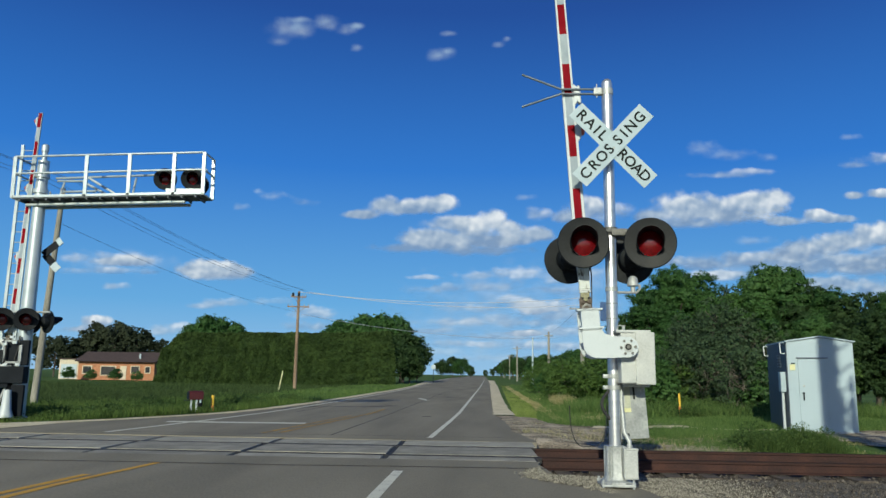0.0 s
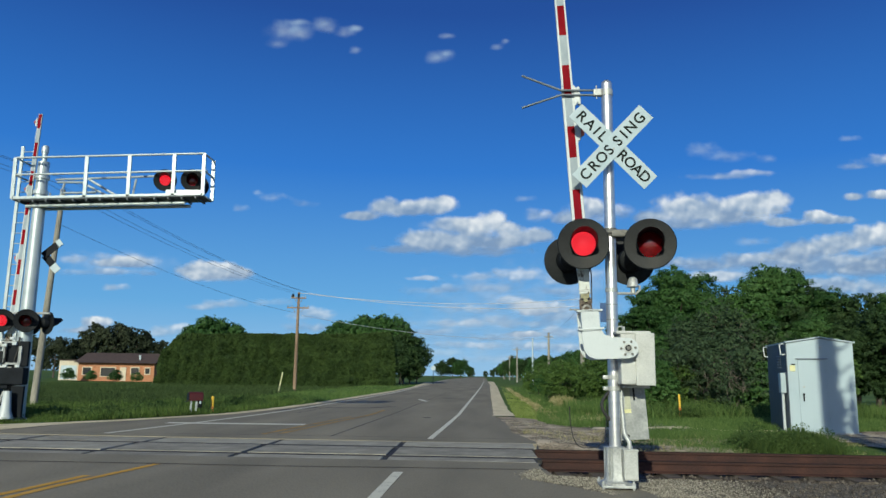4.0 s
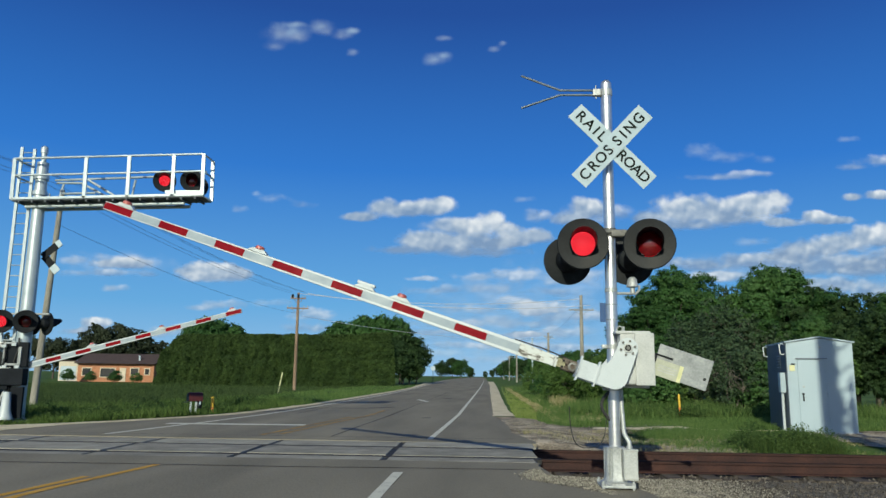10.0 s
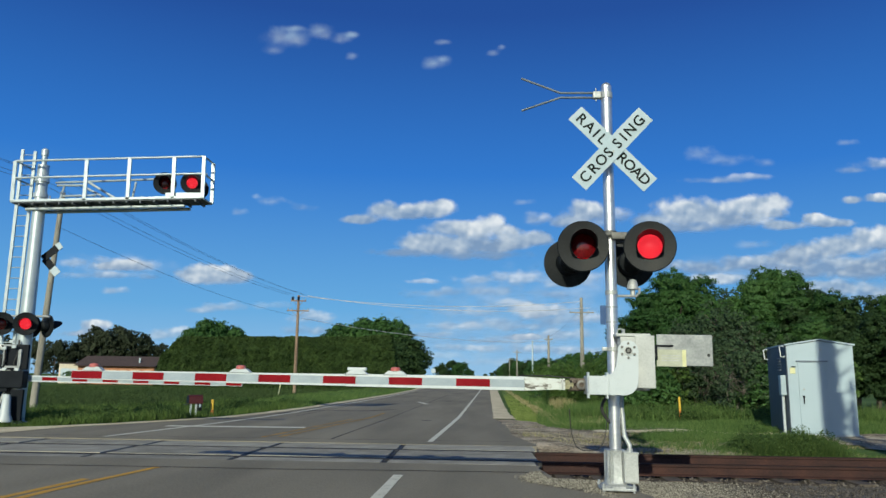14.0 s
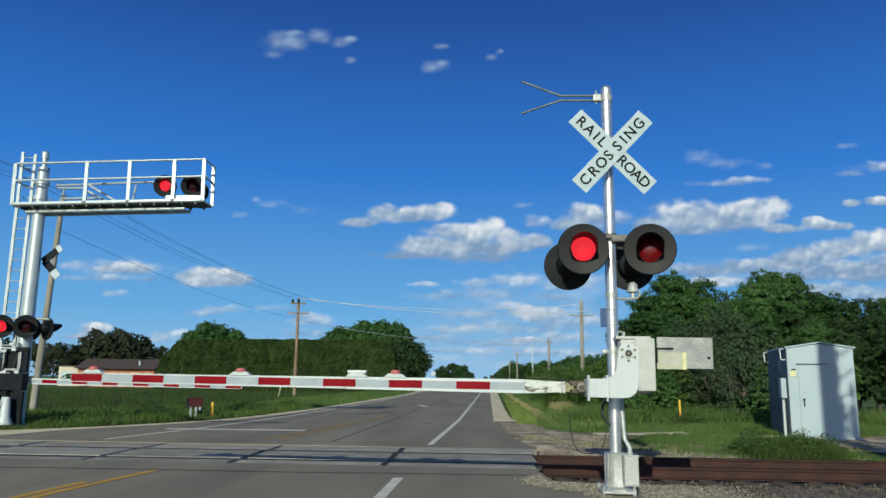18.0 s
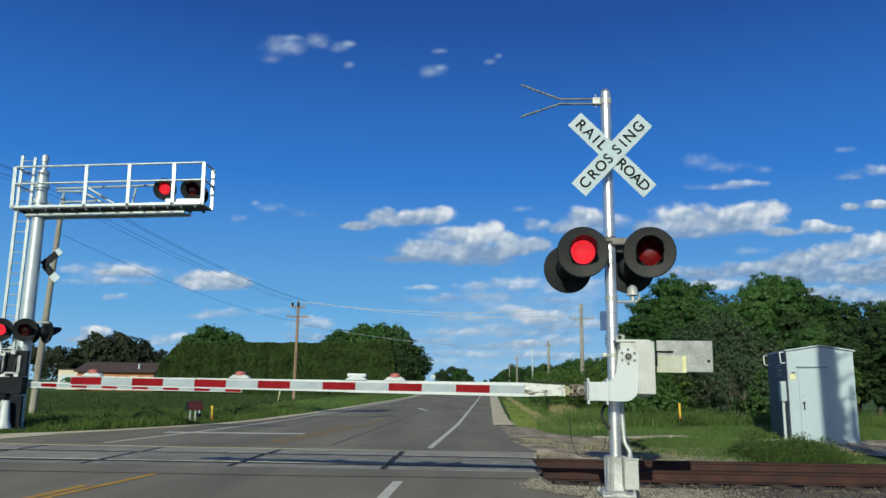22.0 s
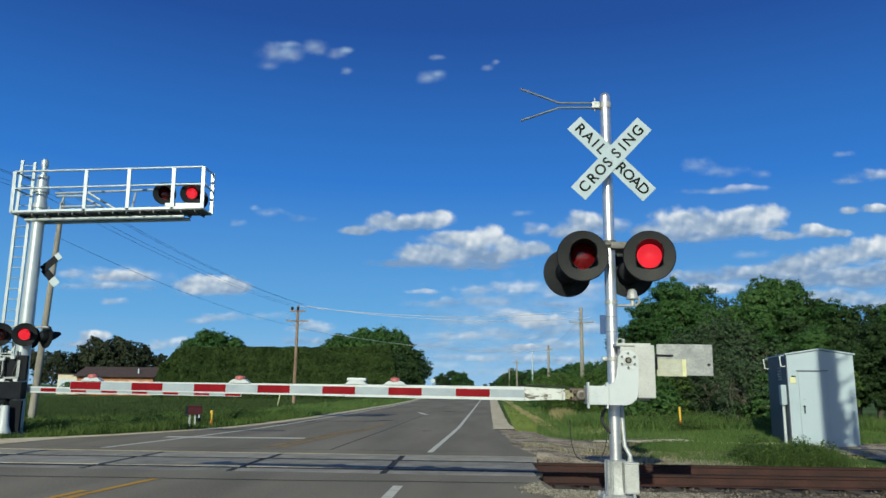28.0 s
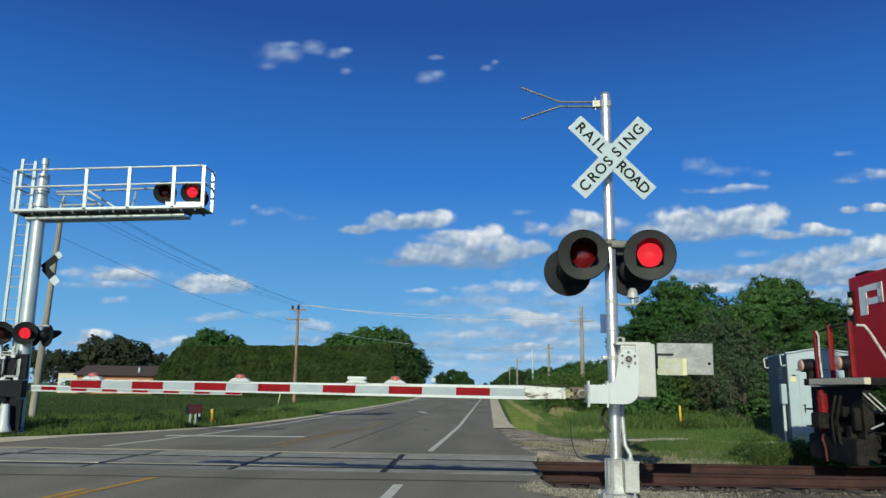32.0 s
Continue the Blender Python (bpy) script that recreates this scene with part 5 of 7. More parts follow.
# ---- equipment hut ----
def hut():
    s = thing("equipment_hut", "white steel railway equipment hut with a closed door and gable roof", "equipment hut", pose(10.14, 20.85, -0.13, 0, 0, -10))
    w, d, h, g = 1.68, 2.6, 2.42, 0.14
    bm = bmesh.new()
    prism(bm, [(0, 0.02), (-w, 0.02), (-w, h), (-w / 2, h + g - 0.02), (0, h)], d, Matrix.Translation((0, d / 2, 0)))
    part("shell", bm, M["hut_white"], s, "white painted steel walls")
    for sg, x0, x1 in ((1, 0.05, -w / 2), (-1, -w - 0.05, -w / 2)):
        bm = bmesh.new()
        prism(bm, [(x0, h - 0.005), (x1, h + g), (x1, h + g + 0.035), (x0, h + 0.03)], d + 0.12, Matrix.Translation((0, d / 2, 0)))
        part("roof_panel", bm, M["hut_white"], s, "shallow white roof panel")
    # dark panel over the white wall: the side's shade is put into its colour
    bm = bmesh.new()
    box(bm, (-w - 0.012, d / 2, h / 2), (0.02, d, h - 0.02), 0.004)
    side = part("side_panel", bm, M["hut_side"], s, "side wall with its shade put into a dark blue-grey colour")
    for y in (0.14, 2.45):
        bm = bmesh.new()
        pipe(bm, [(-w - 0.02, y, h - 0.30), (-w - 0.05, y, h - 0.33), (-w - 0.13, y, h - 0.31), (-w - 0.15, y, h - 0.04), (-w - 0.06, y, h - 0.02), (-w - 0.02, y, h - 0.06)], 0.018, 8)
        part("lifting_eye", bm, M["white_metal"], s)
    bm = bmesh.new()
    box(bm, (-1.06, -0.012, 1.02), (0.72, 0.03, 1.86), 0.008)
    door = part("door", bm, M["hut_white"], s, "closed white steel door")
    bm = bmesh.new()
    rod(bm, (-1.32, -0.03, 1.02), (-1.32, -0.07, 1.02), 0.03, seg=12)
    box(bm, (-1.32, -0.06, 0.94), (0.03, 0.03, 0.22), 0.006)
    part("handle", bm, M["black_metal"], door, "dark door handle")
    bm = bmesh.new()
    box(bm, (-1.30, -0.035, 1.22), (0.05, 0.02, 0.05), 0.004)
    part("lock", bm, M["galv"], door)
    for z in (0.35, 1.02, 1.7):
        bm = bmesh.new()
        rod(bm, (-0.70, -0.03, z - 0.06), (-0.70, -0.03, z + 0.06), 0.014, seg=8)
        part("hinge", bm, M["hut_white"], door)
    bm = bmesh.new()
    box(bm, (-1.06, -0.03, 1.985), (0.80, 0.06, 0.03), 0.004)
    part("drip_rail", bm, M["hut_grey"], s)
    bm = bmesh.new()
    box(bm, (-1.56, -0.015, 1.72), (0.14, 0.02, 0.16), 0.004)
    part("notice", bm, M["yellow_label"], s, "small pale notice")
    bm = bmesh.new()
    box(bm, (-1.54, -0.03, 1.83), (0.10, 0.05, 0.03), 0.004)
    part("lamp_bracket", bm, M["black_metal"], s)
    bm = bmesh.new()
    rod(bm, (-0.82, -0.02, 2.30), (-0.82, 0.02, 2.30), 0.03, seg=12)
    part("vent", bm, M["galv"], s)
    bm = bmesh.new()
    box(bm, (-w - 0.09, 0.35, 1.32), (0.14, 0.30, 0.55), 0.015)
    meter = part("meter_box", bm, M["hut_white"], s, "white meter box on the side wall")
    bm = bmesh.new()
    rod(bm, (-w - 0.09, 0.35, 0.0), (-w - 0.09, 0.35, 1.06), 0.04, seg=12)
    part("riser_pipe", bm, M["white_metal"], s)
    bm = bmesh.new()
    for i in range(4):
        for z in range(5):
            box(bm, (-w - 0.028, 0.75 + i * 0.13, 1.75 + z * 0.08), (0.012, 0.09, 0.03))
    part("louvre", bm, M["hut_grey"], s)
    bm = bmesh.new()
    box(bm, (-w / 2, d / 2, -0.03), (w + 0.12, d + 0.12, 0.10), 0.01)
    part("skid", bm, M["galv"], s)


hut()


# ---- trees, hedge, grass ----
def tree_meshes(name, height, radius, leaves, leaf, mat, seed, low=0.25, clumps=46, limbs=9, twigs=0, loose=0.0):
    """A trunk with limbs and a crown: uneven lobes, each set with many small sprays of leaves. Returns the two meshes."""
    r = np.random.default_rng(seed)
    cz0 = height * low
    half = (height - cz0) / 2
    d = r.normal(size=(clumps, 3))
    d /= np.linalg.norm(d, axis=1)[:, None]
    rad = r.uniform(0.30, 0.92, clumps) ** 0.7
    cen = d * rad[:, None] * np.array([radius, radius, half]) * 0.84
    cen[:, 2] += cz0 + half
    cen[:, :2] *= (1.05 - 0.35 * np.clip((cen[:, 2:3] - cz0 - half) / half, -0.3, 1))
    size = r.uniform(0.20, 0.36, clumps) * radius
    # sprays: small rounded tufts standing on the lobes, with gaps between them
    sprays = clumps * 26
    on = r.choice(clumps, sprays, p=size ** 2 / (size ** 2).sum())
    out = r.normal(size=(sprays, 3)) + np.array([0, 0, 0.35])
    out /= np.linalg.norm(out, axis=1)[:, None]
    tuft = cen[on] + out * (size[on] * r.uniform(0.60, 1.10 + loose, sprays))[:, None] * np.array([1, 1, 0.85])
    tuft_r = size[on] * r.uniform(0.16, 0.34, sprays)
    which = r.choice(sprays, leaves, p=tuft_r ** 2 / (tuft_r ** 2).sum())
    dirs = r.normal(size=(leaves, 3))
    dirs /= np.linalg.norm(dirs, axis=1)[:, None]
    pos = tuft[which] + dirs * (tuft_r[which] * r.uniform(0.35, 1.15, leaves))[:, None] * np.array([1.15, 1.15, 0.75])
    pos[:, 2] *= height / pos[:, 2].max()
    keep = pos[:, 2] > 0.12
    v, f = leaf_quads(pos[keep], (dirs + 0.7 * out[which])[keep] + np.array([0, 0, 0.3]), leaf, r, 0.7, 0.45, True)
    crown = from_arrays("crown", v, f, mat)
    bm = bmesh.new()
    top = Vector((r.normal() * 0.05 * height, r.normal() * 0.05 * height, height * 0.62))
    rod(bm, (0, 0, -0.3), top * 0.5, height * 0.024, height * 0.018, 9)
    rod(bm, top * 0.5, top, height * 0.018, height * 0.009, 8)
    for i in range(limbs):
        c = Vector(cen[i % clumps])
        s = top * r.uniform(0.35, 0.9)
        mid = s.lerp(c, 0.5) + Vector((0, 0, -0.03 * height))
        rod(bm, s, mid, height * 0.010, height * 0.006, 6)
        rod(bm, mid, c, height * 0.006, height * 0.003, 6)
    for i in range(twigs):
        a = Vector(cen[r.integers(clumps)]) * r.uniform(0.5, 0.9)
        b = a + Vector((r.normal() * 0.09, r.normal() * 0.09, abs(r.normal()) * 0.10 + 0.05)) * height
        rod(bm, a, b, height * 0.0042, height * 0.0014, 4, False)
    return mesh_of("trunk", bm, M["twig"] if twigs else M["bark"]), crown


def plant(kind, name, label, x, y, scale=1.0, turn=0.0, group="", stretch=1.0, category="tree"):
    t = thing(name, label, category, Matrix.Translation((x, y, float(ground_z(x, y)))) @ pose(0, 0, 0, 0, 0, turn) @ Matrix.Diagonal((scale, scale, scale * stretch, 1)), group)
    part("trunk", kind[0], None, t)
    part("crown", kind[1], None, t)
    return t


WOOD = [tree_meshes("w", 8.4, 2.9, 44000, 0.066, M["leaf"], 101, low=0.10),
        tree_meshes("w", 7.6, 2.7, 42000, 0.066, M["leaf"], 102, low=0.06),
        tree_meshes("w", 7.0, 2.6, 36000, 0.066, M["leaf_dark"], 103, low=0.06),
        tree_meshes("w", 5.0, 2.2, 10000, 0.062, M["leaf_dull"], 104, low=0.04, clumps=40, twigs=260, loose=0.35)]
WOOD_TOP = (8.4, 7.6, 7.0, 5.0)
SHRUB = [tree_meshes("s", 2.6, 1.5, 11000, 0.045, M["leaf_light"], 111, low=0.02, clumps=34, limbs=6),
         tree_meshes("s", 2.2, 1.4, 10000, 0.045, M["leaf"], 112, low=0.02, clumps=30, limbs=6),
         tree_meshes("s", 2.8, 1.5, 6500, 0.045, M["leaf_dull"], 113, low=0.02, clumps=30, limbs=8, twigs=160, loose=0.35)]
FAR = [tree_meshes("f", 11.5, 5.2, 9000, 0.23, M["leaf_dark"], 121, low=0.08, clumps=60),
       tree_meshes("f", 11.5, 5.6, 14000, 0.22, M["leaf"], 122, low=0.06, clumps=60),
       tree_meshes("f", 10.0, 4.2, 7500, 0.24, M["leaf_dark"], 123, low=0.05, clumps=50)]
PINE = [tree_meshes("p", 11.0, 3.9, 8500, 0.20, M["leaf_pine"], 131, low=0.10, clumps=24, loose=0.3),
        tree_meshes("p", 11.0, 3.0, 7500, 0.20, M["leaf_pine"], 132, low=0.06, clumps=20, loose=0.4)]


def bearing(px, y):
    """The x at the distance y that lies on a bearing given on a scale where the road's far end is 850."""
    return (px - 850) / 1305 * y


r_ = random.Random(5)
LEAFY = {0: "sunlit green leafy tree in the wood", 1: "sunlit green leafy tree in the wood", 2: "leafy tree in the wood, dark green with shade painted in", 3: "dull olive brushy tree at the wood's edge"}


def wood(rows):
    """Trees at (bearing, distance, kind, height)."""
    for px, y, k, top in rows:
        plant(WOOD[k], "tree", LEAFY[k], bearing(px, y), y, (top + 0.13) / WOOD_TOP[k], r_.uniform(0, 360), "trees of the wood behind the hut")


# the back row of the wood behind the hut, then brush before it
wood([(1118, 46, 2, 5.6), (1150, 45, 0, 6.9), (1192, 46, 0, 8.3), (1226, 47, 1, 8.0), (1252, 48, 3, 7.3), (1286, 48, 3, 7.4), (1316, 47, 1, 7.9), (1353, 47, 0, 8.7)])
# kind 2 towards the right: the wood's shade is put into dark leaf colour
wood([(1388, 46, 1, 7.7), (1417, 45, 2, 6.9), (1450, 44, 0, 6.8), (1486, 43, 2, 6.2), (1520, 42, 2, 6.2), (1562, 41, 0, 6.4), (1612, 40, 1, 6.4), (1672, 40, 2, 6.6)])
wood([(1150, 37, 1, 3.5), (1205, 38, 3, 4.6), (1262, 39, 3, 5.6), (1300, 38, 3, 5.0), (1350, 38, 1, 4.4), (1420, 36, 0, 4.4), (1475, 35, 2, 4.2), (1530, 34, 2, 4.6), (1590, 33, 2, 4.8)])


def shrubs(rows):
    """Shrubs at (bearing, distance, kind, scale)."""
    for px, y, k, s in rows:
        plant(SHRUB[k], "shrub", "dull olive thicket shrub" if k == 2 else "leafy green roadside shrub", bearing(px, y), y, s, r_.uniform(0, 360), "shrubs along the verge", category="shrub")


shrubs([(1105, 33, 0, 0.95), (1140, 31, 1, 1.0), (1178, 35, 0, 1.0), (1215, 35, 2, 1.3), (1255, 34, 2, 1.3), (1292, 30, 2, 1.0), (1330, 30, 1, 1.0), (1370, 31, 0, 1.1), (1425, 31, 0, 1.1)])
shrubs([(985, 42, 0, 0.95), (1012, 46, 0, 0.8), (1040, 44, 0, 0.85), (1066, 41, 0, 0.9), (1092, 38, 0, 1.0)])
shrubs([(968, 50, 1, 0.9), (1000, 55, 0, 1.1), (950, 62, 0, 1.0), (1030, 62, 0, 1.2), (1058, 60, 0, 1.35), (1085, 60, 0, 1.6), (1010, 75, 0, 1.3), (985, 90, 0, 1.5), (968, 105, 0, 1.7)])


def far_trees(label, group, rows, kinds=FAR):
    """Distant trees at (bearing, distance, kind, scale)."""
    for px, y, k, s in rows:
        plant(kinds[k], "tree", label, bearing(px, y), y, s, r_.uniform(0, 360), group)


far_trees("dark green tree in the row along the road", "distant trees along the road",
          [(884, 330, 0, 0.6), (893, 300, 1, 0.65), (906, 260, 0, 0.75), (918, 220, 1, 0.6), (932, 190, 0, 0.55), (948, 165, 1, 0.5), (965, 145, 1, 0.5), (985, 130, 0, 0.45),
           (1006, 120, 1, 0.5), (1030, 112, 1, 0.5), (1056, 105, 0, 0.48), (1080, 100, 1, 0.5)])
far_trees("small hazy green tree at the end of the road", "trees at the horizon",
          [(782, 340, 0, 0.75), (800, 345, 2, 0.95), (815, 330, 1, 0.78), (832, 380, 2, 0.6), (858, 600, 2, 0.55), (870, 560, 2, 0.6)])
far_trees("large rounded green tree behind the hedge", "trees behind the hedge",
          [(608, 126, 1, 0.98), (655, 126, 1, 1.08), (692, 124, 1, 1.02), (713, 121, 0, 0.84), (726, 118, 2, 0.62), (708, 116, 0, 0.60), (737, 116, 2, 0.40), (545, 140, 2, 0.72),
           (345, 135, 1, 0.92), (374, 134, 1, 1.06), (404, 136, 1, 0.95), (425, 137, 0, 0.72)])
far_trees("dark green pine behind the brick house", "trees behind the house",
          [(296, 152, 1, 0.62), (276, 152, 0, 0.74), (254, 152, 1, 0.86), (232, 150, 0, 0.94), (208, 151, 1, 1.06), (188, 149, 0, 0.98), (164, 150, 1, 1.04), (146, 150, 0, 0.92), (124, 148, 1, 0.72), (104, 146, 0, 0.74), (84, 148, 1, 0.76),
           (58, 150, 0, 0.78), (28, 150, 1, 0.8), (-5, 148, 0, 0.84), (-40, 148, 1, 0.86)], PINE)


def hedge():
    """A tall clipped evergreen hedge: many narrow lobes side by side, close leaves, rounded ends."""
    r = np.random.default_rng(31)
    n = 95000
    x0, x1, y0 = -43.4, -11.3, 98.0
    x = r.uniform(x0, x1, n)
    end = np.minimum((x - x0) / 3.0, (x1 - x) / 0.9).clip(0, 1) ** 0.45
    top = 6.85 * (0.30 + 0.70 * end) + 0.05 * smooth_noise(x[:, None], 4, 12, 1.4) + 0.010 * (x + 28)
    face = r.uniform(0, 1, n) < 0.80
    z = np.where(face, r.uniform(0, 1, n) * top, top * r.uniform(0.93, 1.0, n))
    lobe = 0.30 * np.abs(np.sin(x * 2.1 + 0.9 * smooth_noise(z[:, None], 6, 6, 0.6)))
    bulge = 0.42 * smooth_noise(np.stack([x, z], 1), 8, 14, 0.9)
    y = np.where(face, y0 - lobe - bulge + 0.9 * (z / 7) ** 3, y0 + 0.7 + r.uniform(0, 1.6, n))
    nrm = np.where(face[:, None], np.array([0, -1, 0.35]), np.array([0, -0.6, 1.0]))
    nrm = nrm + np.stack([np.cos(x * 2.1) * 0.25 * face, 0 * x, 0 * x], 1)
    v, f = leaf_quads(np.stack([x, y, z + ground_z(x, y)], 1), nrm, 0.16, r, wild=0.75)
    h = thing("hedge", "tall dense clipped evergreen hedge", "hedge")
    ob = part("foliage", from_arrays("foliage", v, f, M["hedge"]), None, h)
    ob["kind"] = "stuff"
    bm = bmesh.new()
    box(bm, ((x0 + x1) / 2 + 0.9, y0 + 1.7, 3.0), (x1 - x0 - 6, 1.6, 6.0), 0.5)
    part("core", bm, M["leaf_dark"], h)


hedge()


def meadow(name, n, area, height, width, mat, label, seed, lean=0.35, keep=None):
    r = np.random.default_rng(seed)
    p = area(r, n)
    if keep is not None:
        p = p[keep(p)]
    q = np.stack([p[:, 0], p[:, 1], ground_z(p[:, 0], p[:, 1]) - 0.01], 1)
    h = height * (0.75 + 0.35 * smooth_noise(p, seed, 10, 1.1)).clip(0.2, 1.5)
    v, f = blades(q, h, width, r, lean)
    tagged(new(name, from_arrays(name, v, f, mat)), label, "grass", kind="stuff")


def area(x0, x1, y0, y1, power=1.0):
    """Random places in a rectangle, denser near its y0 side for power below 1."""
    return lambda r, n: np.stack([r.uniform(x0, x1, n), y0 + (y1 - y0) * r.uniform(0, 1, n) ** (1 / power)], 1)


def weeds(name, n, centres, spread, height, leaf, mat, label, seed):
    """Low mounds of broad leaves along the verge."""
    r = np.random.default_rng(seed)
    k = r.integers(0, len(centres), n)
    d = r.normal(size=(n, 3)) * np.array([spread, spread, 0])
    c = centres[k] + d[:, :2]
    h = height * (0.5 + 0.7 * r.random(len(centres)))[k] * np.exp(-(d ** 2).sum(1) / (2 * spread ** 2)) * r.uniform(0.1, 1.0, n) ** 0.6
    p = np.stack([c[:, 0], c[:, 1], ground_z(c[:, 0], c[:, 1]) + h], 1)
    v, f = leaf_quads(p, np.tile(np.array([[0, -0.5, 1.0]]), (n, 1)), leaf, r)
    tagged(new(name, from_arrays(name, v, f, mat)), label, "weeds", kind="stuff")


def mown(p):
    """The line x(y) where the mown edge of the verge ends."""
    return 2.45 + 0.0122 * (p[:, 1] - 25)


def wedge(a0, a1, y0, y1):
    """Random places between two bearings x / y, thinning out with distance."""
    def g(r, n):
        y = 1 / r.uniform(1 / y1, 1 / y0, n)
        return np.stack([y * r.uniform(a0, a1, n), y], 1)
    return g


meadow("grass", 26000, area(4.6, 7.8, 14.9, 17.0), 0.46, 0.0085, M["weed"], "tall tufted grass beside the track", 51, 0.42,
       lambda p: 0.8 - np.abs(p[:, 0] - 6.3) + 0.25 * smooth_noise(p, 61, 8, 0.8) > 0)
weeds("weeds", 17000, np.stack([np.random.default_rng(85).uniform(5.5, 7.0, 30), np.random.default_rng(86).uniform(15, 16.8, 30)], 1), 0.30, 0.50, 0.024, M["weed"], "leafy weeds in the tall grass", 87)
meadow("grass", 80000, wedge(0.075, 0.62, 18.5, 34), 0.20, 0.009, M["grass_bright"], "green grass before the wood", 52, 0.4,
       lambda p: (np.abs(p[:, 1] - 21.7 - 0.1 * smooth_noise(p, 90, 6, 1.2)) > 0.45) & (p[:, 0] > 1.5 + 0.5 * smooth_noise(p, 62, 8, 1.0)) & ~((p[:, 0] > 8.2) & (p[:, 1] < 21.5) & (p[:, 0] < 14)) & ((p[:, 1] > 22) | (p[:, 0] > 4.2 + 0.6 * smooth_noise(p, 63, 8, 1.3))))
meadow("grass", 40000, wedge(0.022, 0.18, 23.4, 110), 0.24, 0.018, M["grass_bright"], "taller green grass of the verge", 53, 0.4,
       lambda p: p[:, 0] > mown(p) + 0.25 + 0.05 * smooth_noise(p, 64, 8, 1.0))
meadow("grass", 30000, wedge(0.022, 0.12, 23.8, 110), 0.09, 0.016, M["grass_yellow"], "short mown grass beside the gravel", 53, 0.5,
       lambda p: (p[:, 0] < mown(p) - 0.12) & (p[:, 0] > 1.1 + 0.02 * (p[:, 1] - 24) + 0.05 * smooth_noise(p, 64, 8, 1.0)))
meadow("dry_grass", 9000, wedge(0.05, 0.16, 24, 46), 0.34, 0.012, M["dry_grass"], "pale dry grass in the ditch", 54, 0.35,
       lambda p: smooth_noise(p, 65, 8, 0.5) + smooth_noise(p, 66, 8, 1.7) * 0.5 > 0.5)
meadow("grass", 20000, area(2.2, 9.2, 14.8, 20.5), 0.14, 0.007, M["grass_bright"], "short patchy grass on the dirt", 72, 0.55,
       lambda p: (smooth_noise(p, 73, 8, 0.8) + 0.35 * (p[:, 0] - 3.6) > 0.1) & (p[:, 0] < 7.9))
meadow("dry_grass", 8000, area(2.0, 9.0, 14.6, 20.5), 0.10, 0.008, M["dry_grass"], "short yellowed grass on the dirt", 74, 0.5,
       lambda p: (smooth_noise(p, 75, 8, 0.7) > 0.1) & (p[:, 0] > 3.0))
meadow("dry_grass", 7000, area(0.9, 9.0, 14.6, 21.5), 0.12, 0.010, M["dry_grass"], "short dry grass on the bare dirt", 55, 0.5,
       lambda p: (smooth_noise(p, 67, 8, 0.9) > 0.35) & (p[:, 0] > 0.9 + 0.5 * smooth_noise(p, 68, 8, 1.1)))
meadow("grass", 26000, wedge(0.06, 0.62, 27, 37), 0.62, 0.014, M["grass_bright"], "rank tall grass at the foot of the shrubs", 59, 0.3,
       lambda p: (p[:, 0] > 3.4 + 0.6 * smooth_noise(p, 69, 8, 0.7)) & (smooth_noise(p, 70, 8, 0.6) > -0.3))
meadow("dry_grass", 60000, wedge(0.033, 0.115, 24, 95), 0.11, 0.024, M["dry_grass"], "pale mown line along the verge", 60, 0.4,
       lambda p: np.abs(p[:, 0] - mown(p) - 0.06 * smooth_noise(p, 71, 6, 0.8)) < 0.17 + 0.0016 * p[:, 1])
meadow("dry_grass", 2600, area(3.45, 4.5, 35, 38.5), 0.50, 0.012, M["dry_grass"], "clump of pale dry reeds in the ditch", 61, 0.25)
meadow("grass", 46000, wedge(-0.66, -0.24, 18.5, 34), 0.36, 0.013, M["grass"], "rank green weeds on the far verge", 56, 0.35,
       lambda p: p[:, 0] < np.interp(p[:, 1], [15, 17.6, 19, 20.7, 22.6, 26, 31, 40], [-13.5, -10.4, -9.5, -8.8, -8.05, -7.65, -7.35, -7.2]) - 0.12 * smooth_noise(p, 68, 8, 1.0))
meadow("grass", 40000, wedge(-0.42, -0.07, 30, 100), 0.26, 0.022, M["grass_bright"], "green verge between road and field", 57, 0.35,
       lambda p: (p[:, 0] < np.interp(p[:, 1], [30, 40, 60, 80, 107, 140], [-7.4, -7.2, -7.1, -7.5, -8.7, -10.6]) - 0.06 * smooth_noise(p, 88, 8, 1.0)) & (p[:, 0] > -12.5 - 0.05 * (p[:, 1] - 30)))
meadow("crop", 110000, wedge(-0.66, -0.10, 31, 97), 0.30, 0.030, M["crop"], "low even green crop in the field", 58, 0.5,
       lambda p: p[:, 0] < -12.2 - 0.05 * (p[:, 1] - 30))


def scatter(n, seed, xf, y0, y1):
    r = np.random.default_rng(seed)
    y = y0 + (y1 - y0) * r.random(n) ** 1.4
    return np.stack([xf(y) - r.random(n) ** 1.5 * 4.5, y], 1)


weeds("weeds", 26000, scatter(60, 81, lambda y: np.interp(y, [18, 19.5, 20.7, 22.6, 26, 36], [-11.6, -10.6, -9.9, -9.2, -8.8, -9.0]), 19.5, 36), 0.42, 0.5, 0.032, M["weed"], "dark broad-leaved weeds on the far verge", 82)
weeds("weeds", 16000, scatter(40, 83, lambda y: 10.0 + 0 * y, 27.5, 33.0), 0.4, 0.6, 0.034, M["weed"], "broad-leaved weeds before the wood", 84)

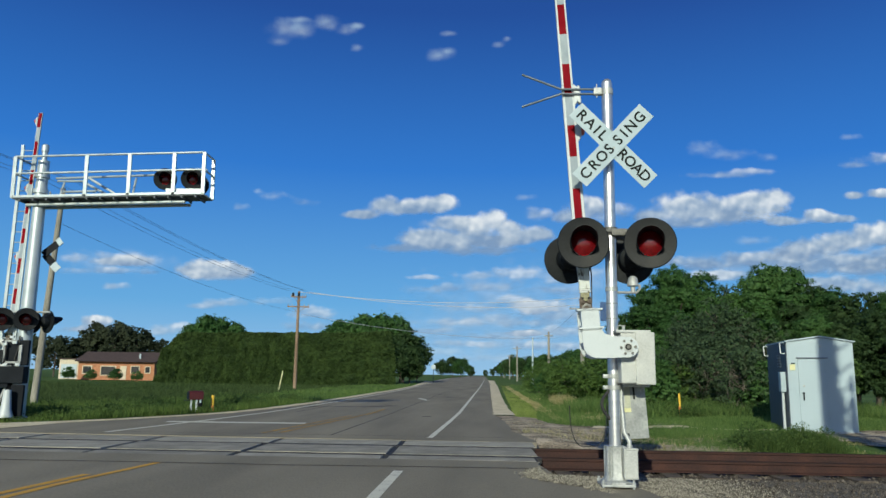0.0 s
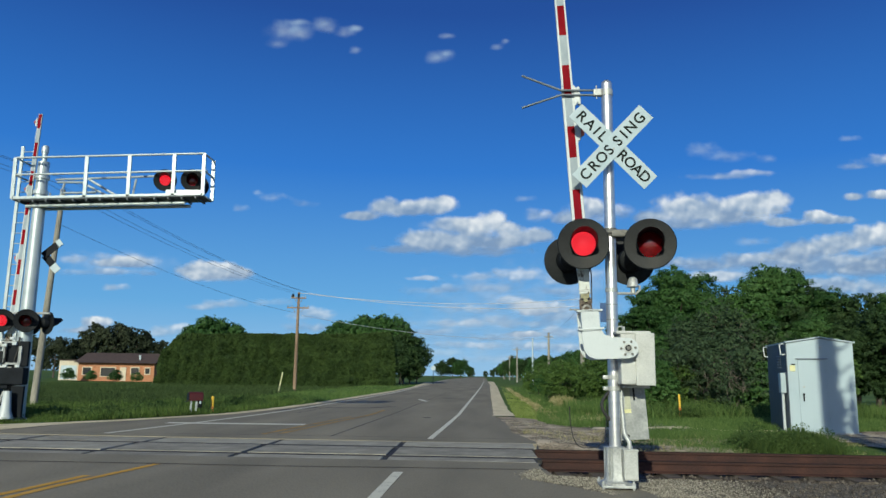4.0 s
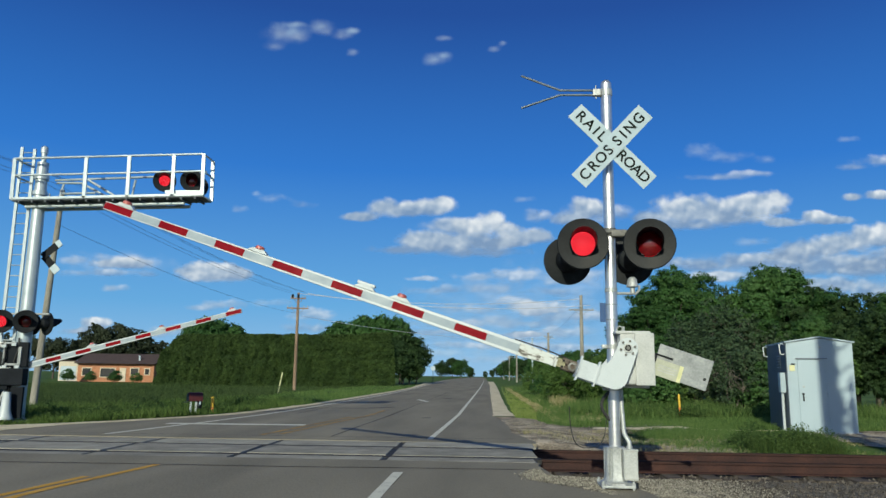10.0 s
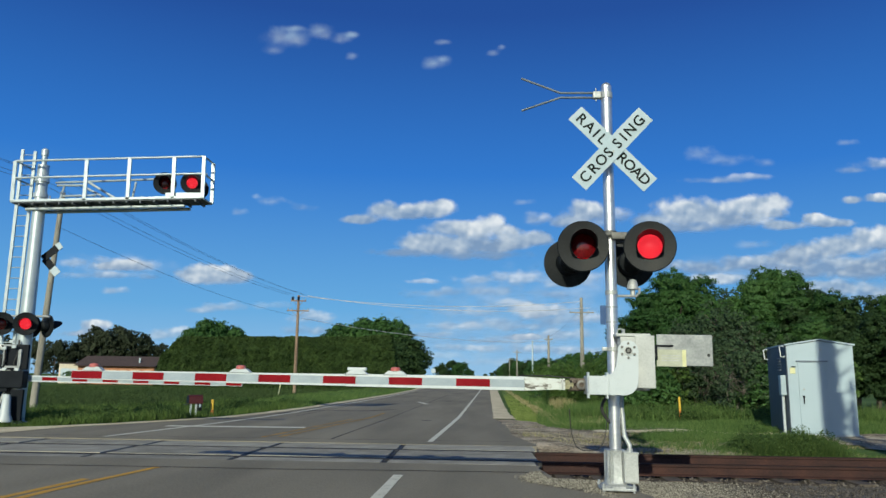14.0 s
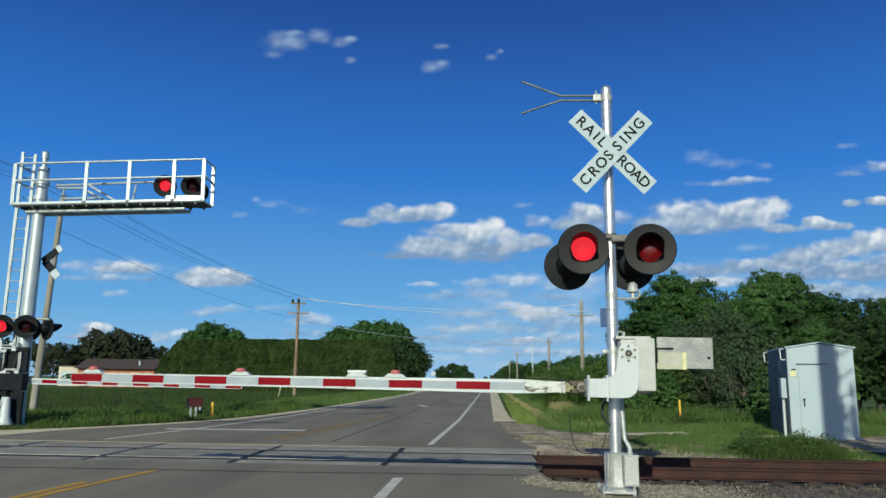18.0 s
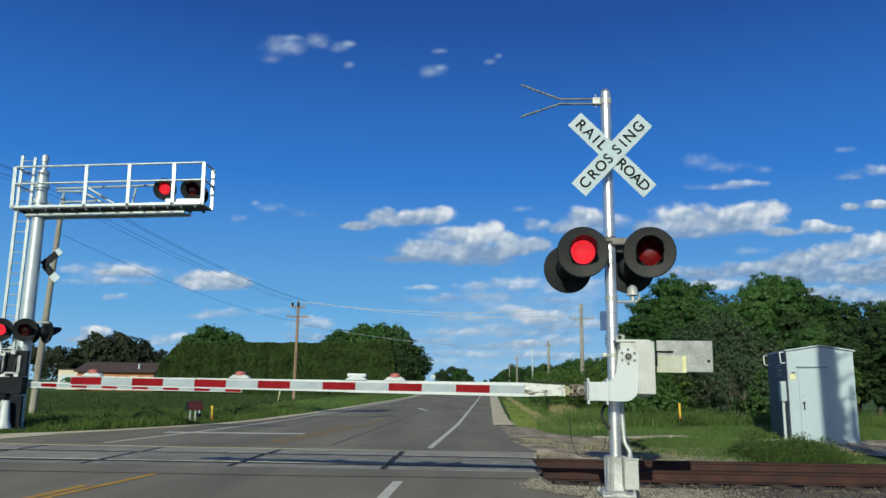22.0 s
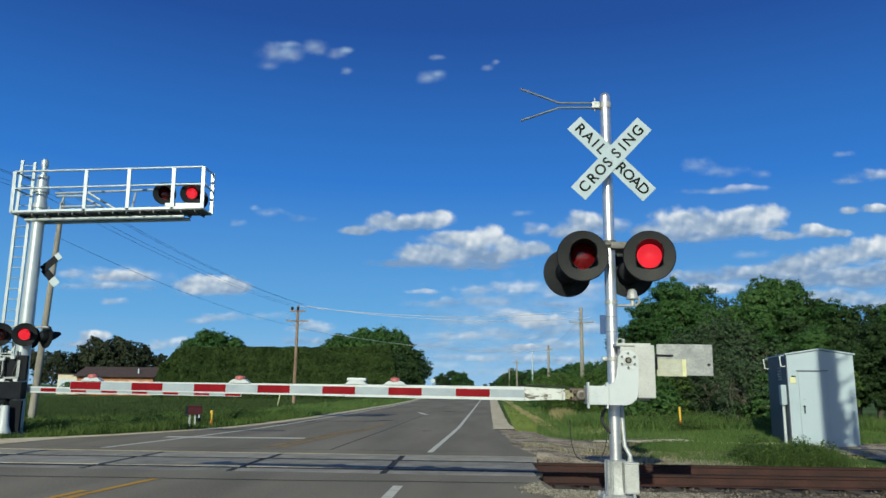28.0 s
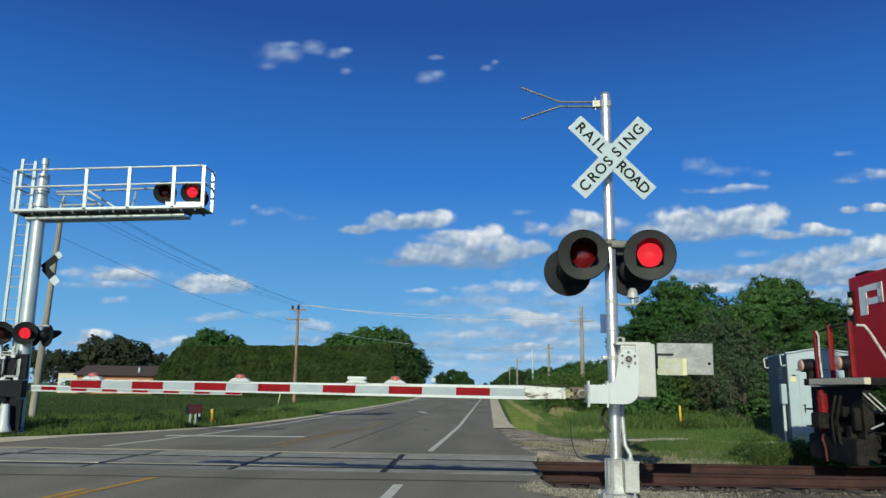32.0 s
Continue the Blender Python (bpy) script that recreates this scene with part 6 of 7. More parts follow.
# ---- poles, wires, posts, house ----
def utility_pole(x, y, h, arms, mat, label, lean=0.0, gear=False, arm_turn=0.0, thick=0.155):
    t = thing("utility_pole", label, "utility pole", Matrix.Translation((x, y, float(ground_z(x, y)) - 0.2)) @ pose(0, 0, 0, 0, lean, 0))
    bm = bmesh.new()
    rod(bm, (0, 0, 0), (0, 0, h + 0.2), thick, thick * 0.68, 14)
    part("pole", bm, mat, t)
    for z, w in arms:
        turn = pose(0, 0, 0, 0, 0, arm_turn)
        bm = bmesh.new()
        box(bm, (0, -0.14, z), (w, 0.09, 0.11), 0.01, turn)
        arm = part("crossarm", bm, mat, t)
        for k in (-1, -0.6, 0.6, 1):
            bm = bmesh.new()
            c = turn @ Vector((k * w * 0.46, -0.14, z + 0.05))
            lathe(bm, [(0.02, 0), (0.02, 0.05), (0.045, 0.07), (0.035, 0.10), (0.045, 0.12), (0.02, 0.16), (0, 0.16)], 10, Matrix.Translation(c))
            part("insulator", bm, M["galv"], arm)
        for k in (-1, 1):
            bm = bmesh.new()
            pipe(bm, [turn @ Vector((0, -0.1, z - 0.55)), turn @ Vector((k * w * 0.28, -0.1, z - 0.05))], 0.018, 6)
            part("arm_brace", bm, mat, arm)
    if gear:
        for k in (-0.45, 0.05):
            bm = bmesh.new()
            rod(bm, (k, -0.2, h - 0.25), (k, -0.2, h + 0.05), 0.10, seg=10)
            part("cutout", bm, M["black_metal"], t, "dark cutout switch")
    return t


utility_pole(-18.95, 31.0, 9.6, [(9.35, 1.7)], M["pole_wood"], "weathered grey wooden utility pole with a crossarm", 2.0, arm_turn=20)
utility_pole(-15.8, 63.0, 8.5, [(8.2, 1.3), (7.35, 1.85)], M["pole_brown"], "brown wooden utility pole with two crossarms", gear=True, arm_turn=10)
for px, y, h, arms in ((1026, 70, 9.1, [(7.9, 2.3)]), (968, 105, 7.6, [(7.2, 1.2)]), (913, 175, 8.0, [(7.7, 2.0)]), (900, 230, 7.5, [(7.2, 2)]), (890, 300, 7.5, [(7.2, 2)])):
    utility_pole((px - 850) / 1305 * y, y, h, arms, M["pole_wood"], "wooden utility pole with a crossarm beside the road", thick=0.21)
utility_pole((940 - 850) / 1305 * 116, 116, 7.4, [], M["sign_white"], "plain pale pole beside the road")


def wire(a, b, sag, r=0.008, mat="wire", label="thin overhead power line"):
    a, b = Vector(a), Vector(b)
    bm = bmesh.new()
    pts = [a.lerp(b, i / 16) - Vector((0, 0, sag * 4 * (i / 16) * (1 - i / 16))) for i in range(17)]
    pipe(bm, pts, r, 5)
    solid("power_line", bm, M[mat], label, "power line", group="overhead wires")


for dx, dz in ((-0.75, 0.0), (-0.4, 0.05), (0.45, 0.05), (0.75, 0.0)):
    wire((-18.6 + dx, 30.9, 9.45 + dz), (-15.8 + dx, 62.9, 8.2 + dz), 0.45)
    wire((-18.6 + dx, 30.9, 9.45 + dz), (-22.5 + dx, -4.0, 10.2 + dz), 0.5)
wire((-18.6, 31.0, 7.6), (-15.8, 63, 6.4), 0.5)
wire((-15.8, 63, 8.15), (9.5, 70, 8.6), 0.7, 0.022, "wire_bright")
wire((-15.0, 63, 8.15), (10.3, 70, 8.0), 0.75, 0.022, "wire_bright")
wire((-15.4, 63, 6.2), (9.6, 96, 6.2), 0.8, 0.018, "wire_bright")
wire((9.6, 70, 8.2), (9.5, 105, 7.2), 0.4)


def mailbox():
    t = thing("mailbox", "faded red mailbox with open black front on two white posts", "mailbox", pose(-8.84, 22.9, -0.06, 0, 0, 38) @ Matrix.Diagonal((0.82, 0.85, 0.92, 1)))
    bm = bmesh.new()
    prof = [(-0.15, 0.0), (0.15, 0.0), (0.15, 0.16)] + [(0.15 * math.cos(radians(a)), 0.16 + 0.13 * math.sin(radians(a))) for a in range(20, 180, 20)] + [(-0.15, 0.16)]
    prism(bm, prof, 0.52, Matrix.Translation((0, 0, 0.48)) @ pose(0, 0, 0, 0, 0, 90))
    part("box", bm, M["box_red"], t)
    # the box is solid: a black plate paints the shaded hollow of its front
    bm = bmesh.new()
    prism(bm, [(x * 0.92, z * 0.92 + 0.01) for x, z in prof], 0.02, Matrix.Translation((-0.262, 0, 0.48)) @ pose(0, 0, 0, 0, 0, 90))
    part("opening", bm, M["black_metal"], t, "black plate for the shaded open front")
    bm = bmesh.new()
    box(bm, (-0.31, 0, 0.45), (0.14, 0.28, 0.02), 0.004, None)
    part("lid", bm, M["black_metal"], t, "hanging open lid")
    for x in (-0.16, 0.04):
        bm = bmesh.new()
        box(bm, (x, -0.05, 0.22), (0.06, 0.06, 0.56), 0.006)
        part("post", bm, M["white_metal"], t, "white post")
    bm = bmesh.new()
    box(bm, (0.16, -0.02, 0.36), (0.16, 0.2, 0.24), 0.02)
    part("paper_box", bm, M["black_metal"], t, "dark newspaper box")
    bm = bmesh.new()
    box(bm, (0.16, -0.125, 0.42), (0.07, 0.008, 0.10), 0.0)
    part("paper_label", bm, M["sign_white"], t)


mailbox()


def marker(x, y, h, r, mat, base_mat, label, lean=0.0):
    t = thing("marker_post", label, "marker post", Matrix.Translation((x, y, float(ground_z(x, y)))) @ pose(0, 0, 0, 0, lean))
    bm = bmesh.new()
    rod(bm, (0, 0, -0.1), (0, 0, h), r, r, 12)
    lathe(bm, [(r, h), (r * 0.7, h + r * 0.6), (0, h + r * 0.8)], 12)
    part("post", bm, mat, t)
    if base_mat:
        bm = bmesh.new()
        rod(bm, (0, 0, -0.05), (0, 0, h * 0.45), r * 1.15, r * 1.1, 12)
        part("sleeve", bm, base_mat, t, "orange sleeve")


marker(-8.50, 23.5, 0.52, 0.05, M["yellow_post"], M["orange_post"], "yellow and orange utility marker post by the road")
marker(7.38, 28.3, 0.67 - float(ground_z(7.38, 28.3)), 0.042, M["yellow_post"], M["orange_post"], "yellow and orange gas marker post in the grass", -2)
marker(-14.2, 52.0, 1.55, 0.045, M["yellow_label"], None, "slim pale yellow post leaning at the field edge", 10)
t = thing("road_sign", "small round sign seen from behind on a dark post", "road sign", pose(-7.12, 112, 0.0))
part("post", rod(bmesh.new(), (0, 0, -0.6), (0, 0, 2.5), 0.045, seg=8), M["black_metal"], t)
part("disc", lathe(bmesh.new(), [(0, 0), (0.36, 0), (0.36, 0.02), (0, 0.02)], 24, Matrix.Translation((0, -0.08, 2.36)) @ FACE), M["sign_white"], t, "pale round plate")


def house():
    t = thing("house", "low orange brick house with a dark brown shingle roof", "house", pose(-55.9, 112.0, -0.2, 0, 0, 4))
    bm = bmesh.new()
    box(bm, (0, 3.5, 1.35), (11.6, 7.0, 2.9))
    part("wall", bm, M["brick"], t, "orange brick walls")
    bm = bmesh.new()
    prism(bm, [(-4.3, 2.65), (4.3, 2.65), (0, 4.25)], 12.4, Matrix.Translation((0, 3.5, 0)) @ pose(0, 0, 0, 0, 0, 90))
    roof = part("roof", bm, M["roof"], t, "dark brown shingle roof")
    bm = bmesh.new()
    box(bm, (3.2, 0.8, 3.55), (0.22, 0.22, 0.8), 0.02)
    part("chimney", bm, M["sign_white"], roof, "slim pale chimney")
    for x, w, h, z in ((-4.4, 1.5, 1.3, 1.4), (-1.2, 2.4, 1.5, 1.3), (2.9, 1.4, 1.2, 1.5), (4.8, 0.9, 1.1, 1.5)):
        bm = bmesh.new()
        box(bm, (x, -0.04, z), (w, 0.12, h), 0.02)
        win = part("window", bm, M["cream"], t, "cream window frame")
        bm = bmesh.new()
        box(bm, (x, -0.09, z), (w - 0.25, 0.06, h - 0.25), 0.01)
        part("pane", bm, M["glass_dark"], win)
    bm = bmesh.new()
    box(bm, (1.1, -0.05, 1.0), (0.95, 0.1, 2.05), 0.02)
    part("door", bm, M["cream"], t, "cream front door")
    bm = bmesh.new()
    box(bm, (-7.45, 3.0, 1.45), (3.0, 5.0, 3.0))
    part("annex", bm, M["cream"], t, "cream flat-roofed garage")
    bm = bmesh.new()
    box(bm, (-7.45, 3.0, 3.0), (3.2, 5.3, 0.14), 0.02)
    part("annex_roof", bm, M["roof"], t)
    bm = bmesh.new()
    box(bm, (-7.45, 0.46, 1.15), (2.4, 0.06, 2.1), 0.01)
    part("garage_door", bm, M["sign_white"], t, "white garage door")


house()
for px, y, k, s in ((112, 108, 1, 0.9), (153, 107, 1, 0.75), (198, 106, 1, 0.85), (236, 106, 1, 0.7)):
    plant(SHRUB[k], "shrub", "rounded dark shrub before the brick house", (px - 850) / 1305 * y, y, s, 40 * px, "shrubs at the house", category="shrub")


# ---- clouds: far soft backdrop pieces that drift ----
def cloud_material(name, opacity, soft, ragged, grain, flat=1.5, lift=-0.03, white=(0.84, 0.89, 0.91)):
    """A cloud whose body follows the mesh's density, broken up by noise: crisp, bright billows above, softer and greyer below."""
    m = bpy.data.materials.new(name)
    m.use_nodes = True
    n, l = m.node_tree.nodes, m.node_tree.links
    n.remove(n["Principled BSDF"])

    def calc(op, a, b=None, c=None):
        k = n.new("ShaderNodeMath")
        k.operation = op
        for i, v in enumerate((a, b, c)):
            if isinstance(v, (int, float)):
                k.inputs[i].default_value = v
            elif v is not None:
                l.new(v, k.inputs[i])
        return k.outputs[0]

    tc, sep = n.new("ShaderNodeTexCoord"), n.new("ShaderNodeSeparateXYZ")
    l.new(tc.outputs["Generated"], sep.inputs[0])
    body = n.new("ShaderNodeAttribute")
    body.attribute_name = "thickness"
    which = calc("MULTIPLY", n.new("ShaderNodeObjectInfo").outputs["Random"], 90.0)

    def noise(shift, detail=6, size=1.0):
        mp, tex = n.new("ShaderNodeMapping"), n.new("ShaderNodeTexNoise")
        mp.inputs["Location"].default_value, mp.inputs["Scale"].default_value = (*shift, 0), (1.0, flat, 1.0)
        tex.noise_dimensions = "4D"
        tex.inputs["Scale"].default_value, tex.inputs["Detail"].default_value, tex.inputs["Roughness"].default_value = grain * size, detail, 0.50
        l.new(tc.outputs["Object"], mp.inputs[0])
        l.new(mp.outputs[0], tex.inputs["Vector"])
        l.new(which, tex.inputs["W"])
        return tex.outputs[0]

    here = noise((0, 0))
    low, above = noise((0, 0), 2.5, 0.8), noise((-0.12 / grain, 0.26 / grain), 2.5, 0.8)
    full = calc("ADD", body.outputs["Fac"], calc("MULTIPLY_ADD", here, ragged, -0.5 * ragged))
    mr = n.new("ShaderNodeMapRange")
    mr.interpolation_type = "SMOOTHSTEP"
    mr.inputs["From Min"].default_value, mr.inputs["To Max"].default_value = 0.43, opacity
    l.new(calc("MULTIPLY_ADD", sep.outputs[1], -0.5 * soft, 0.43 + 1.25 * soft), mr.inputs["From Max"])
    l.new(full, mr.inputs[0])
    # shading painted into the glow: thick parts grey below, billows facing up and sunward white
    light = calc("ADD", calc("MULTIPLY_ADD", sep.outputs[1], 0.82, lift), calc("MULTIPLY", calc("SUBTRACT", low, above), 1.7))
    ramp = n.new("ShaderNodeValToRGB")
    e = ramp.color_ramp.elements
    e[0].position, e[1].position = 0.12, 0.72
    e[0].color, e[1].color = (0.22, 0.34, 0.52, 1), (*white, 1)
    e.new(0.40).color = (0.43, 0.54, 0.66, 1)
    l.new(light, ramp.inputs[0])
    em, tr, mx = n.new("ShaderNodeEmission"), n.new("ShaderNodeBsdfTransparent"), n.new("ShaderNodeMixShader")
    l.new(ramp.outputs[0], em.inputs[0])
    em.inputs[1].default_value = 0.96
    l.new(mr.outputs[0], mx.inputs[0])
    l.new(tr.outputs[0], mx.inputs[1])
    l.new(em.outputs[0], mx.inputs[2])
    l.new(mx.outputs[0], n["Material Output"].inputs[0])
    return m


CLOUD = {"grey": cloud_material("cloud_shaded_grey", 0.85, 0.40, 0.85, 0.0105, 1.3, -0.20), "haze": cloud_material("cloud_haze", 0.42, 0.9, 0.9, 0.008), "full": cloud_material("cloud_full", 0.94, 0.30, 0.72, 0.0115, 1.1), "thin": cloud_material("cloud_thin", 0.60, 0.52, 1.05, 0.0105),
         "veil": cloud_material("cloud_veil", 0.62, 0.80, 0.7, 0.012, 1.2, 0.1, (0.50, 0.68, 0.80)), "faint": cloud_material("cloud_faint", 0.36, 0.60, 0.95, 0.013, 1.4, 0.05, (0.58, 0.74, 0.85))}
AXIS = aim(9.9, 0.75, 3.0)
CLOUDS = []
FAR_SKY = 3000.0


def cloud(kind, *lobes):
    """One cloud, a sheet in the far sky; each lobe gives the bearing, the drop, the half width and the half height, in 1305ths of the distance about the view's axis."""
    q = np.array(lobes, float)
    u, v = (q[:, 0] - 784) / 1305, (441 - q[:, 1]) / 1305
    a, b = 1.08 * q[:, 2] / 1305, 1.16 * q[:, 3] / 1305
    lo, hi = np.array([(u - 1.9 * a).min(), (v - 1.9 * b).min()]), np.array([(u + 1.9 * a).max(), (v + 1.9 * b).max()])
    mid, ext = (lo + hi) / 2, hi - lo
    xs = np.linspace(-ext[0] / 2, ext[0] / 2, int(ext[0] * 1305 / 5) + 4)
    ys = np.linspace(-ext[1] / 2, ext[1] / 2, int(ext[1] * 1305 / 3.5) + 4)
    far = FAR_SKY + 14 * len(CLOUDS)
    me = grid_mesh("cloud", xs * far, ys * far, lambda X, Y: 0 * X, CLOUD[kind])
    X, Y = np.meshgrid(xs + mid[0], ys + mid[1])
    total = np.zeros(X.shape)
    for i in range(len(q)):
        dy = (Y - v[i]) / b[i]
        d = np.hypot((X - u[i]) / a[i], np.where(dy < 0, 1.25 * dy, dy))
        total += np.exp(7 * np.clip(1.0 - 0.5 * d, -0.5, 1))
    rim = np.minimum(np.minimum(X - lo[0], hi[0] - X) / (0.5 * a.min()), np.minimum(Y - lo[1], hi[1] - Y) / (0.5 * b.min()))
    dens = np.log(total) / 7 - 0.6 * np.clip(1 - rim, 0, 1)
    at = me.attributes.new("thickness", "FLOAT", "POINT")
    at.data.foreach_set("value", dens.ravel().astype(np.float32))
    ob = tagged(new("cloud", me), "white fair-weather cloud" if kind == "full" else "thin wispy or grey-shaded cloud sheet", "cloud", "clouds in the sky", "structure")
    CLOUDS.append((ob, mid[0] * 1000, mid[1] * 1000, far))


# high wisps
cloud("veil", (497, 66, 40, 17), (525, 72, 22, 14), (482, 88, 18, 9), (520, 49, 22, 6))
cloud("veil", (567, 53, 22, 14), (575, 62, 14, 9))
cloud("veil", (600, 69, 20, 10), (622, 60, 14, 6))
cloud("faint", (624, 98, 12, 8))
cloud("veil", (768, 111, 24, 12), (782, 104, 14, 8))
cloud("faint", (786, 73, 16, 6))
cloud("faint", (874, 93, 11, 6), (888, 82, 9, 6))
# heaps before and beside the signal
cloud("full", (635, 388, 36, 8), (676, 371, 24, 15), (715, 378, 45, 12), (762, 371, 36, 14), (785, 363, 20, 12))
cloud("full", (735, 430, 36, 16), (790, 432, 52, 20), (832, 408, 36, 18), (872, 396, 24, 16), (862, 436, 56, 14))
# grey sheet painting the shaded parts of these heaps
cloud("grey", (715, 446, 60, 8), (800, 404, 60, 14), (840, 450, 90, 11))
cloud("full", (895, 412, 30, 14), (942, 424, 32, 13), (905, 432, 40, 11))
cloud("thin", (945, 388, 30, 12))
cloud("full", (1035, 376, 38, 20), (1010, 392, 30, 12))
cloud("thin", (1086, 380, 34, 14), (1060, 392, 40, 10))
cloud("full", (1150, 390, 34, 12), (1208, 374, 50, 24), (1246, 380, 40, 18), (1285, 386, 30, 14), (1322, 362, 34, 15), (1368, 358, 36, 14), (1335, 376, 56, 12))
# grey sheet painting the shaded underside of the heap above
cloud("grey", (1215, 402, 80, 11), (1310, 390, 70, 10))
cloud("full", (1388, 398, 40, 9), (1442, 386, 22, 9), (1468, 394, 40, 8))
cloud("faint", (1240, 272, 30, 14), (1290, 284, 40, 11), (1358, 288, 16, 8))
cloud("thin", (1268, 318, 56, 7), (1330, 311, 34, 6))
cloud("thin", (1550, 290, 44, 10), (1512, 300, 26, 6))
cloud("faint", (1496, 251, 22, 6))
cloud("full", (1510, 353, 20, 8), (1556, 350, 26, 8))
cloud("faint", (925, 357, 20, 6))
# the long bank over the wood
cloud("full", (1400, 456, 42, 14), (1440, 444, 46, 16), (1494, 434, 50, 18), (1556, 422, 46, 20), (1620, 420, 60, 22))
cloud("grey", (1190, 470, 36, 10), (1255, 474, 56, 13), (1320, 466, 60, 12), (1376, 462, 50, 12))
cloud("grey", (1545, 474, 44, 20), (1600, 470, 60, 24), (1500, 482, 30, 10))
cloud("grey", (1440, 476, 80, 16), (1500, 472, 90, 16), (1380, 482, 60, 10))
cloud("grey", (1270, 492, 60, 10), (1480, 508, 80, 14), (1560, 522, 60, 20), (1420, 520, 50, 9))
cloud("faint", (1330, 432, 36, 8))
# over the far verge
cloud("thin", (132, 464, 34, 9), (196, 468, 44, 12), (242, 468, 34, 13), (264, 490, 22, 5))
cloud("full", (205, 471, 40, 9), (246, 470, 26, 9))
cloud("thin", (175, 487, 80, 7))
cloud("thin", (198, 514, 28, 7))
cloud("full", (170, 576, 30, 10), (150, 590, 40, 7))
cloud("thin", (290, 592, 44, 10), (310, 584, 20, 7))
cloud("full", (343, 487, 34, 15), (372, 478, 26, 12), (394, 489, 36, 14), (424, 488, 22, 9))
cloud("thin", (378, 498, 60, 7))
cloud("thin", (390, 543, 38, 9), (350, 548, 28, 6))
cloud("faint", (470, 540, 50, 7))
cloud("faint", (482, 356, 24, 8), (452, 347, 12, 5), (535, 367, 24, 7))
cloud("faint", (420, 375, 16, 7))
# low broken rows down to the horizon, over a pale haze
cloud("haze", (880, 545, 150, 60), (960, 600, 130, 50), (800, 590, 120, 40), (1030, 540, 90, 60))
cloud("haze", (1440, 480, 150, 34), (1540, 470, 90, 44), (1300, 478, 120, 20))
cloud("haze", (200, 475, 110, 24), (380, 492, 70, 20))
cloud("thin", (550, 562, 40, 13), (565, 585, 60, 9))
cloud("thin", (745, 497, 32, 5), (772, 518, 56, 9))
cloud("thin", (850, 494, 44, 9), (872, 514, 60, 11), (925, 490, 54, 12))
cloud("thin", (1000, 500, 50, 11), (1040, 488, 30, 13), (975, 520, 50, 8))
cloud("full", (955, 551, 44, 13), (930, 545, 26, 9))
cloud("thin", (900, 536, 40, 9), (830, 552, 60, 9), (985, 566, 70, 10))
cloud("thin", (868, 571, 56, 10), (940, 577, 80, 9), (1040, 560, 50, 11))
cloud("full", (922, 596, 38, 6))
cloud("thin", (880, 602, 70, 8), (1000, 592, 70, 10))
cloud("thin", (800, 577, 70, 8), (760, 592, 50, 6))
cloud("thin", (850, 616, 80, 8), (950, 618, 80, 8), (1030, 622, 60, 8))
cloud("faint", (880, 640, 110, 8), (1000, 646, 90, 8), (780, 628, 70, 7))


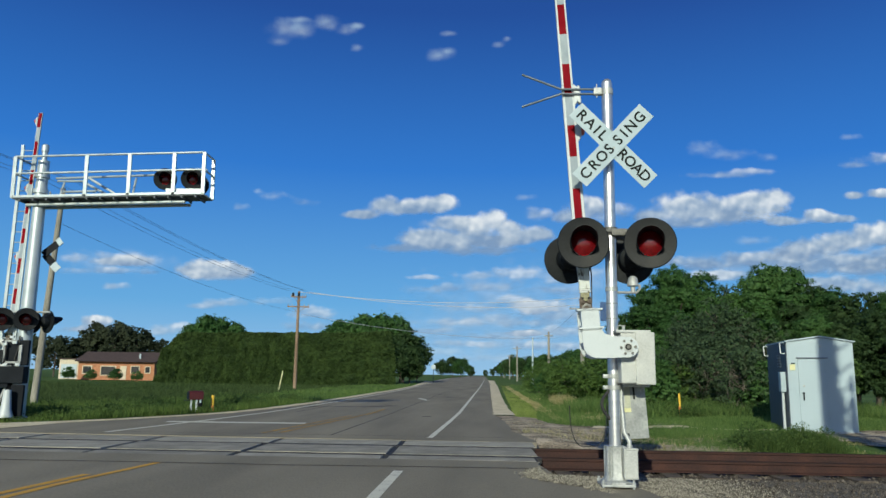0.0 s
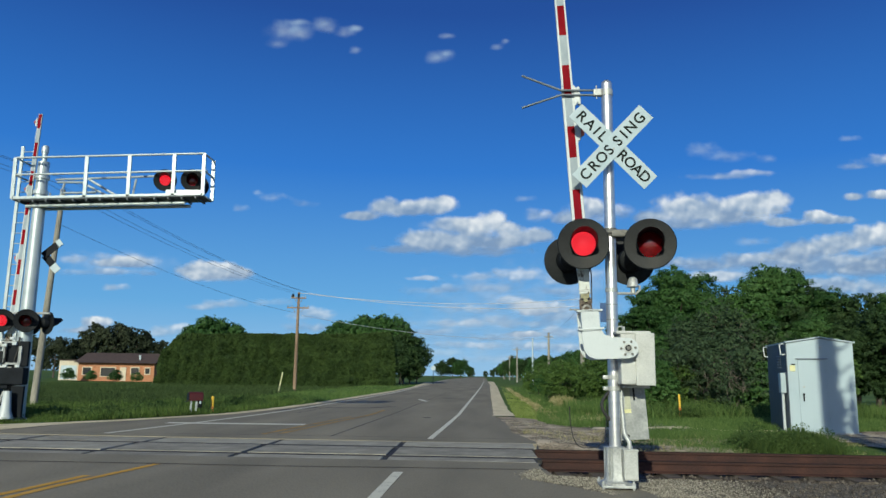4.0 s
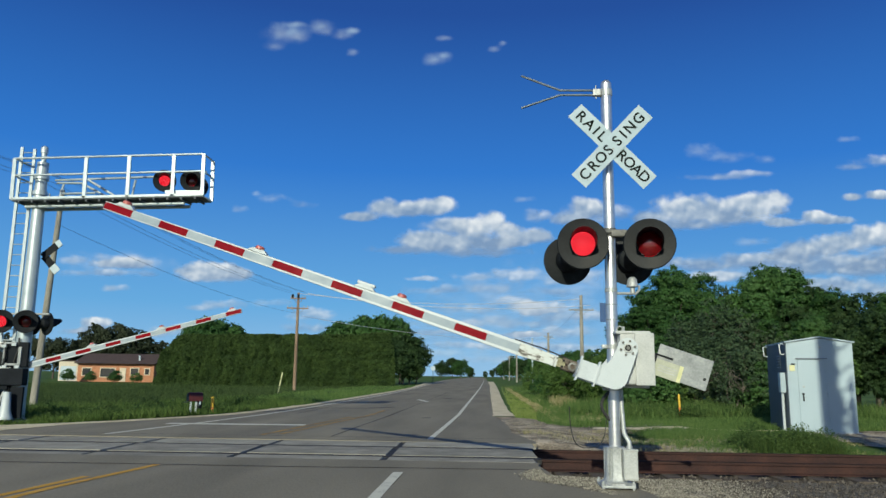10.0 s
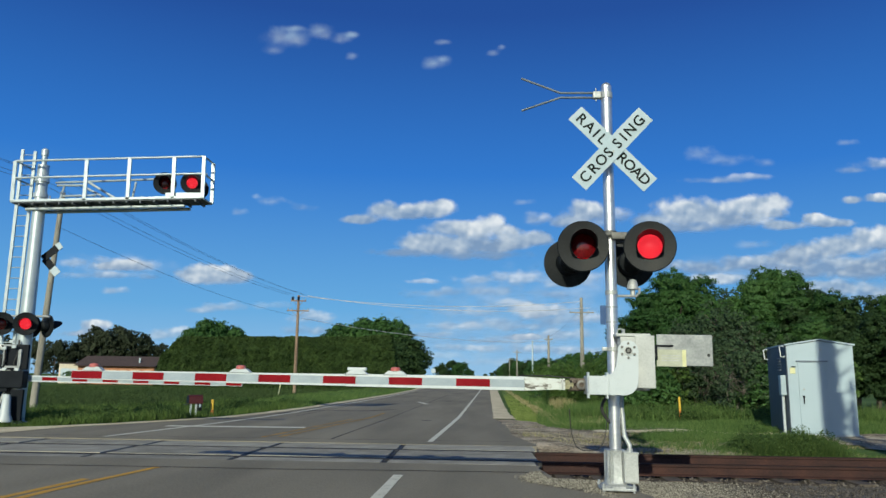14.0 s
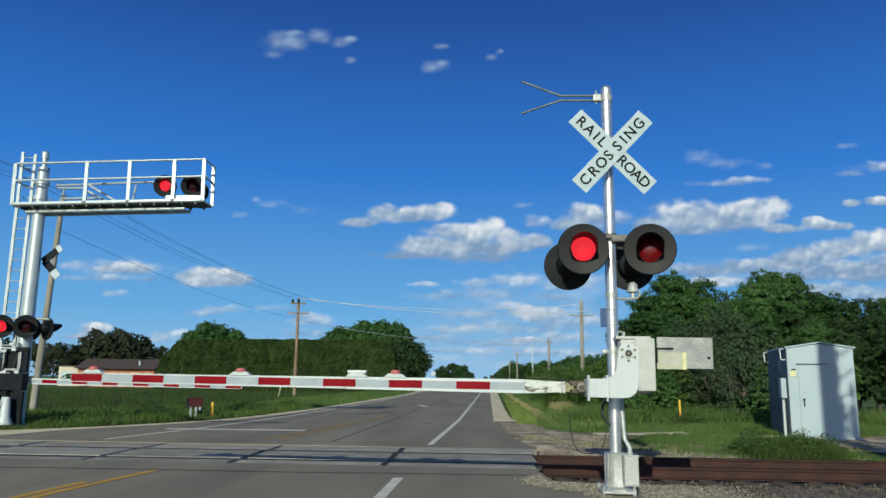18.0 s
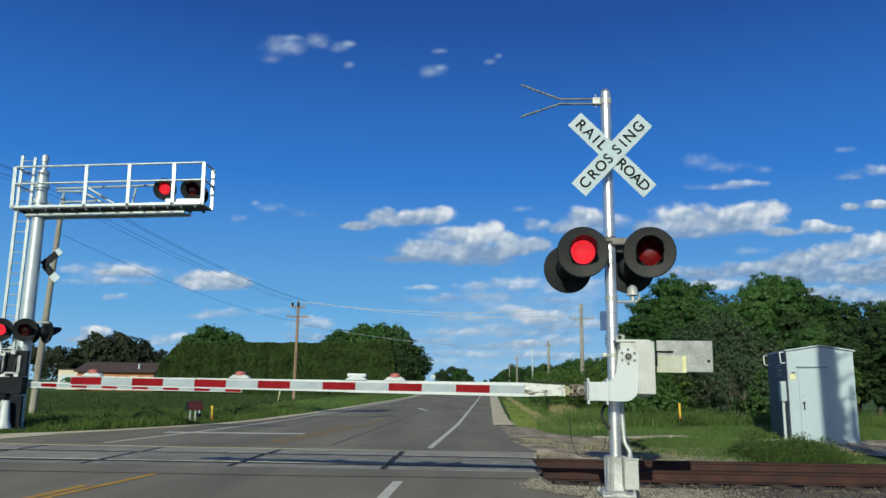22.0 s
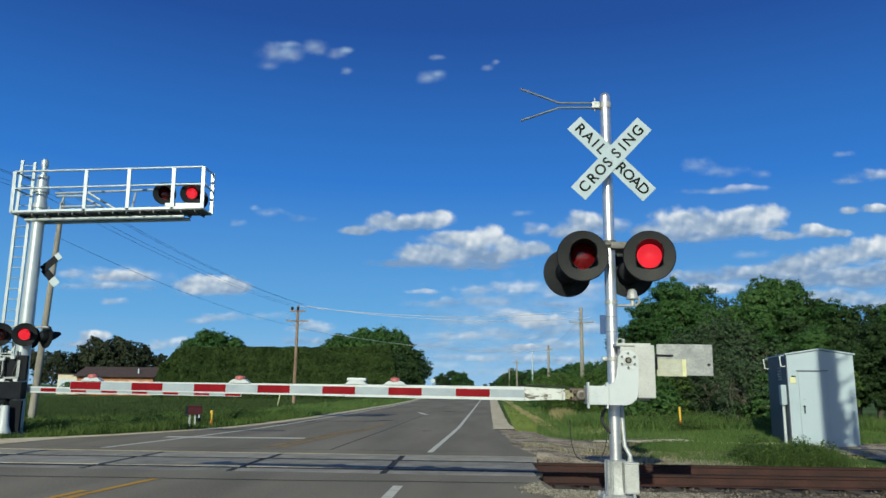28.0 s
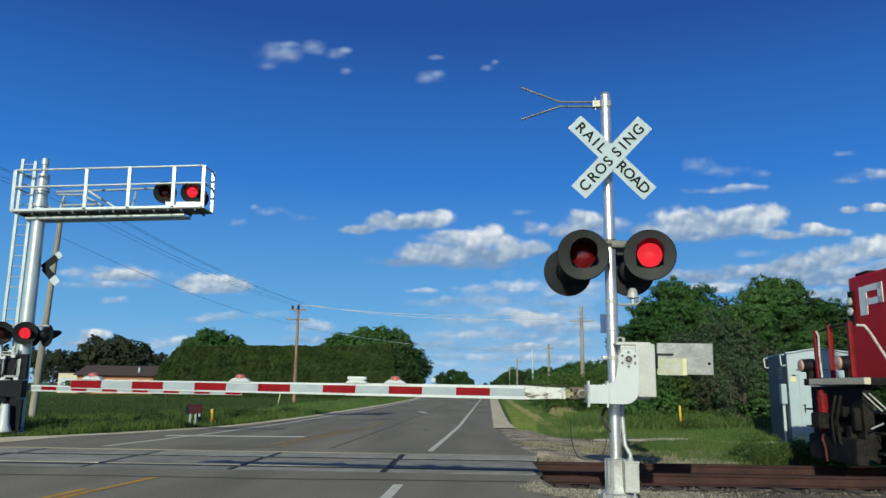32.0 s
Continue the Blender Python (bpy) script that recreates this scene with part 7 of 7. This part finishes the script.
# ---- locomotive ----
def locomotive():
    """A red diesel locomotive; its own -x is the front, z = 0 the rail top, the side seen is -y."""
    t = thing("locomotive", "red diesel locomotive with black underframe and white markings", "locomotive", pose(40, 12.75, 0, 0, 0, 0.86))

    def add(name, mat, label, *boxes, bevel=0.01, parent=None):
        bm = bmesh.new()
        for c, size in boxes:
            box(bm, c, size, bevel)
        return part(name, bm, M[mat], parent or t, label)

    add("deck", "loco_black", "black deck frame", ((9.0, -0.3, 1.42), (17.9, 1.9, 0.12)))
    add("front_beam", "cream", "pale front beam", ((0.03, -0.60, 1.42), (0.10, 1.80, 0.10)))
    add("deck_edge", "sign_white", "pale deck edge stripe", ((9.6, -1.265, 1.44), (16.6, 0.03, 0.08)))
    hood = add("hood", "loco_red", "red hood", ((2.95, 0, 2.33), (3.74, 1.8, 1.95)), bevel=0.06)
    cab = add("cab", "loco_red", "red cab", ((5.8, 0, 2.55), (1.95, 2.5, 2.4)), bevel=0.08)
    for x in (5.35, 6.25):
        add("window", "glass_dark", "dark cab window", ((x, -1.26, 2.95), (0.7, 0.03, 0.6)), parent=cab)
    add("long_hood", "loco_red", "red long hood", ((12.3, 0, 2.33), (11.0, 1.8, 1.95)), bevel=0.06)
    for i in range(9):
        add("hood_door", "loco_red", "", ((7.7 + i * 1.15, -0.91, 2.2), (1.0, 0.02, 1.4)))
    # block-shaped white markings on the nose
    for y, z, w, h in ((0.40, 2.83, 0.24, 0.50), (0.05, 3.03, 0.52, 0.11), (0.05, 2.80, 0.52, 0.11), (-0.15, 2.915, 0.15, 0.34)):
        add("marking_bar", "marking_white", "white painted bar", ((1.074, y, z), (0.012, w, h)), bevel=0.0, parent=hood)
    add("roof_vent", "loco_black", "", ((1.35, 0.55, 3.33), (0.4, 0.4, 0.07)))
    add("headlight_case", "loco_black", "black headlight case", ((1.065, 0.80, 2.75), (0.03, 0.18, 0.60)), parent=hood)
    for z in (2.86, 2.68):
        bm = bmesh.new()
        lathe(bm, [(0.075, 0), (0.075, 0.03), (0.04, 0.05), (0, 0.055)], 16, Matrix.Translation((1.05, 0.80, z)) @ pose(0, 0, 0, 0, -90))
        part("headlight", bm, M["glass_lamp"], t, "round headlight")
    for y in (-0.88, 0.45):
        bm = bmesh.new()
        rod(bm, (-0.06, y, 1.70), (0.14, y, 1.70), 0.11, 0.12, 16)
        light = part("ditch_light", bm, M["black_metal"], t, "black lamp case")
        bm = bmesh.new()
        lathe(bm, [(0.105, 0), (0.09, 0.03), (0, 0.05)], 16, Matrix.Translation((-0.06, y, 1.70)) @ pose(0, 0, 0, 0, -90))
        part("light_glass", bm, M["amber_glass"], light, "dull amber lamp glass")
        add("lamp_foot", "loco_black", "", ((0.1, y, 1.54), (0.12, 0.14, 0.16)))
    # end posts and handrails
    for y, h in ((0.17, 0.80), (-0.33, 0.86), (-0.98, 0.86)):
        add("end_post", "red_grimy", "grimy red end post", ((0.10, y, 1.48 + h / 2), (0.08, 0.035 if y == -0.33 else 0.075, h)), bevel=0.02)
    bm = bmesh.new()
    pipe(bm, [(0.10, 0.06, 1.48), (0.08, 0.05, 1.9), (0.08, 0.03, 2.18), (0.08, 0.10, 2.26)], 0.017, 8)
    part("handrail", bm, M["rail_white"], t, "worn white handrail")
    y = -1.22
    bm = bmesh.new()
    pipe(bm, [(0.08, y, 2.26), (0.20, y, 2.26), (0.28, y, 2.15), (0.50, y, 1.75), (0.66, y, 1.38), (0.70, y, 1.2)], 0.021, 8)
    part("handrail", bm, M["rail_white"], t, "worn white sloping handrail")
    bm = bmesh.new()
    pipe(bm, [(1.0, y, 2.2), (17.2, y, 2.2)], 0.02, 8)
    part("side_rail", bm, M["sign_white"], t, "white side rail")
    for i in range(9):
        bm = bmesh.new()
        rod(bm, (1.3 + i * 1.95, y, 1.32), (1.3 + i * 1.95, y, 2.2), 0.016, seg=6)
        part("rail_post", bm, M["sign_white"], t)
    bm = bmesh.new()
    pipe(bm, [(0.1, 0.17, 2.24), (0.1, -0.33, 2.30), (0.1, -0.98, 2.30)], 0.015, 6)
    part("end_chain", bm, M["loco_black"], t)
    # pilot, steps, coupler, hose
    add("pilot", "loco_black", "black pilot plate", ((0.24, -0.2, 0.80), (0.16, 1.7, 1.1)))
    add("snow_blade", "loco_black", "black pilot blade", ((0.10, -0.25, 0.36), (0.18, 1.6, 0.40)), bevel=0.05)
    for y, z, w, h in ((-0.55, 0.95, 0.22, 0.16), (-0.75, 0.62, 0.16, 0.24), (-0.35, 0.55, 0.12, 0.30), (-0.95, 0.85, 0.10, 0.34)):
        add("pilot_fitting", "loco_black", "grimy steel fitting", ((0.10, y, z), (0.10, w, h)), bevel=0.02)
    for y in (-0.45, -0.62):
        bm = bmesh.new()
        pipe(bm, [(0.05, y, 1.20), (-0.05, y - 0.03, 0.85), (0.0, y + 0.04, 0.50), (0.05, y, 0.35)], 0.024, 8)
        part("air_hose", bm, M["loco_black"], t, "black air hose")
    for y in (-1.1, 1.1):
        for z in (0.35, 0.65, 0.95):
            add("step", "loco_black", "black step", ((0.65, y, z), (0.7, 0.30, 0.03)))
        add("step_side", "loco_black", "", ((0.98, y, 0.7), (0.05, 0.32, 1.1)))
    for dx in (0.0, 0.09):
        bm = bmesh.new()
        pipe(bm, [(0.08 + dx, -1.24, 1.24), (0.34 + dx, -1.24, 0.98)], 0.012, 6)
        part("grab_bar", bm, M["rail_white"], t, "worn white grab bar")
    bm = bmesh.new()
    pipe(bm, [(0.15, -1.24, 0.72), (0.34, -1.24, 0.80)], 0.014, 6)
    part("grab_bar", bm, M["galv"], t)
    bm = bmesh.new()
    box(bm, (0.03, -0.05, 0.97), (0.12, 0.14, 0.54), 0.04)
    rod(bm, (0.0, -0.05, 0.62), (0.0, -0.05, 1.28), 0.05, seg=10)
    for z in (0.78, 0.98, 1.14):
        rod(bm, (-0.05, -0.02, z), (-0.02, -0.02, z), 0.022, seg=8)
    part("hose_bracket", bm, M["red_grimy"], t, "grimy red hose bracket")
    bm = bmesh.new()
    pipe(bm, [(0.0, -0.06, 0.62), (-0.02, -0.04, 0.50), (0.0, -0.08, 0.35), (0.0, -0.10, 0.15)], 0.022, 8)
    part("air_hose", bm, M["hose_red"], t, "grimy red-brown air hose")
    add("coupler", "loco_black", "black coupler", ((0.06, -0.2, 0.80), (0.4, 0.24, 0.20)), ((-0.10, -0.2, 0.80), (0.2, 0.30, 0.26)), bevel=0.05)
    add("fuel_tank", "loco_black", "black fuel tank", ((9.0, 0, 0.75), (5.0, 2.2, 0.75)), bevel=0.15)
    for xc in (3.0, 14.8):
        bm = bmesh.new()
        for y in (-0.98, 0.98):
            box(bm, (xc, y, 0.66), (3.9, 0.14, 0.28), 0.05)
            for x in (-1.6, 0, 1.6):
                box(bm, (xc + x, y, 0.50), (0.34, 0.2, 0.4), 0.04)
        box(bm, (xc, 0, 0.66), (0.5, 2.0, 0.2), 0.03)
        truck = part("bogie", bm, M["loco_black"], t, "black bogie frame")
        for x in (-1.6, 0, 1.6):
            for y in (-0.76, 0.76):
                bm = bmesh.new()
                lathe(bm, [(0, -0.06), (0.45, -0.06), (0.47, -0.05), (0.46, 0.06), (0.36, 0.06), (0.33, 0.03), (0.14, 0.03), (0.12, 0.07), (0, 0.07)], 28, Matrix.Translation((xc + x, y, 0.48)) @ FACE)
                part("wheel", bm, M["loco_black"], truck)
    return t


loco = locomotive()


# ---- what casts the shade on the hut: a tree and a pole behind the camera ----
def shade_tree():
    """A slender half-bare tree by the road behind the camera; its shade falls on the hut."""
    p = Vector((9.46, 20.9, 1.0)) - SUN_WAY * 20.0
    r = np.random.default_rng(77)
    t = thing("tree", "slender half-bare tree beside the road", "tree", pose(p.x, p.y, 0))
    bm = bmesh.new()
    pipe(bm, [(0, 0, -0.2), (0.02, 0, 5), (0.0, 0, 9), (0.03, 0, 11.5)], 0.24, 10)
    for i in range(10):
        z = 5.7 + i * 0.55
        pipe(bm, [(0, 0, z), (0.25 + 0.2 * r.random(), 0.1, z + 0.35), (0.55 + 0.25 * r.random(), 0.2, z + 0.5)], 0.03, 6)
    part("trunk", bm, M["bark"], t)
    n = 5200
    c = np.stack([r.uniform(0.3, 0.85, n), r.normal(size=n) * 0.3, r.uniform(5.7, 11.2, n)], 1)
    c = c[smooth_noise(c * np.array([1.6, 1, 0.42]), 78, 8, 2.6) > 0.42]
    v, f = leaf_quads(c, np.tile(np.array([[0, -1, 0.3]]), (len(c), 1)), 0.10, r)
    part("crown", from_arrays("crown", v, f, M["leaf"]), None, t)


shade_tree()

# ---- movement ----
NEAR_ANGLES = [(0, 86.2), (4.3, 86.2), (4.7, 85.2), (5.1, 81.2), (5.5, 76.0), (5.9, 70.2), (6.3, 65.1), (6.7, 60.4), (7.1, 55.6), (7.5, 50.0), (7.9, 44.5), (8.3, 39.3), (8.7, 34.3),
               (9.0, 30.3), (9.5, 24.2), (9.9, 19.8), (10.3, 15.0), (10.7, 10.5), (11.1, 6.1), (11.5, 2.2), (11.8, -0.5), (12.0, -1.25), (12.2, -1.1), (12.4, -0.8), (12.6, -0.3), (12.8, 0.05), (13.0, 0.35), (32, 0.35)]
FAR_ANGLES = [(0, 88.3), (4.2, 88.3), (4.6, 86.5), (5.0, 82.0), (5.5, 74.8), (5.9, 68.8), (6.3, 63.2), (6.7, 57.8), (7.1, 52.3), (7.5, 47.6), (7.9, 42.6), (8.3, 36.8), (8.7, 31.5),
              (9.0, 27.0), (9.5, 20.7), (9.9, 15.9), (10.3, 11.4), (10.7, 6.8), (11.1, 2.8), (11.4, 0.3), (11.7, -0.7), (32, -0.6)]
# the flashers, as spells in which each side is lit
LEFT_ON = [(0.36, 0.66), (2.36, 2.94), (3.56, 4.14), (4.72, 5.3), (5.96, 6.58), (7.2, 7.78), (8.4, 8.94), (9.56, 10.14), (10.84, 11.34), (13.16, 13.78), (14.36, 14.9), (15.6, 16.2), (17.76, 18.3),
           (19.26, 19.84), (20.3, 20.84), (21.3, 22.2), (22.84, 23.3), (23.86, 24.46), (25.26, 25.84), (26.4, 27.0), (27.3, 27.7), (28.5, 29.24), (29.8, 30.5), (30.9, 31.54)]
RIGHT_ON = [(0.66, 1.24), (1.86, 2.44), (2.94, 3.56), (4.14, 4.72), (5.3, 5.94), (6.6, 7.2), (7.78, 8.38), (10.16, 10.84), (11.36, 11.94), (12.56, 13.14), (13.8, 14.34), (14.9, 15.6), (16.24, 16.76),
            (18.34, 19.24), (19.86, 20.3), (20.86, 21.3), (23.3, 23.84), (24.5, 25.24), (25.84, 26.4), (27.0, 27.3), (27.74, 28.46), (29.26, 29.76), (30.54, 30.88), (31.56, 32.1)]


def flash(led, spells):
    """The lit insert stands in front of its lens while lit, and behind it while dark."""
    dark, lit = pose(0, 0.05, 0), pose(0, -0.004, 0)
    rows = [(0.0, lit if spells[0][0] <= 0 else dark)]
    for a, b in spells:
        rows += [(a - 1 / 30, dark), (a, lit)] if a > 0.05 else []
        rows += [(b - 1 / 30, lit), (b, dark)] if b < 31.9 else [(32.0, lit)]
    if rows[-1][0] < 32:
        rows.append((32.0, dark))
    walk(led, rows)


def motions():
    walk(near_gate, [(t, NEAR_BASE @ pose(0, 0, 0, 0, -a)) for t, a in NEAR_ANGLES])
    walk(far_gate, [(t, FAR_BASE @ pose(0, 0, 0, 0, -a)) for t, a in FAR_ANGLES])
    for k in ("near", "boom", "far"):
        left, right = LEFT_ON, RIGHT_ON
        if k != "near":
            # the signal across the road skips a spell and runs a little late or early
            left = [(25.06, b) if a == 25.26 else (a, b) for a, b in left]
            right = sorted([(3.06, b) if a == 2.94 else (a, b) for a, b in right if a != 24.5] + [(8.96, 9.52)])
        flash(LEDS[k + "_l"], left)
        flash(LEDS[k + "_r"], right)
    for ob, u, v, d in CLOUDS:
        up = max(0.0, (v + 175) / 470)
        rows = []
        for t in (0.0, 16.0, 32.0):
            k = (t - 13) / 32 * up ** 2
            p = Vector(((u - 16 * k) / 1000 * d, (v - 15 * k) / 1000 * d, -d))
            rows.append((t, AXIS @ Matrix.Translation(p)))
        walk(ob, rows)
    front, speed = 5.62, 19.0
    place = lambda x: pose(x, rail_y(x) + 0.765, 0.0, 0, 0, 0.86)
    walk(loco, [(0.0, place(front + 32 * speed)), (16.0, place(front + 16 * speed)), (30.0, place(front + 2 * speed)), (32.0, place(front))])


motions()
